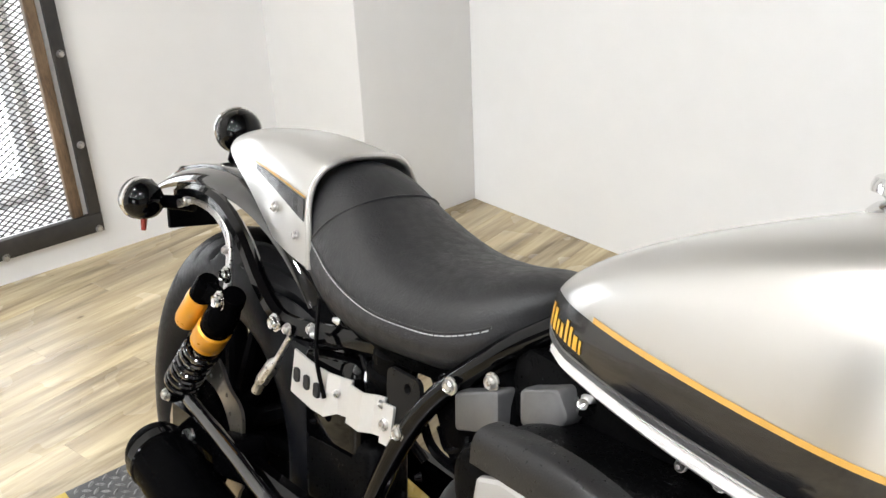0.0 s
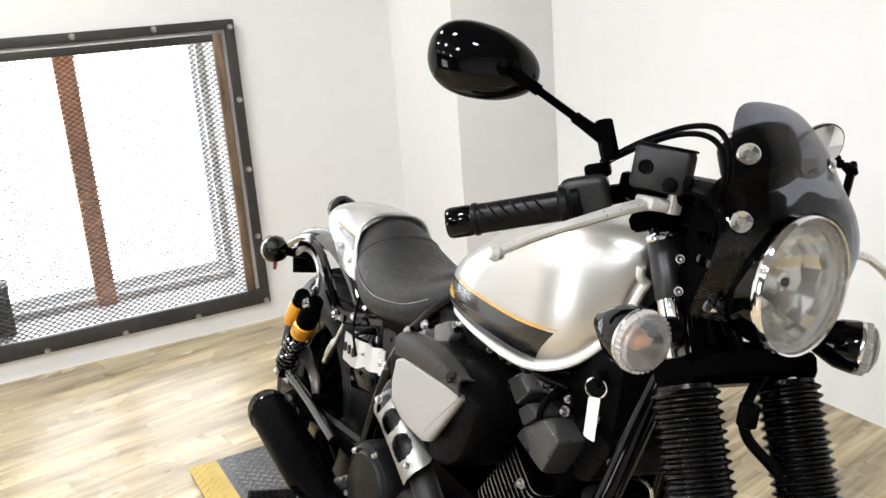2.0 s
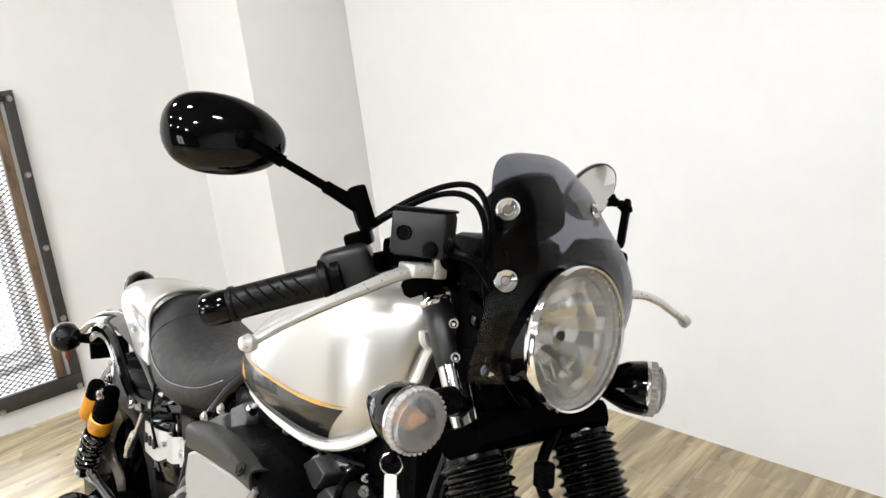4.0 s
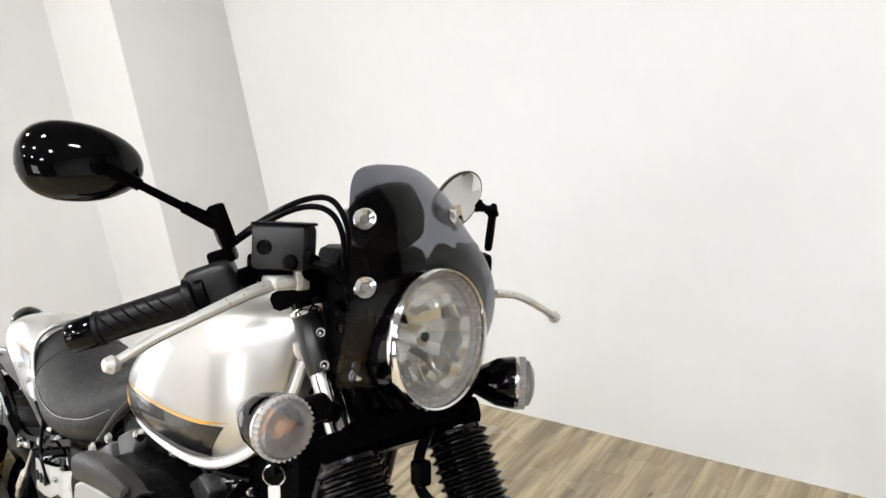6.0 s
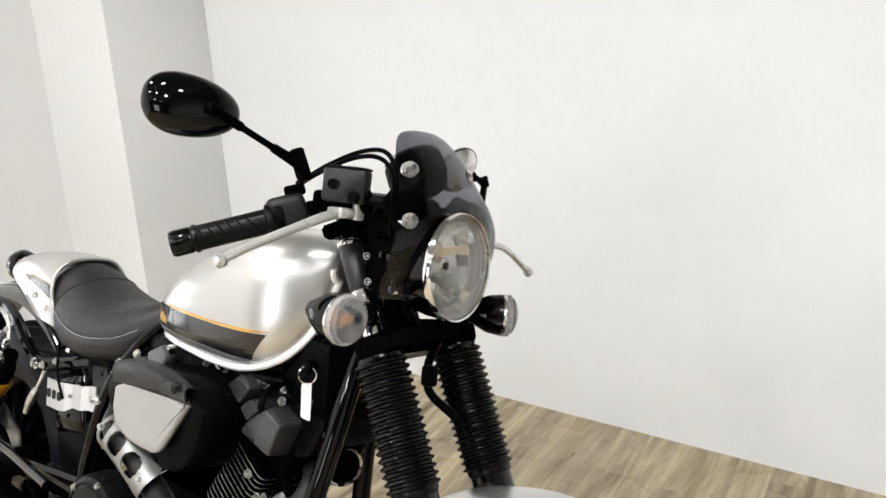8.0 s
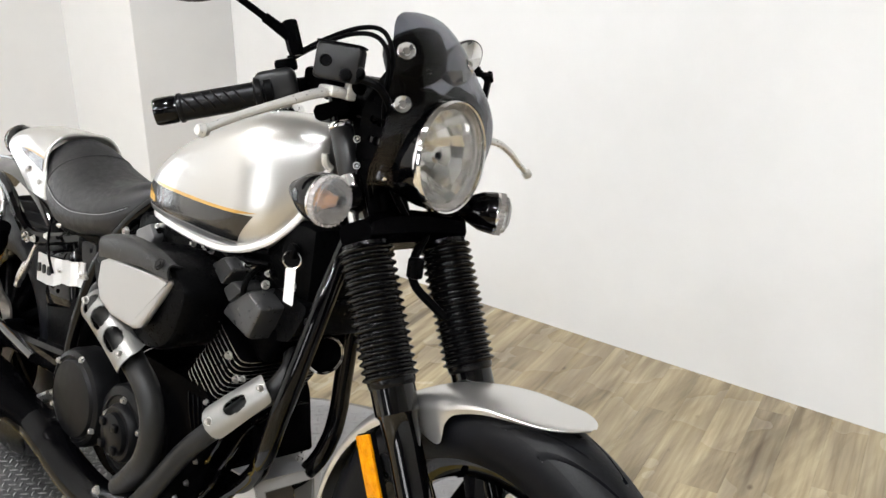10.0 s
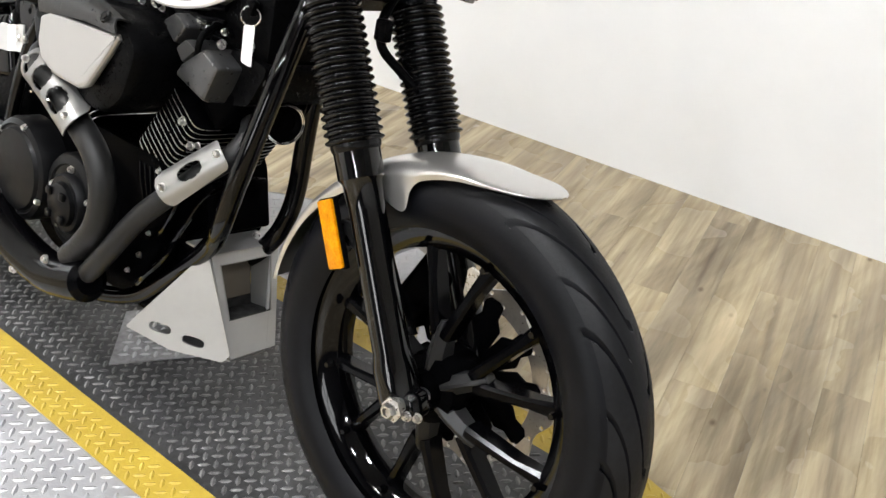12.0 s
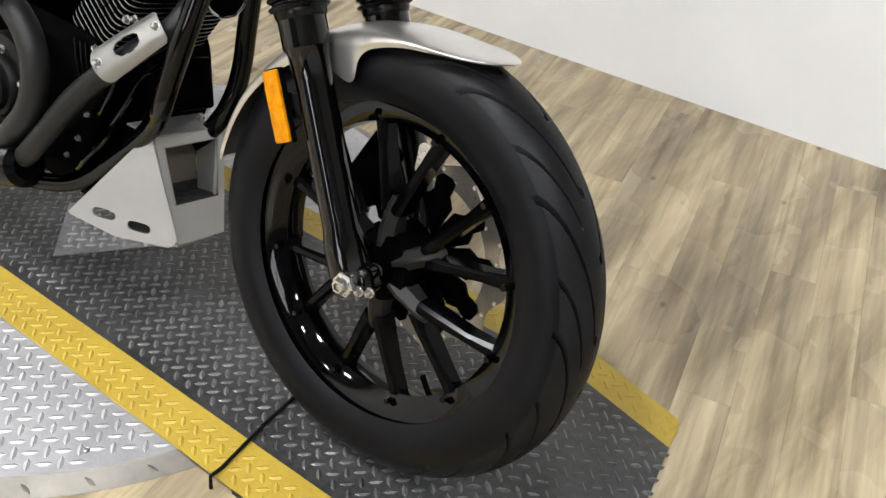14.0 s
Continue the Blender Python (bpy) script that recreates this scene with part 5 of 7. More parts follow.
for s in (-1, 1):
    # strut of the mudguard and the loop of the frame behind it
    b = B()
    pts = spline([(0.0, 0.072 * s, 0.622), (0.07, 0.078 * s, 0.648), (0.15, 0.085 * s, 0.652), (0.20, 0.088 * s, 0.63), (0.215, 0.092 * s, 0.585), (0.222, 0.098 * s, 0.555)], 6)
    beam(b, pts, [(0.013, 0.006)] * len(pts), (0, 1, 0))
    st = part("mudguard_strut", b, ALU, bike, "bright polished mudguard strut")
    for p in ((0.04, 0.078 * s, 0.638), (0.205, 0.093 * s, 0.615)):
        bolt(st, p, (0, s, 0), 0.006, ALU)
    b = B()
    pts = spline([(-0.01, 0.066 * s, 0.635), (0.08, 0.078 * s, 0.662), (0.17, 0.085 * s, 0.668), (0.25, 0.092 * s, 0.645), (0.31, 0.094 * s, 0.603), (0.37, 0.090 * s, 0.574), (0.46, 0.074 * s, 0.588), (0.60, 0.066 * s, 0.625), (0.72, 0.055 * s, 0.675)], 6)
    beam(b, pts, [(0.026, 0.020)] * len(pts), (0, 1, 0), 0.35)
    fr = part("seat_rail", b, BLACK_GLOSS, bike, "gloss black rear frame rail")
    bolt(fr, (0.228, 0.103 * s, 0.588), (0, s, 0), 0.009, CHROME, "rail_bolt", 0.008)
    bolt(fr, (0.366, 0.103 * s, 0.573), (0, s, 0), 0.009, CHROME, "rail_bolt", 0.008)
    bolt(fr, (0.392, 0.100 * s, 0.574), (0, s, 0), 0.006, ALU, "rail_bolt", 0.006)
    bolt(fr, (0.43, 0.090 * s, 0.588), (0, s, 0), 0.006, ALU, "rail_bolt", 0.006)
    # shock absorber with its reservoir
    t, e = V(0.272, 0.116 * s, 0.566), V(0.138, 0.124 * s, 0.372)
    d = (e - t).normalized()
    b = B()
    lathe(b, [(0, -0.018), (0.016, -0.016), (0.018, -0.004), (0.018, 0.012), (0.021, 0.018), (0.0235, 0.03), (0.0235, 0.052), (0.021, 0.056), (0.022, 0.062), (0.0, 0.062)], t, d, 24)
    sh = part("shock_absorber", b, BLACK_SATIN, bike, "black shock absorber body")
    b = B()
    lathe(b, [(0.022, 0.060), (0.0248, 0.062), (0.0248, 0.088), (0.0235, 0.090), (0.024, 0.096), (0.022, 0.098), (0.0, 0.096)], t, d, 28)
    part("preload_collar", b, YELLOW, sh, "amber yellow anodised collar")
    part("damper_rod", rod(B(), t + d * 0.09, e, 0.011, 14), CHROME, sh)
    u = d.orthogonal().normalized()
    w = d.cross(u)
    coil = []
    for k in range(0, 169):
        a = 2 * math.pi * k / 24
        coil.append(t + d * (0.104 + 0.100 * k / 168) + 0.0235 * (math.cos(a) * u + math.sin(a) * w))
    part("spring", tube(B(), coil, 0.0042, 8), DEEP_GLOSS, sh, "black coil spring")
    b = B()
    lathe(b, [(0.0, 0.0), (0.024, 0.0), (0.026, 0.006), (0.02, 0.016), (0.012, 0.022), (0.0, 0.022)], t + d * 0.203, d, 20)
    lathe(b, [(0, 0.014), (0.012, 0.013), (0.015, 0.006), (0.015, -0.008), (0, -0.008)], e, (0, s, 0), 16)
    part("shock_foot", b, BLACK_SATIN, sh)
    bolt(sh, e + V(0, 0.014 * s, 0), (0, s, 0), 0.008, ALU, "shock_bolt", 0.008)
    bolt(sh, t + V(-0.002, 0.016 * s, 0.004), (0, s, 0), 0.010, CHROME, "shock_bolt", 0.009)
    off = V(-0.048, 0.010 * s, 0.012)
    b = B()
    lathe(b, [(0, -0.006), (0.014, -0.004), (0.017, 0.002), (0.017, 0.030), (0.0, 0.030)], t + off, d, 24)
    beam(b, [t + d * 0.012, t + off + d * 0.012], [(0.03, 0.024), (0.03, 0.024)])
    part("reservoir_head", b, BLACK_SATIN, sh)
    b = B()
    lathe(b, [(0, 0.027), (0.0175, 0.029), (0.0185, 0.033), (0.0185, 0.086), (0.017, 0.092), (0.011, 0.095), (0, 0.095)], t + off, d, 24)
    part("reservoir", b, YELLOW, sh, "amber yellow gas reservoir")
    # swing arm
    b = B()
    beam(b, [(0.12, 0.108 * s, 0.326), (0.20, 0.108 * s, 0.338), (0.40, 0.105 * s, 0.352), (0.60, 0.095 * s, 0.36)], [(0.05, 0.022), (0.045, 0.024), (0.045, 0.03), (0.06, 0.03)])
    part("swing_arm", b, BLACK_GLOSS, bike, "gloss black swing arm")
rod_b = tube(B(), [(0.195, -0.128, 0.388), (0.36, -0.134, 0.378), (0.515, -0.138, 0.362)], 0.0105, 12)
part("torque_rod", rod_b, DEEP_GLOSS, bike, "glossy black rod beside the swing arm")
part("rear_axle", rod(B(), (0.18, -0.125, 0.318), (0.18, 0.125, 0.318), 0.012, 14), ALU, bike)

# ---- frame tubes ----
part("tank_underside", box(B(), (1.150, 0, 0.715), (0.17, 0.15, 0.12), None, 0.02, 2), BLACK_PLASTIC, bike)
part("airbox", box(B(), (0.90, 0, 0.665), (0.30, 0.16, 0.09), None, 0.02, 2), BLACK_PLASTIC, bike)
TUBES = {-1: [(1.285, -0.035, 0.80), (1.27, -0.05, 0.739), (1.262, -0.08, 0.632), (1.238, -0.10, 0.506), (1.207, -0.095, 0.425), (1.155, -0.072, 0.363), (1.06, -0.064, 0.275), (0.98, -0.066, 0.205), (0.88, -0.085, 0.17), (0.78, -0.105, 0.168), (0.64, -0.115, 0.21), (0.58, -0.11, 0.30)],
         1: [(1.285, 0.035, 0.80), (1.235, 0.05, 0.70), (1.195, 0.06, 0.611), (1.178, 0.07, 0.52), (1.176, 0.07, 0.45), (1.172, 0.062, 0.40), (1.15, 0.054, 0.35), (1.07, 0.056, 0.265), (0.98, 0.066, 0.205), (0.88, 0.085, 0.17), (0.78, 0.105, 0.168), (0.64, 0.115, 0.21), (0.58, 0.11, 0.30)]}
for s in (-1, 1):
    pts = spline(TUBES[s], 6)
    part("down_tube", tube(B(), pts, 0.0155, 16), BLACK_GLOSS, bike, "gloss black frame down tube")
    pts = spline([(0.58, 0.105 * s, 0.30), (0.595, 0.10 * s, 0.43), (0.65, 0.092 * s, 0.58), (0.73, 0.078 * s, 0.68), (0.79, 0.055 * s, 0.735)], 6)
    part("seat_tube", tube(B(), pts, 0.0125, 14), BLACK_GLOSS, bike, "gloss black frame tube")
part("frame_backbone", tube(B(), spline([(1.27, 0, 0.82), (1.10, 0, 0.78), (0.85, 0, 0.72), (0.62, 0, 0.64)], 6), 0.034, 18), BLACK_SATIN, bike)
for x, y, z in ((0.748, -0.095, 0.665), (0.70, -0.102, 0.640), (0.635, -0.105, 0.555)):
    bolt(bike, (x, y, z), (0, -1, 0), 0.007, ALU, "frame_bolt")
part("frame_gusset", plate(B(), rounded([(0.595, 0.615), (0.65, 0.62), (0.655, 0.60), (0.625, 0.55), (0.60, 0.58)], 0.01), 0.006, side(-0.092), [oval(0.633, 0.604, 0.006, 0.006, 10)]), BLACK_STEEL, bike)

# ---- the engine: a V of two finned cylinders on a crankcase ----
engine = part("engine", rings(B(), [[V(x, y, z) for x, z in rounded([(0.66, 0.27), (0.74, 0.215), (0.98, 0.215), (1.04, 0.27), (1.085, 0.37), (1.06, 0.47), (0.78, 0.47), (0.68, 0.42)], 0.035, 5)] for y in (-0.10, -0.098, 0.098, 0.10)]), BLACK_SATIN, bike, "black two-cylinder engine case")
CR = V(0.93, 0, 0.33)
HEAD_GREY = material("grey_cast_head", (0.065, 0.065, 0.066), 0.32, metal=0.7, vary=0.12, scale=14, bump=0.1, bump_scale=250)
FIN_METAL = material("machined_fin_edges", (0.42, 0.42, 0.42), 0.3, metal=0.9, vary=0.2, scale=20)
for lean_, yc in ((1, 0.0), (-1, 0.0)):
    ax = V(0.588 * lean_, 0, 0.809)
    ac = V(0.809, 0, -0.588 * lean_)
    CR = V(0.926 if lean_ > 0 else 0.92, 0, 0.337)
    cyl = part("cylinder", rings(B(), [[CR + ax * h + ac * x + V(0, y, 0) for x, y in oval(0, 0, 0.045, 0.066, 32, power=3)] for h in (0.11, 0.36)]), BLACK_SATIN, engine, "black finned cylinder")
    for k in range(13):
        h = 0.150 + 0.0108 * k
        wd, dp = 0.046, 0.098
        b = B()
        rings(b, [[CR + ax * (h + e) + ac * x * g + V(0, y * g, 0) for x, y in oval(0, 0, wd, dp, 40, power=7)] for e, g in ((0, 0.985), (0.0008, 1.0), (0.0026, 1.0), (0.0034, 0.985))])
        for q in b.faces:
            q.normal_update()
            q.material_index = 1 if abs(q.normal.dot(ax)) < 0.5 else 0
        part("fin", b, BLACK_SATIN, engine).data.materials.append(FIN_METAL)
    # head, rocker cover
    m = axes(CR + ax * 0.31, ac, V(0, 1, 0))
    b = B()
    box(b, CR + ax * 0.335, (0.13, 0.17, 0.08), m.to_3x3(), 0.016, 3)
    part("cylinder_head", b, BLACK_SATIN, engine)
    b = B()
    box(b, CR + ax * 0.382, (0.11, 0.155, 0.03), m.to_3x3(), 0.012, 3)
    part("rocker_cover", b, GREY_METAL, engine, "grey rocker cover")
    # grey cover on the right of the head
    o = CR + ax * 0.300 + V(0, -0.098, 0)
    mm = axes(o, ac, ax)
    if lean_ > 0:
        pl = rounded([(1.096, 0.615), (1.108, 0.632), (1.155, 0.664), (1.192, 0.646), (1.167, 0.593)], 0.005)
        hc_ = [[V(x, y, z) + (V(1.146, y, 0.632) - V(x, y, z)) * g for x, z in pl] for y, g in ((-0.075, -0.08), (-0.112, -0.04), (-0.120, 0.04), (-0.1215, 0.10))]
        part("head_cover", rings(B(), hc_), HEAD_GREY, engine, "grey cast cover on the head")
        pl = rounded([(1.060, 0.682), (1.090, 0.701), (1.118, 0.686), (1.092, 0.656)], 0.005)
        hc_ = [[V(x, y, z) + (V(1.090, y, 0.682) - V(x, y, z)) * g for x, z in pl] for y, g in ((-0.06, 0.0), (-0.116, 0.0), (-0.123, 0.06), (-0.1245, 0.14))]
        part("plug_cover", rings(B(), hc_), HEAD_GREY, engine, "grey plug cover")
        pl = rounded([(1.093, 0.652), (1.116, 0.670), (1.144, 0.661), (1.112, 0.634)], 0.005)
        hc_ = [[V(x, y, z) + (V(1.116, y, 0.653) - V(x, y, z)) * g for x, z in pl] for y, g in ((-0.06, 0.0), (-0.115, 0.0), (-0.121, 0.06), (-0.1225, 0.14))]
        part("plug_cover", rings(B(), hc_), HEAD_GREY, engine, "grey plug cover")
        for x, z, r in ((1.156, 0.672, 0.0055), (1.160, 0.690, 0.004), (1.092, 0.712, 0.0035), (0.957, 0.690, 0.004), (0.992, 0.694, 0.005), (1.016, 0.706, 0.0045), (1.009, 0.690, 0.004), (1.036, 0.700, 0.0035)):
            bolt(engine, (x, -0.092, z), (0.2, -1, 0.2), r, ALU, "fitting")
        for k in range(3):
            hose = spline([(0.95 + 0.03 * k, -0.09, 0.70), (1.0 + 0.03 * k, -0.102, 0.715 - 0.008 * k), (1.06 + 0.02 * k, -0.10, 0.712 - 0.012 * k), (1.15, -0.085, 0.72 - 0.02 * k)], 6)
            part("hose", tube(B(), hose, 0.0045, 8), BLACK_SEMI, engine)
        pl = rounded([(1.165, 0.672), (1.248, 0.660), (1.214, 0.598), (1.165, 0.590)], 0.014)
        part("head_side", rings(B(), [[V(x, y, z) for x, z in pl] for y in (0.07, -0.078, -0.082)]), BLACK_PLASTIC, engine)
for x, z, r in ((1.096, 0.544, 0.0055), (1.162, 0.648, 0.0055), (1.121, 0.514, 0.005), (1.138, 0.520, 0.004)):
    bolt(engine, (x, -0.100, z), (0, -1, 0), r, ALU, "engine_bolt")

# hoses and small fixings low on the engine
for pts in ([(1.10, -0.06, 0.50), (1.128, -0.106, 0.468), (1.120, -0.116, 0.420), (1.085, -0.108, 0.370), (1.05, -0.09, 0.34)], [(1.16, -0.04, 0.47), (1.150, -0.088, 0.440), (1.128, -0.098, 0.395), (1.09, -0.094, 0.345)], [(1.02, -0.10, 0.25), (1.06, -0.112, 0.285), (1.095, -0.104, 0.33), (1.10, -0.08, 0.38)]):
    part("hose", tube(B(), spline([V(*p) for p in pts], 6), 0.0042, 10), BLACK_GLOSS, engine, "black engine hose")
for x, z, r in ((1.052, 0.452, 0.0045), (1.072, 0.405, 0.004), (1.020, 0.300, 0.0045), (1.040, 0.345, 0.0035), (0.992, 0.262, 0.004)):
    bolt(engine, (x, -0.100, z), (0, -1, 0), r, ALU, "case_bolt")
for k in range(5):
    part("case_rib", beam(B(), [V(1.000 + 0.014 * k, -0.099, 0.452), V(1.012 + 0.014 * k, -0.103, 0.425), V(1.018 + 0.012 * k, -0.099, 0.395)], [(0.003, 0.006)] * 3, (0, 1, 0)), BLACK_SEMI, engine)

# grey covers on the rear head
CAST_GREY = material("pale_cast_alloy", (0.13, 0.13, 0.132), 0.4, metal=0.6, vary=0.12, scale=14, bump=0.1, bump_scale=250)
for pl, cx, cz in (([(0.703, 0.635), (0.762, 0.664), (0.772, 0.622), (0.712, 0.596)], 0.735, 0.625), ([(0.786, 0.677), (0.831, 0.698), (0.849, 0.677), (0.838, 0.655), (0.794, 0.6435)], 0.82, 0.67)):
    rows = [[V(x, y, z) + (V(cx, y, cz) - V(x, y, z)) * g for x, z in rounded(pl, 0.006)] for y, g in ((-0.05, 0.0), (-0.092, 0.0), (-0.098, 0.06), (-0.0995, 0.14))]
    part("head_cover", rings(B(), rows), CAST_GREY, engine, "grey cast cover on the rear head")

# round covers on the right of the crankcase
c1, c2 = V(0.705, -0.10, 0.345), V(0.868, -0.10, 0.338)
b = B()
lathe(b, [(0.092, 0.0), (0.092, 0.035), (0.088, 0.045), (0.080, 0.049), (0.078, 0.046), (0.074, 0.046), (0.07, 0.052), (0.04, 0.056), (0.0, 0.057)], c1, (0, -1, 0), 48)
cc = part("clutch_cover", b, GREY_METAL, engine, "round grey clutch cover")
for a in (75, 140, 205, 270, 335):
    bolt(cc, c1 + V(0.083 * math.cos(radians(a)), -0.047, 0.083 * math.sin(radians(a))), (0, -1, 0), 0.005, ALU, "cover_bolt")
b = B()
lathe(b, [(0.084, 0.0), (0.084, 0.03), (0.08, 0.036), (0.066, 0.04), (0.064, 0.036), (0.052, 0.036), (0.05, 0.046), (0.046, 0.05), (0.038, 0.05), (0.036, 0.058), (0.028, 0.062), (0.0, 0.063)], c2, (0, -1, 0), 48)
gc = part("generator_cover", b, GREY_METAL, engine, "stepped round grey crank cover")
for a in (20, 92, 164, 236, 308):
    bolt(gc, c2 + V(0.058 * math.cos(radians(a)), -0.038, 0.058 * math.sin(radians(a))), (0, -1, 0), 0.005, ALU, "cover_bolt")
for k in range(4):
    a = radians(45 + 90 * k)
    part("cover_lug", box(B(), c2 + V(0.028 * math.cos(a), -0.064, 0.028 * math.sin(a)), (0.014, 0.008, 0.014), None, 0.003), GREY_METAL, gc)
part("sump", box(B(), (0.90, 0, 0.205), (0.26, 0.14, 0.05), None, 0.015, 3), BLACK_SATIN, engine)
part("oil_filter", rod(B(), (1.04, -0.02, 0.31), (1.10, -0.02, 0.33), 0.034, 24), BLACK_SATIN, engine)
part("regulator", box(B(), (1.12, 0.0, 0.41), (0.03, 0.11, 0.08), pose(0, 0, 0, 0, -15, 0).to_3x3(), 0.006), BLACK_SATIN, engine)

# air cleaner on the right
CAP_GREY = material("dark_grey_plastic", (0.014, 0.014, 0.0145), 0.32, vary=0.1, scale=25, bump=0.15, bump_scale=500, spec=0.3)
PANEL_SILVER = material("pale_panel_silver", (0.37, 0.36, 0.345), 0.34, metal=0.7, vary=0.03, scale=6)
air = rings(B(), [[V(0.935 + (x - 0.935) * g, y, 0.612 + (z - 0.612) * g) for x, z in rounded([(0.800, 0.585), (0.785, 0.640), (0.835, 0.668), (0.985, 0.684), (1.055, 0.672), (1.085, 0.640), (1.055, 0.560), (1.005, 0.528), (0.90, 0.535)], 0.028, 5)] for y, g in ((-0.07, 0.96), (-0.08, 1.0), (-0.150, 1.0), (-0.166, 0.985), (-0.174, 0.95), (-0.176, 0.90))])
air = part("air_cleaner", air, BLACK_PLASTIC, bike, "black plastic air cleaner housing")


def cap_pt(u, v):
    """The dark top piece: from the plate's upper edge, over the shoulder, to the top of the housing."""
    x = 0.818 + 0.236 * u
    lo = V(x, -0.178 - 0.014 * u, 0.640 + 0.018 * min(1, u * 1.6))
    hi = V(0.828 + 0.212 * u, -0.160, 0.674 + 0.018 * math.sin(math.pi * min(1, u * 0.95 + 0.1)))
    p = lo.lerp(hi, v)
    return p + V(0, -0.012, 0.012) * math.sin(math.pi * v)


part("air_cleaner_cap", shell(cap_pt, 24, 10, 0.003), CAP_GREY, air, "dark grey plastic top piece")
b = B()
plo = [(x, z / 0.982) for x, z in rounded([(0.836, 0.598), (0.829, 0.634), (0.856, 0.645), (1.046, 0.653), (0.994, 0.568), (0.974, 0.560), (0.905, 0.561), (0.858, 0.574)], 0.006, 4)]
plate(b, plo, 0.014, axes((0, -0.273, 0), (1, -0.02, 0), (0, 0.19, 1)), bevel=0.005)
part("air_cleaner_plate", b, PANEL_SILVER, air, "satin silver cover plate", 18)
b = B()
lathe(b, [(0.0, 0.0035), (0.004, 0.0035), (0.0045, 0.002), (0.0085, 0.003), (0.010, 0.0), (0, -0.001)], (1.028, -0.192, 0.677), (0, -1, 0.6), 16)
part("air_cleaner_bolt", b, BLACK_STEEL, air)
part("intake_box", box(B(), (0.93, -0.03, 0.63), (0.20, 0.10, 0.12), None, 0.02, 3), BLACK_PLASTIC, air)

# exhaust
COAT = material("grey_pipe_coating", (0.013, 0.013, 0.0130), 0.42, metal=0.2, vary=0.15, scale=18, bump=0.03, bump_scale=250, spec=0.25)
ex = part("exhaust_header", tube(B(), spline([(0.80, -0.09, 0.590), (0.785, -0.14, 0.575), (0.812, -0.168, 0.556), (0.880, -0.174, 0.535), (0.945, -0.177, 0.502), (1.002, -0.178, 0.468), (1.026, -0.177, 0.418), (1.012, -0.175, 0.358), (0.975, -0.173, 0.312), (0.935, -0.170, 0.275)], 7), 0.0205, 18), COAT, bike, "grey coated rear exhaust header")
ex2 = part("exhaust_header", tube(B(), spline([(1.18, -0.040, 0.565), (1.205, -0.065, 0.550), (1.200, -0.090, 0.520), (1.16, -0.116, 0.478), (1.09, -0.150, 0.40), (1.03, -0.168, 0.315), (0.99, -0.172, 0.268), (0.95, -0.172, 0.245)], 7), 0.0165, 18), COAT, bike, "grey coated front exhaust header")
col = part("exhaust_collector", tube(B(), spline([(1.0, -0.172, 0.258), (0.95, -0.172, 0.240), (0.88, -0.170, 0.222), (0.80, -0.166, 0.220), (0.72, -0.163, 0.232), (0.66, -0.160, 0.248), (0.60, -0.158, 0.258)], 6), [0.022] + [0.034] * 28 + [0.036] * 8, 22), BLACK_SEMI, bike, "dark grey exhaust collector")
for x, y, z in ((0.988, -0.190, 0.262), (0.905, -0.196, 0.262), (0.79, -0.190, 0.196)):
    bolt(col, (x, y, z), (0, -1, 0.1), 0.006, ALU, "clamp_bolt")
b = B()
ma = V(0.140, -0.155, 0.288)
md = V(0.46, -0.003, -0.032).normalized()
lathe(b, [(0.0, 0.012), (0.026, 0.012), (0.028, 0.0), (0.043, -0.002), (0.046, 0.006), (0.0475, 0.016), (0.0475, 0.30), (0.045, 0.33), (0.036, 0.40), (0.034, 0.47), (0.0, 0.47)], ma, md, 40)
muf = part("muffler", b, BLACK_SATIN, bike, "satin black slash-cut muffler")
b = B()
lathe(b, [(0.0478, 0.018), (0.0495, 0.020), (0.0495, 0.036), (0.0478, 0.038)], ma, md, 40)
part("muffler_band", b, BLACK_GLOSS, muf)


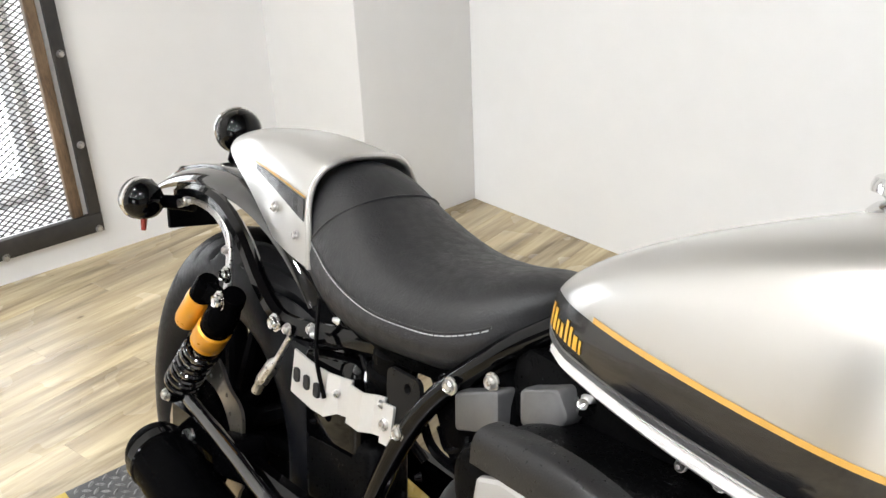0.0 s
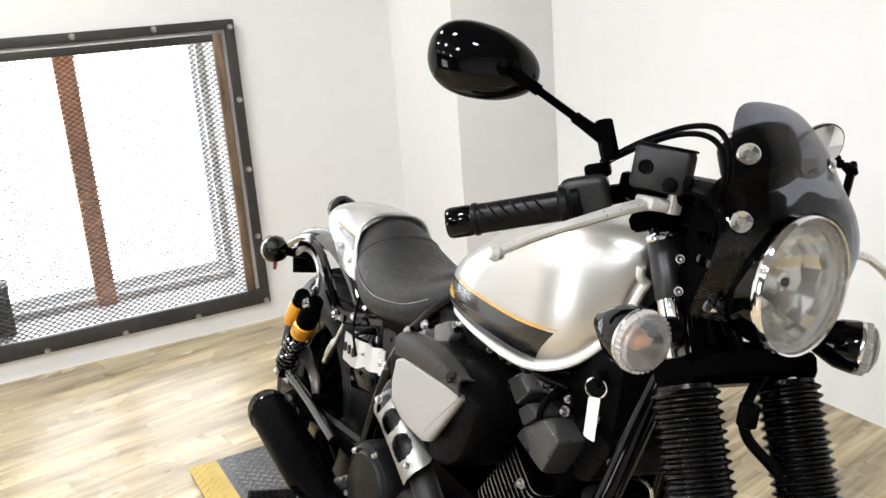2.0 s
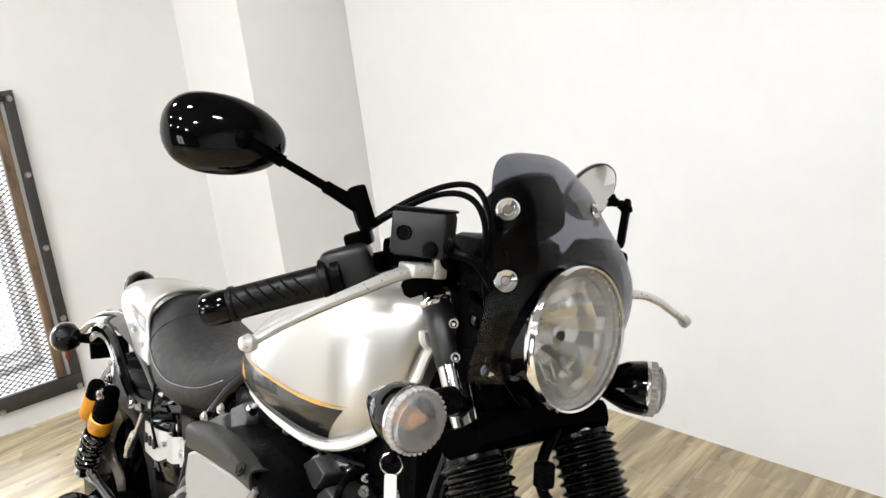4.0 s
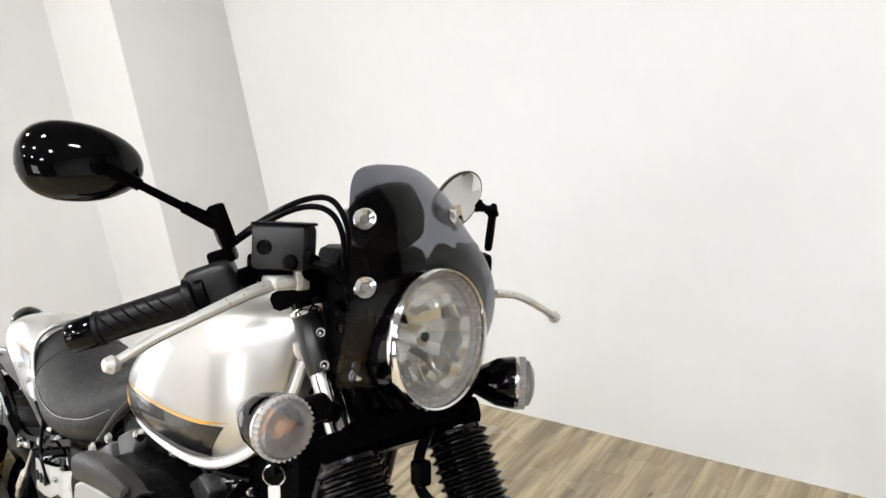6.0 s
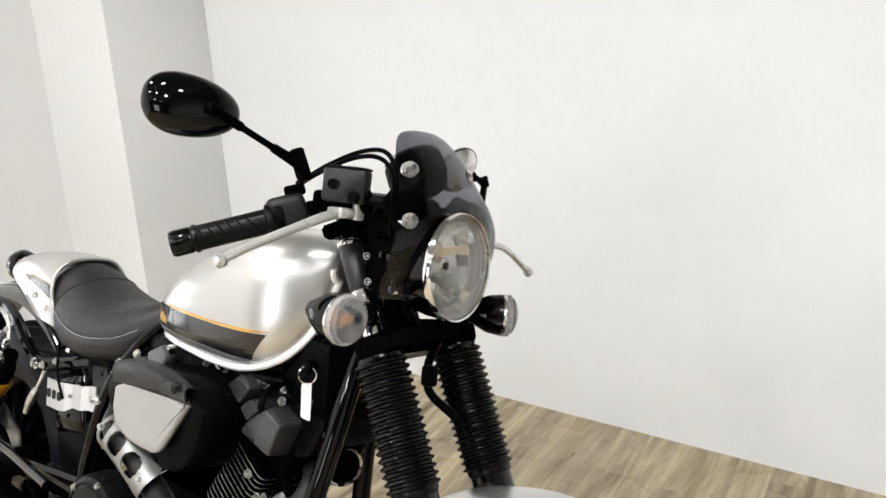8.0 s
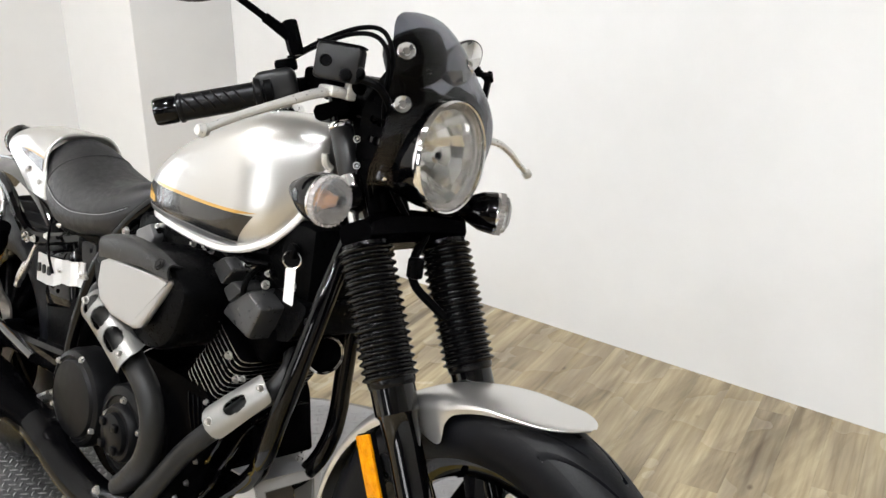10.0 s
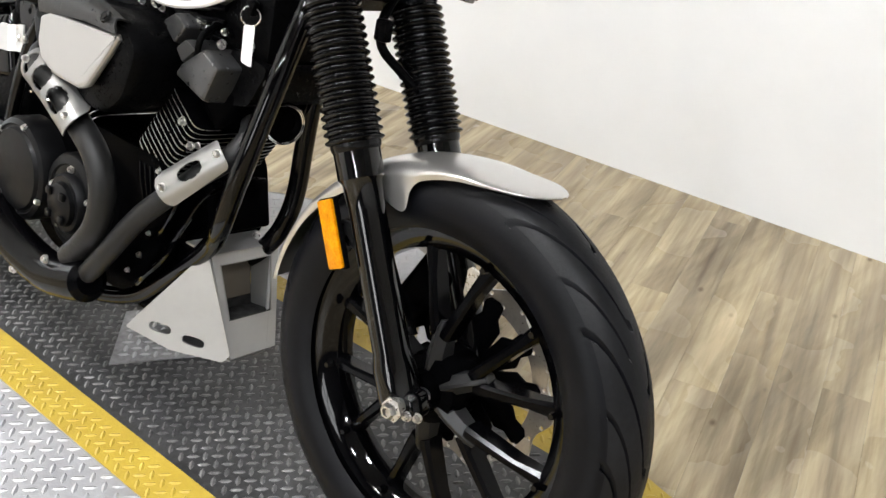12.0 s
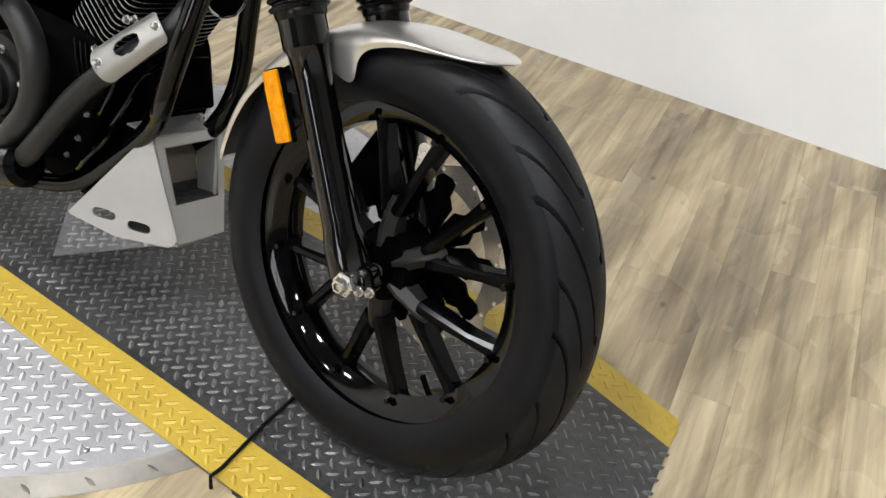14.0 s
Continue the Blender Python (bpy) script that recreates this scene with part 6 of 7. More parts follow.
def heat_shield(pts, r, half, name_parent, slots, wide, facing, taper=0.0):
    """A half-round cover that lies over a pipe on its right side, with long holes."""
    p = spline(pts, 8)
    n = len(p)

    def fn(u, v):
        k = u * (n - 1)
        i = min(int(k), n - 2)
        q = p[i].lerp(p[i + 1], k - i)
        d = (p[min(i + 2, n - 1)] - p[max(i - 1, 0)]).normalized()
        o = V(*facing)
        o = (o - d * o.dot(d)).normalized()
        w = d.cross(o)
        e = min(u, 1 - u) / 0.09
        h = half * (1 - taper * (1 - u)) * (1 if e >= 1 else math.sqrt(max(0.0, 1 - (1 - e) ** 2)) * 0.75 + 0.25)
        a = (2 * v - 1) * h
        return q + r * (math.cos(a) * o + math.sin(a) * w)

    b, nu, nv = B(), 96, 40
    g = [[b.verts.new(fn(i / nu, j / nv)) for j in range(nv + 1)] for i in range(nu + 1)]
    for i in range(nu):
        for j in range(nv):
            u, v = (i + 0.5) / nu, (j + 0.5) / nv
            inside = False
            for u0, u1 in slots:
                cu, hu = (u0 + u1) / 2, (u1 - u0) / 2
                x, y = abs(u - cu) / hu, abs(v - 0.5) / wide
                if x ** 2.6 + y ** 2.6 < 1:
                    inside = True
            if not inside:
                b.faces.new((g[i][j], g[i + 1][j], g[i + 1][j + 1], g[i][j + 1]))
    bmesh.ops.delete(b, geom=[v for v in b.verts if not v.link_faces], context="VERTS")
    bmesh.ops.recalc_face_normals(b, faces=list(b.faces))
    bmesh.ops.solidify(b, geom=list(b.faces), thickness=0.002)
    sh = part("heat_shield", b, SILVER_SATIN, name_parent, "satin silver slotted heat shield")
    for u in (0.08, 0.92):
        q = fn(u, 0.5)
        bolt(sh, q, facing, 0.005, ALU, "shield_bolt")


heat_shield([(0.818, -0.169, 0.555), (0.845, -0.171, 0.548), (0.905, -0.175, 0.527), (0.968, -0.176, 0.496)], 0.0335, 1.25, ex, ((0.12, 0.32), (0.40, 0.60), (0.66, 0.86)), 0.24, (0.3, -1, 0.4))
heat_shield([(1.204, -0.087, 0.526), (1.172, -0.109, 0.492), (1.130, -0.133, 0.448)], 0.0315, 1.1, ex2, ((0.36, 0.70),), 0.19, (0.2, -1, 0.25), 0.25)

# chin fairing under the down tubes

def quad_sheet(a, b_, c, d, hole=None, n=1, thick=0.004):
    """A sheet between four corners, with a four-sided hole given in its own (u, v)."""
    t = B()

    def at(u, v):
        return (Vector(a) * (1 - u) + Vector(b_) * u) * (1 - v) + (Vector(d) * (1 - u) + Vector(c) * u) * v
    if hole:
        u0, u1, v0, v1 = hole
        us, vs = (0, u0, u1, 1), (0, v0, v1, 1)
    else:
        us, vs = (0, 1), (0, 1)
    g = [[t.verts.new(at(u, v)) for v in vs] for u in us]
    for i in range(len(us) - 1):
        for j in range(len(vs) - 1):
            if hole and i == 1 and j == 1:
                continue
            t.faces.new((g[i][j], g[i + 1][j], g[i + 1][j + 1], g[i][j + 1]))
    bmesh.ops.recalc_face_normals(t, faces=list(t.faces))
    bmesh.ops.solidify(t, geom=list(t.faces), thickness=thick)
    return t


# flank with two long slots, front with a deep square opening
def flank(s):
    m = axes((1.035, 0.124 * s, 0.186), (1, -0.55 * s, 0.0), (0, 0, 1))
    o = rounded([(0.0, 0.0), (0.108, 0.143), (0.120, 0.156), (0.128, 0.157), (0.182, 0.0), (0.172, -0.016), (0.08, -0.020)], 0.007)
    h = [oval(0.060, 0.014, 0.019, 0.0085, 20, -0.03, 3), oval(0.118, 0.006, 0.019, 0.0085, 20, -0.03, 3)]
    return plate(B(), o, 0.004, m, h)


PANEL = material("pale_fairing_silver", (0.34, 0.34, 0.336), 0.36, metal=0.5, vary=0.04, scale=9, bump=0.04, bump_scale=500)
pan = part("chin_fairing", flank(-1), PANEL, bike, "pale satin silver chin fairing")
part("fairing_flank", flank(1), PANEL, pan)
TR, TL_, BL_, BR = (1.147, 0.074, 0.345), (1.147, -0.060, 0.343), (1.196, -0.037, 0.178), (1.196, 0.054, 0.180)
part("fairing_front", quad_sheet(TL_, TR, BR, BL_, (0.10, 0.90, 0.10, 0.64)), PANEL, pan, "front face with a square opening")


def front_at(u, v, back):
    return (Vector(TL_) * (1 - u) + Vector(TR) * u) * (1 - v) + (Vector(BL_) * (1 - u) + Vector(BR) * u) * v + V(-back, 0, -0.25 * back)


# near-black colour that stands for the shade inside holes
HOLE_SHADE = material("painted_hole_shade", (0.004, 0.004, 0.004), 0.8)
cs = [(0.10, 0.10), (0.90, 0.10), (0.90, 0.64), (0.10, 0.64)]
for k in range(4):
    (u0, v0), (u1, v1) = cs[k], cs[(k + 1) % 4]
    q = lambda u, v: front_at(0.5 + (u - 0.5) * 0.82, 0.38 + (v - 0.38) * 0.86, 0.04)
    # the duct's lower side is painted black for the dark gap there
    part("fairing_duct", quad_sheet(front_at(u0, v0, 0), front_at(u1, v1, 0), q(u1, v1), q(u0, v0), None, 1, 0.002), HOLE_SHADE if k == 2 else SILVER_SATIN, pan)
# the fairing's own paint, darkened to hold the shade inside the duct
DUCT_SHADE = material("shaded_duct_paint", (0.085, 0.072, 0.055), 0.5, metal=0.2, vary=0.1)
part("duct_back", quad_sheet(front_at(0.2, 0.14, 0.039), front_at(0.8, 0.14, 0.039), front_at(0.8, 0.50, 0.039), front_at(0.2, 0.50, 0.039), None, 1, 0.002), DUCT_SHADE, pan)
# dark sheet in place of the shade deep in the opening
part("throat_shade", quad_sheet(front_at(0.12, 0.44, 0.046), front_at(0.88, 0.44, 0.046), front_at(0.88, 0.70, 0.046), front_at(0.12, 0.70, 0.046), None, 1, 0.002), HOLE_SHADE, pan)
part("fairing_top", quad_sheet((1.095, -0.070, 0.348), (1.095, 0.070, 0.348), (1.149, 0.060, 0.345), (1.149, -0.060, 0.345), None, 1, 0.003), PANEL, pan)
part("fairing_bottom", quad_sheet((1.05, -0.10, 0.168), (1.05, 0.10, 0.168), (1.194, 0.036, 0.172), (1.194, -0.036, 0.172), None, 1, 0.003), SILVER_SATIN, pan)
for y in (-0.05, 0.05):
    bolt(pan, (1.120, y, 0.350), (0.25, 0, 1), 0.006, ALU, "fairing_bolt")

# horn between the down tubes
b = B()
lathe(b, [(0, -0.03), (0.024, -0.028), (0.030, -0.01), (0.0315, 0.0), (0.029, 0.006), (0.027, 0.0), (0.02, -0.006), (0.0, -0.008)], (1.215, -0.012, 0.572), (0.95, -0.3, 0), 32)
horn = part("horn", b, BLACK_SATIN, bike, "round black horn")
b = B()
lathe(b, [(0.0275, 0.004), (0.0305, 0.006), (0.0322, 0.0), (0.030, -0.004)], (1.215, -0.012, 0.572), (0.95, -0.3, 0), 32)
part("horn_ring", b, CHROME, horn)
part("horn_stay", box(B(), (1.180, -0.005, 0.62), (0.02, 0.02, 0.10), None, 0.003), BLACK_STEEL, horn)

# side cover, its silver strap, electrics
cov = part("side_cover", box(B(), (0.470, -0.055, 0.505), (0.125, 0.055, 0.125), pose(0, 0, 0, 0, -12, 0).to_3x3(), 0.016, 3), BLACK_GLOSS, bike, "gloss black battery side cover")
part("side_cover_lower", box(B(), (0.50, -0.05, 0.42), (0.16, 0.06, 0.12), pose(0, 0, 0, 0, -12, 0).to_3x3(), 0.02, 3), BLACK_PLASTIC, cov)
sp_ = [(0.396, -0.086, 0.518), (0.455, -0.092, 0.522), (0.484, -0.093, 0.526), (0.497, -0.083, 0.529), (0.520, -0.083, 0.535), (0.532, -0.095, 0.538), (0.560, -0.097, 0.541), (0.572, -0.088, 0.543), (0.590, -0.088, 0.548), (0.600, -0.098, 0.549), (0.620, -0.099, 0.553)]
b = B()
rows = []
for x, y, z in sp_:
    hh = 0.029 if x < 0.49 else 0.024
    rows.append([V(x, y, z - hh), V(x, y, z + hh), V(x, y - 0.003, z + hh), V(x, y - 0.003, z - hh)])
rings(b, rows)
STRAP = material("bright_strap_steel", (0.56, 0.555, 0.545), 0.36, metal=0.5, vary=0.05, scale=12)
strap = part("battery_strap", b, STRAP, bike, "bright stepped silver strap with three dark plates for holes")
# no real holes: dark plates painted as the shade in them
for k in range(3):
    x = 0.412 + 0.027 * k
    b = B()
    plate(b, oval(0, 0, 0.0065, 0.009, 16, 0, 4), 0.004, axes((x, -0.0882 - 0.095 * (x - 0.392) + 0.0, 0.519 + 0.08 * (x - 0.405)), (1, -0.095, 0.08), (0, 0, 1)))
    part("strap_hole_shade", b, HOLE_SHADE, strap)
bolt(strap, (0.608, -0.101, 0.551), (0, -1, 0), 0.007, ALU, "strap_bolt")
b = B()
lathe(b, [(0, 0), (0.028, 0), (0.03, 0.004), (0.03, 0.03), (0.024, 0.034), (0.024, 0.055), (0.02, 0.06), (0, 0.06)], (0.552, -0.055, 0.555), (0.1, -0.1, 1), 24)
part("fluid_reservoir", b, BLACK_PLASTIC, bike, "round black rear fluid reservoir")
part("fluid_reservoir_mark", box(B(), (0.545, -0.084, 0.575), (0.010, 0.003, 0.012), None, 0.001), WHITE_TRIM, bike)
b = B()
tube(b, spline([(0.385, -0.09, 0.56), (0.365, -0.095, 0.52), (0.345, -0.10, 0.485), (0.33, -0.10, 0.46)], 5), [0.004] * 6 + [0.009] * 6 + [0.007] * 4, 10)
part("seat_lock_stay", b, ALU, bike, "dull metal stay")

# foot peg and brake pedal
peg = part("foot_peg", rod(B(), (0.470, -0.185, 0.232), (0.452, -0.275, 0.228), 0.013, 14), GRIP, bike, "ribbed black rubber foot peg")
for k in range(9):
    t = k / 8
    q = V(0.470, -0.185, 0.232).lerp(V(0.452, -0.275, 0.228), t)
    b = B()
    lathe(b, [(0.012, -0.002), (0.0155, -0.001), (0.0155, 0.001), (0.012, 0.002)], q, (-0.2, -1, 0), 14)
    part("peg_rib", b, GRIP, peg)
part("peg_bracket", beam(B(), [(0.475, -0.185, 0.235), (0.50, -0.135, 0.26), (0.56, -0.11, 0.30)], [(0.02, 0.02), (0.03, 0.02), (0.05, 0.02)], (0, 0, 1)), ALU, peg)
b = tube(B(), spline([(0.50, -0.145, 0.30), (0.47, -0.150, 0.315), (0.455, -0.152, 0.285), (0.468, -0.155, 0.255)], 6), 0.0035, 8)
part("brake_linkage", b, BLACK_SATIN, bike)

# loose hoses and wires round the engine
for k in range(9):
    a = V(random.uniform(0.78, 1.18), random.uniform(-0.095, -0.05), random.uniform(0.655, 0.70))
    c = a + V(random.uniform(-0.06, 0.06), random.uniform(-0.03, 0.01), random.uniform(-0.10, -0.03))
    part("engine_hose", tube(B(), spline([a, (a + c) / 2 + V(0.015, -0.02, 0.01), c], 6), random.choice((0.004, 0.005, 0.007)), 8), BLACK_PLASTIC, bike)
for x, y, z in ((1.105, -0.09, 0.69), (1.085, -0.095, 0.665), (1.06, -0.098, 0.682), (1.02, -0.10, 0.70), (1.20, -0.07, 0.68), (1.23, -0.07, 0.64), (0.86, -0.095, 0.695)):
    b = B()
    lathe(b, [(0, 0.012), (0.005, 0.011), (0.008, 0.004), (0.010, 0), (0, 0)], (x, y, z), (random.uniform(-0.5, 0.5), -1, random.uniform(-0.3, 0.6)), 10)
    part("fitting", b, random.choice((ALU, BLACK_SATIN, CHROME)), bike)
# cables and small fittings under the seat and behind the engine
for k in range(16):
    a = V(random.uniform(0.42, 0.74), random.uniform(-0.085, -0.03), random.uniform(0.56, 0.63))
    c = a + V(random.uniform(0.03, 0.16), random.uniform(-0.02, 0.02), random.uniform(-0.14, 0.03))
    part("cable", tube(B(), spline([a, a.lerp(c, 0.4) + V(0.01, -0.012, -0.012), c], 6), random.choice((0.0028, 0.004, 0.0055)), 8), BLACK_SEMI, bike)
for k in range(22):
    lo = k % 2
    x, z = (random.uniform(0.90, 1.20), random.uniform(0.60, 0.70)) if lo else (random.uniform(0.42, 0.76), random.uniform(0.46, 0.62))
    b = B()
    lathe(b, [(0, 0.008), (0.0025, 0.0075), (0.0045, 0.003), (0.0055, 0), (0, 0)], (x, random.uniform(-0.098, -0.084), z), (random.uniform(-0.5, 0.5), -1, random.uniform(-0.3, 0.6)), 10)
    part("fitting", b, random.choice((ALU, CHROME, BLACK_SEMI)), bike)
# side stand on the left
part("side_stand", tube(B(), [(0.72, 0.10, 0.20), (0.66, 0.18, 0.11), (0.62, 0.238, 0.063)], [0.014, 0.012, 0.012], 12), BLACK_SATIN, bike, "black side stand")

# key tag
tag = tagged(new("key_tag"), "white paper key tag hanging from a wire ring", "tag")
tag.matrix_world = bike.matrix_world.copy()
b = B()
plate(b, rounded([(-0.0075, -0.050), (0.0075, -0.056), (0.0075, 0.0), (-0.0075, 0.0)], 0.003), 0.0015, axes((1.206, -0.088, 0.710), (0.80, 0.55, 0.05), (0.03, 0.12, 1)))
part("paper", b, WHITE_TRIM, tag)
b = B()
tube(b, [V(1.206 + 0.011 * math.cos(a), -0.088 + 0.008 * math.cos(a), 0.722 + 0.013 * math.sin(a)) for a in (2 * math.pi * k / 20 for k in range(21))], 0.0013, 6)
part("ring", b, CHROME, tag)
b = B()
box(b, (1.203, -0.085, 0.734), (0.018, 0.012, 0.02), pose(0, 0, 0, 0, 20, 0).to_3x3(), 0.003)
part("key", b, BLACK_PLASTIC, tag)

# ---- the runway on its turntable ----
TREAD_BLACK = material("worn_black_tread_plate", (0.026, 0.026, 0.027), 0.36, metal=0.3, spread=(0.072, 0.072, 0.073), vary=0.3, scale=9, bump=0.2, bump_scale=220)
TREAD_YELLOW = material("yellow_painted_tread_plate", (0.36, 0.245, 0.03), 0.45, spread=(0.44, 0.315, 0.038), vary=0.1, scale=14, bump=0.2, bump_scale=200)
TREAD_STEEL = material("bare_tread_plate", (0.37, 0.37, 0.385), 0.40, metal=0.5, spread=(0.46, 0.46, 0.475), vary=0.1, scale=10, bump=0.15, bump_scale=200)
LUG_STEEL = material("worn_tread_lugs", (0.06, 0.06, 0.062), 0.35, metal=0.7, spread=(0.22, 0.22, 0.22), scale=16)
RX0, RX1, RY0, RY1, RZ = -1.225, 1.106, 0.876, 1.492, 0.0224
YN, YF = 0.957, 1.424  # inner edges of the yellow bands


def lugs(inside, x0, x1, y0, y1, z, pitch=0.0295, length=0.012, wide=0.0042, high=0.0017):
    """Raised tread marks in a woven pattern, where inside(x, y) holds."""
    verts, faces = [], []
    nx, ny = int((x1 - x0) / pitch), int((y1 - y0) / pitch)
    for i in range(nx + 1):
        for j in range(ny + 1):
            for k in (0, 1):
                x, y = x0 + (i + 0.5 * k) * pitch, y0 + (j + 0.5 * k) * pitch
                if not inside(x, y):
                    continue
                a = radians(45 if k else -45)
                c, s = math.cos(a), math.sin(a)
                n = len(verts)
                for u, w, h in ((-length, 0, 0), (-length * 0.4, wide, 0), (length * 0.4, wide, 0), (length, 0, 0), (length * 0.4, -wide, 0), (-length * 0.4, -wide, 0), (-length * 0.55, 0, high), (length * 0.55, 0, high)):
                    verts.append((x + u * c - w * s, y + u * s + w * c, z + h))
                faces += [(n, n + 6, n + 1), (n + 1, n + 6, n + 7, n + 2), (n + 2, n + 7, n + 3), (n + 3, n + 7, n + 4), (n + 4, n + 7, n + 6, n + 5), (n + 5, n + 6, n)]
    d = bpy.data.meshes.new("tread")
    d.from_pydata(verts, [], [f[::-1] for f in faces])
    return d


def lug_part(name, d, mat, parent, label):
    d.materials.append(mat)
    o = new(name, d)
    o.parent = parent
    return tagged(o, label, kind="stuff")


DX, DY, DR = -0.069, 1.177, 0.666
table = part("turntable", lathe(B(), [(0.0, 0.0155), (DR, 0.0155), (DR + 0.003, 0.0150)], (DX, DY, 0), (0, 0, 1), 128), TREAD_STEEL)
tagged(table, "round silver tread plate turntable on the floor", "turntable")
RIM_STEEL = material("scuffed_steel_rim", (0.15, 0.14, 0.12), 0.45, metal=0.4, spread=(0.24, 0.22, 0.19), scale=8)
part("turntable_rim", lathe(B(), [(DR + 0.003, 0.0150), (DR + 0.006, 0.0125), (DR + 0.036, 0.0008), (DR + 0.036, 0.0), (DR, 0.0)], (DX, DY, 0), (0, 0, 1), 128), RIM_STEEL, table, "bevelled metal rim")
lug_part("tread_pattern", lugs(lambda x, y: math.hypot(x - DX, y - DY) < DR - 0.012 and not (RY0 - 0.006 < y < RY1 + 0.006), DX - DR, DX + DR, DY - DR, DY + DR, 0.0155, 0.034, 0.0135, 0.0046), TREAD_STEEL, table, "raised silver tread marks")
for k in range(48):
    a = 2 * math.pi * k / 48
    p = V(DX + (DR + 0.021) * math.cos(a), DY + (DR + 0.021) * math.sin(a), 0.0070)
    if RY0 - 0.02 < p.y < RY1 + 0.02:
        continue
    b = B()
    beam(b, [p + V(u * math.cos(a + 0.8), u * math.sin(a + 0.8), -0.0004 - 0.30 * u) for u in (-0.010, 0.0, 0.010)], [(0.002, 0.002), (0.007, 0.004), (0.002, 0.002)], (0, 0, 1))
    part("rim_tread_mark", b, RIM_STEEL, table)
for a in (234, 247, 262, 281, 300, 322):
    bolt(table, (DX + (DR - 0.035) * math.cos(radians(a)), DY + (DR - 0.035) * math.sin(radians(a)), 0.0155), (0, 0, 1), 0.005, ALU, "turntable_bolt", 0.003)

XE = 0.93  # where the far end begins to slope down to the floor


def eased(v):
    """The end of the runway slopes to the floor and draws in a little."""
    k = max(0.0, (v[0] - XE) / (RX1 - XE))
    return V(v[0] + 0.17 * (RY1 - v[1]) * k, v[1] - 0.030 * k, v[2] - 0.0185 * k)


def strip(y0, y1):
    return rings(B(), [[eased((x, y, z)) for y, z in ((y0, 0.0195), (y1, 0.0195), (y1, RZ), (y0, RZ))] for x in (RX0, XE, RX1)])


def ramped(d):
    for v in d.vertices:
        v.co = eased(v.co)
    return d


run = part("runway", strip(YN, YF), TREAD_BLACK)
tagged(run, "black tread plate runway with worn yellow edge bands", "runway")
for y0, y1 in ((RY0, YN), (YF, RY1)):
    part("edge_band", strip(y0, y1), TREAD_YELLOW, run, "worn yellow painted edge band")
    lug_part("tread_pattern", ramped(lugs(lambda x, y: y0 + 0.010 < y < y1 - 0.010, RX0 + 0.012, RX1 - 0.012, RY0 + 0.012, RY1, RZ)), TREAD_YELLOW, run, "raised yellow tread marks")
lug_part("tread_pattern", ramped(lugs(lambda x, y: YN + 0.008 < y < YF - 0.008, RX0 + 0.012, RX1 - 0.012, RY0 + 0.012, RY1, RZ)), LUG_STEEL, run, "raised worn tread marks")
for xa, xb in ((RX0 + 0.004, DX - DR - 0.05), (DX + DR + 0.05, XE - 0.01)):
    part("runway_base", box(B(), ((xa + xb) / 2, (RY0 + RY1) / 2, 0.0078), (xb - xa, RY1 - RY0 - 0.008, 0.0152), None, 0.0), BLACK_STEEL, run)

# loose steel plate under the engine
b = B()
LOOSE = [(-0.022, 1.037), (0.140, 1.245), (-0.02, 1.36), (-0.155, 1.165)]
LOOSE_STEEL = material("dull_tread_plate", (0.16, 0.16, 0.165), 0.42, metal=0.5, spread=(0.34, 0.34, 0.35), scale=12, bump=0.15, bump_scale=200)


def on_plate(x, y):
    return all((q[0] - p[0]) * (y - p[1]) - (q[1] - p[1]) * (x - p[0]) > 0.0022 for p, q in zip(LOOSE, LOOSE[1:] + LOOSE[:1]))


plate(b, LOOSE, 0.003, Matrix.Translation((0, 0, RZ + 0.0018)))
lp = part("steel_plate", b, LOOSE_STEEL)
tagged(lp, "loose bare tread plate lying on the runway", "plate")
lug_part("tread_pattern", lugs(on_plate, -0.16, 0.14, 1.03, 1.37, RZ + 0.0048), TREAD_STEEL, lp, "raised tread marks")

# thin hooked rod from the front wheel to the runway's edge
b = tube(B(), [(0.592, 1.10, RZ + 0.0045), (0.600, 1.0, RZ + 0.0045), (0.617, 0.892, RZ + 0.0045), (0.6175, 0.868, RZ + 0.006), (0.618, 0.866, 0.004)], 0.0032, 8)
tagged(part("hooked_rod", b, BLACK_STEEL), "thin black hooked rod lying across the runway", "rod")

# ---- the plank floor ----
PLANK = bpy.data.materials.new("weathered_plank")
PLANK.use_nodes = True
pn, plk = PLANK.node_tree.nodes, PLANK.node_tree.links.new
pp = pn["Principled BSDF"]
pp.inputs["Specular IOR Level"].default_value = 0.3
tc, oi = pn.new("ShaderNodeTexCoord"), pn.new("ShaderNodeObjectInfo")
off = pn.new("ShaderNodeVectorMath")
off.operation = "MULTIPLY_ADD"
cmb = pn.new("ShaderNodeCombineXYZ")
mul = pn.new("ShaderNodeMath")
mul.operation, mul.inputs[1].default_value = "MULTIPLY", 37.0
plk(oi.outputs["Random"], mul.inputs[0])
for k in range(3):
    plk(mul.outputs[0], cmb.inputs[k])
add = pn.new("ShaderNodeVectorMath")
plk(tc.outputs["Object"], add.inputs[0]), plk(cmb.outputs[0], add.inputs[1])
m1, m2 = pn.new("ShaderNodeMapping"), pn.new("ShaderNodeMapping")
m1.inputs["Scale"].default_value, m2.inputs["Scale"].default_value = (22, 1.5, 1), (95, 3.5, 1)
plk(add.outputs[0], m1.inputs[0]), plk(add.outputs[0], m2.inputs[0])
n1, n2, n3 = pn.new("ShaderNodeTexNoise"), pn.new("ShaderNodeTexNoise"), pn.new("ShaderNodeTexNoise")
n1.inputs["Scale"].default_value, n1.inputs["Detail"].default_value, n1.inputs["Distortion"].default_value = 1.0, 8, 0.25
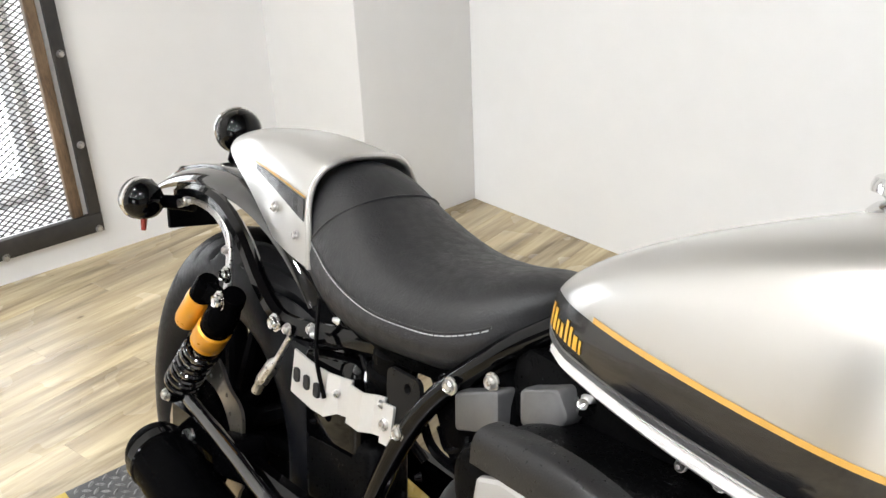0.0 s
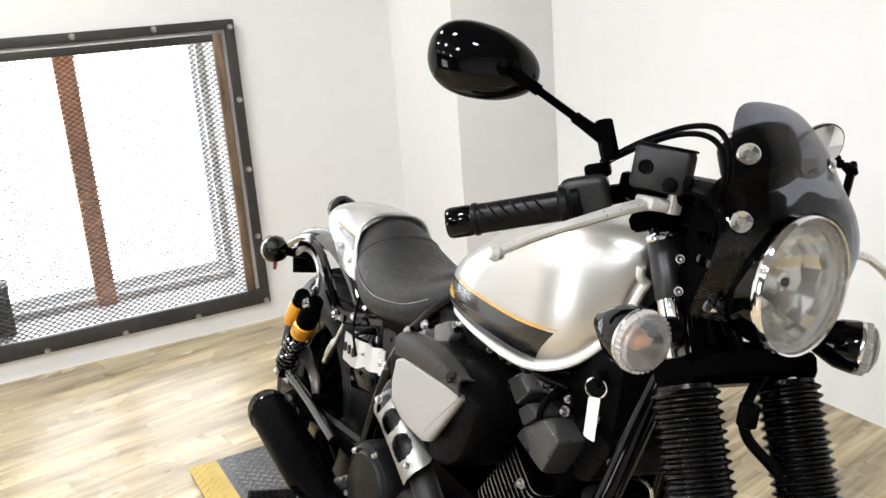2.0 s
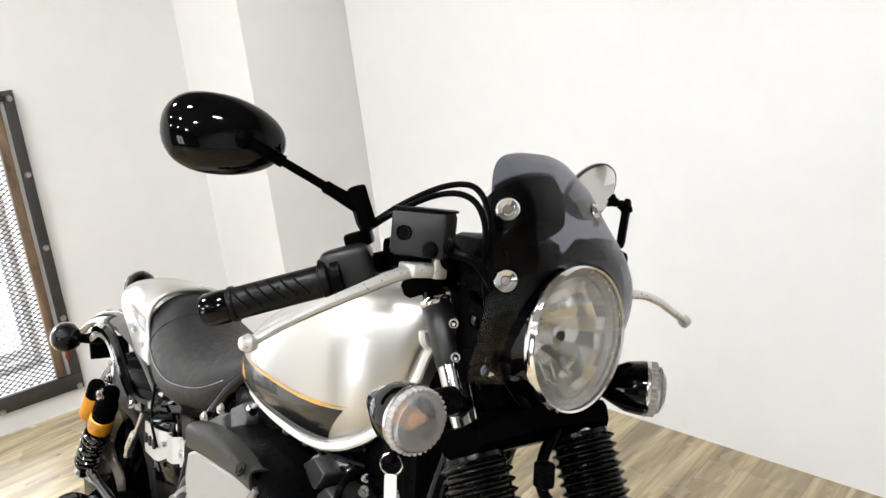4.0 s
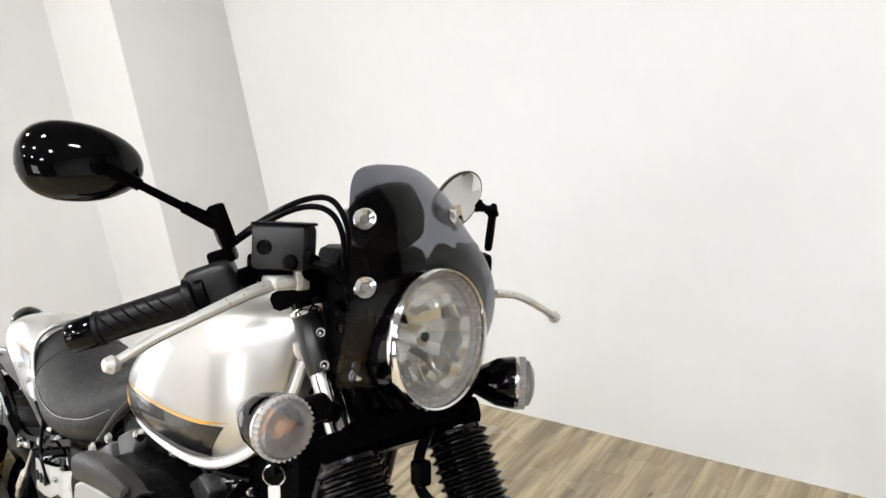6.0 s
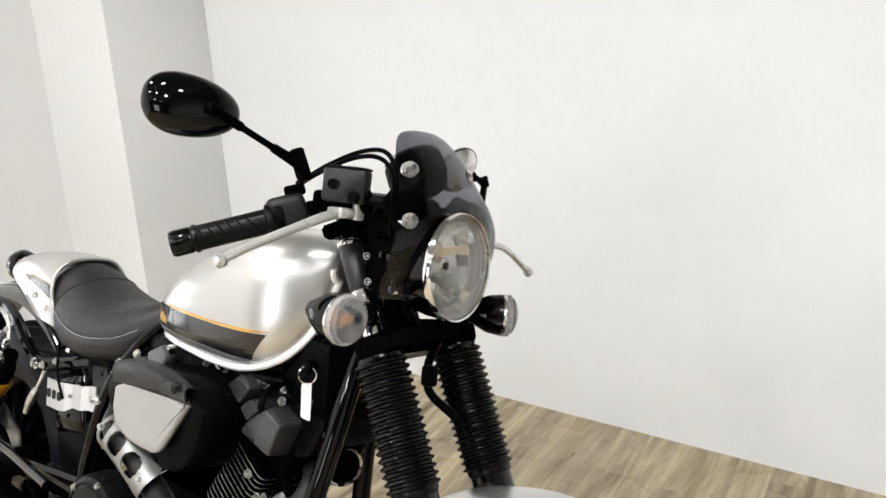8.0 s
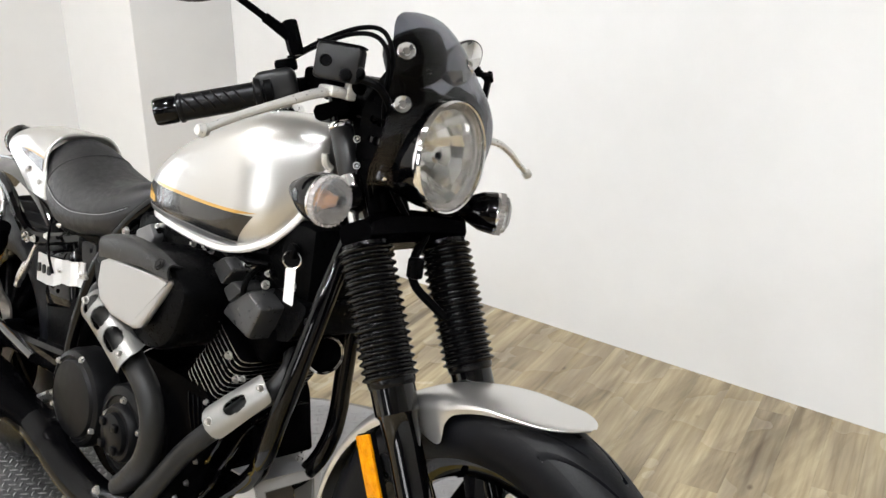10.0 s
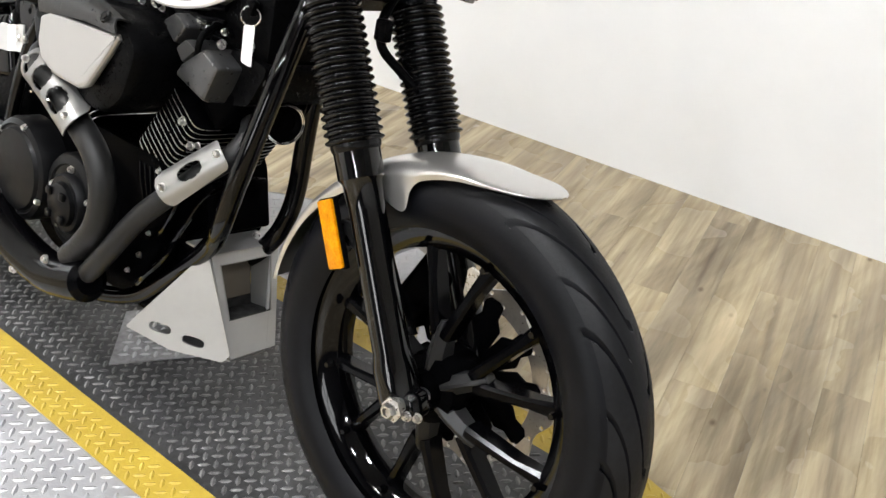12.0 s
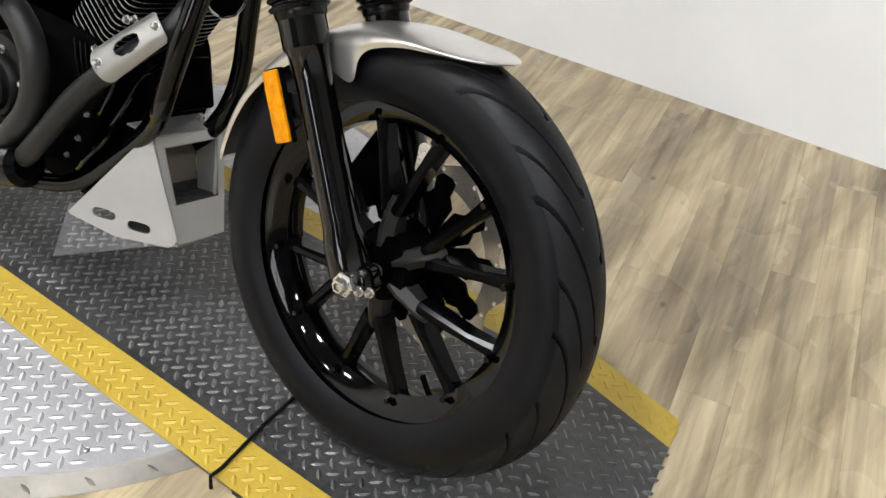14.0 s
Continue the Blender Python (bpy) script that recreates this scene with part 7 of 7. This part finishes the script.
n2.inputs["Scale"].default_value, n2.inputs["Detail"].default_value = 1.0, 5
n3.inputs["Scale"].default_value, n3.inputs["Detail"].default_value = 3.0, 3
plk(m1.outputs[0], n1.inputs[0]), plk(m2.outputs[0], n2.inputs[0]), plk(add.outputs[0], n3.inputs[0])
r1 = pn.new("ShaderNodeValToRGB")
cr = r1.color_ramp
cr.elements[0].position, cr.elements[0].color = 0.30, (0.235, 0.19, 0.13, 1)
cr.elements[1].position, cr.elements[1].color = 0.70, (0.56, 0.47, 0.315, 1)
e = cr.elements.new(0.44)
e.color = (0.365, 0.30, 0.205, 1)
e = cr.elements.new(0.56)
e.color = (0.47, 0.395, 0.262, 1)
plk(n1.outputs[0], r1.inputs[0])
mixa = pn.new("ShaderNodeMix")
mixa.data_type, mixa.blend_type = "RGBA", "MULTIPLY"
r2 = pn.new("ShaderNodeValToRGB")
r2.color_ramp.elements[0].position, r2.color_ramp.elements[0].color = 0.34, (0.62, 0.58, 0.52, 1)
r2.color_ramp.elements[1].position, r2.color_ramp.elements[1].color = 0.58, (1, 1, 1, 1)
plk(n2.outputs[0], r2.inputs[0])
mixa.inputs["Factor"].default_value = 0.5
plk(r1.outputs[0], mixa.inputs["A"]), plk(r2.outputs[0], mixa.inputs["B"])
mixb = pn.new("ShaderNodeMix")
mixb.data_type, mixb.blend_type = "RGBA", "MULTIPLY"
r3 = pn.new("ShaderNodeValToRGB")
r3.color_ramp.elements[0].color, r3.color_ramp.elements[1].color = (0.95, 0.95, 0.96, 1), (1.03, 1.02, 0.99, 1)
plk(oi.outputs["Random"], r3.inputs[0])
mixb.inputs["Factor"].default_value = 1.0
plk(mixa.outputs["Result"], mixb.inputs["A"]), plk(r3.outputs[0], mixb.inputs["B"])
# knots
vor = pn.new("ShaderNodeTexVoronoi")
mk = pn.new("ShaderNodeMapping")
mk.inputs["Scale"].default_value = (9, 5.5, 1)
plk(add.outputs[0], mk.inputs[0]), plk(mk.outputs[0], vor.inputs[0])
vor.inputs["Scale"].default_value = 1.0
rk = pn.new("ShaderNodeValToRGB")
rk.color_ramp.elements[0].position, rk.color_ramp.elements[0].color = 0.025, (0.22, 0.17, 0.12, 1)
rk.color_ramp.elements[1].position, rk.color_ramp.elements[1].color = 0.085, (1, 1, 1, 1)
plk(vor.outputs["Distance"], rk.inputs[0])
mixc = pn.new("ShaderNodeMix")
mixc.data_type, mixc.blend_type = "RGBA", "MULTIPLY"
mixc.inputs["Factor"].default_value = 0.75
plk(mixb.outputs["Result"], mixc.inputs["A"]), plk(rk.outputs[0], mixc.inputs["B"])
# grey-brown weathering in long patches that runs on from board to board
geo, mg, ng, rg = pn.new("ShaderNodeNewGeometry"), pn.new("ShaderNodeMapping"), pn.new("ShaderNodeTexNoise"), pn.new("ShaderNodeValToRGB")
mg.inputs["Rotation"].default_value, mg.inputs["Scale"].default_value = (0, 0, radians(-12)), (9.5, 1.3, 1)
ng.inputs["Scale"].default_value, ng.inputs["Detail"].default_value, ng.inputs["Roughness"].default_value, ng.inputs["Distortion"].default_value = 1.0, 7, 0.62, 0.25
rg.color_ramp.elements[0].position, rg.color_ramp.elements[0].color = 0.36, (0.56, 0.53, 0.49, 1)
rg.color_ramp.elements[1].position, rg.color_ramp.elements[1].color = 0.56, (1.03, 1.02, 0.99, 1)
plk(geo.outputs["Position"], mg.inputs[0]), plk(mg.outputs[0], ng.inputs[0]), plk(ng.outputs[0], rg.inputs[0])
mixd = pn.new("ShaderNodeMix")
mixd.data_type, mixd.blend_type = "RGBA", "MULTIPLY"
mixd.inputs["Factor"].default_value = 0.85
plk(mixc.outputs["Result"], mixd.inputs["A"]), plk(rg.outputs[0], mixd.inputs["B"])
plk(mixd.outputs["Result"], pp.inputs["Base Color"])
mrr = pn.new("ShaderNodeMapRange")
mrr.inputs["To Min"].default_value, mrr.inputs["To Max"].default_value = 0.20, 0.34
plk(n3.outputs[0], mrr.inputs[0]), plk(mrr.outputs[0], pp.inputs["Roughness"])
bmp = pn.new("ShaderNodeBump")
bmp.inputs["Strength"].default_value, bmp.inputs["Distance"].default_value = 0.12, 0.001
plk(n2.outputs[0], bmp.inputs["Height"]), plk(bmp.outputs[0], pp.inputs["Normal"])

SUB = material("dark_joint", (0.10, 0.08, 0.055), 0.8)
floor = setting("floor", box(B(), ((X0 + X1) / 2, (Y0 + Y1) / 2, -0.056), (X1 - X0 + 0.8, Y1 - Y0 + 0.4, 0.1), bevel=0), SUB, "pale weathered wood plank floor", "floor")
PW, PL, LAID = 0.094, 1.22, 12.0  # board width and length, and how far the boards lie turned
pb = B()
box(pb, (0, 0, -0.003), (PW - 0.0004, PL - 0.0004, 0.006), None, 0)
for q in pb.faces:
    q.smooth = False
pd = bpy.data.meshes.new("plank")
pb.to_mesh(pd), pb.free()
pd.materials.append(PLANK)
turn_ = pose(0, 0, 0, 0, 0, LAID)


def cut_board(c):
    """The outline of a board laid at c, cut where it meets the walls."""
    w, h = PW / 2 - 0.0002, PL / 2 - 0.0002
    pts = [c + turn_ @ V(sx * w, sy * h, 0) for sx, sy in ((-1, -1), (1, -1), (1, 1), (-1, 1))]
    for k, lim, sg in ((0, X0 - 0.05, 1), (0, X1 + 0.05, -1), (1, Y0 - 0.05, 1), (1, Y1 + 0.05, -1)):
        out = []
        for a, b in zip(pts, pts[1:] + pts[:1]):
            da, db = (a[k] - lim) * sg, (b[k] - lim) * sg
            if da >= 0:
                out.append(a)
            if (da >= 0) != (db >= 0):
                out.append(a.lerp(b, da / (da - db)))
        pts = out
    return pts


def board_faces(verts, faces, pts):
    """A board's top and edges from its outline."""
    n, m = len(verts), len(pts)
    verts += [tuple(p) for p in pts] + [(p.x, p.y, p.z - 0.006) for p in pts]
    faces.append(tuple(range(n, n + m)))
    faces += [(n + k, n + m + k, n + m + (k + 1) % m, n + (k + 1) % m) for k in range(m)]


fv, ff = [], []
for i in range(-75, 76):
    for j in range(-9, 9):
        c = turn_ @ V(i * PW, (j + (i * 0.37) % 1.0) * PL, 0)
        pts = cut_board(c)
        if len(pts) < 3:
            continue
        if not (-2.9 < c.x < 2.1 and c.y > 0.2):
            board_faces(fv, ff, pts)
            continue
        d, m = pd, Matrix.Translation(c) @ turn_
        whole = len(pts) == 4 and abs((pts[0] - pts[2]).length - math.hypot(PW - 0.0004, PL - 0.0004)) < 1e-4
        if not whole:
            vv, vf = [], []
            board_faces(vv, vf, [m.inverted() @ p for p in pts])
            d = bpy.data.meshes.new("plank")
            d.from_pydata(vv, [], vf)
            d.materials.append(PLANK)
        o = new("plank", d)
        o.parent = floor
        o.matrix_world = m
# the boards out of view stay one joined sheet of pieces
fd = bpy.data.meshes.new("plank_field")
fd.from_pydata(fv, [], ff)
fd.materials.append(PLANK)
fo = new("plank_field", fd)
fo.parent = floor
tagged(fo, "", "", kind="stuff")
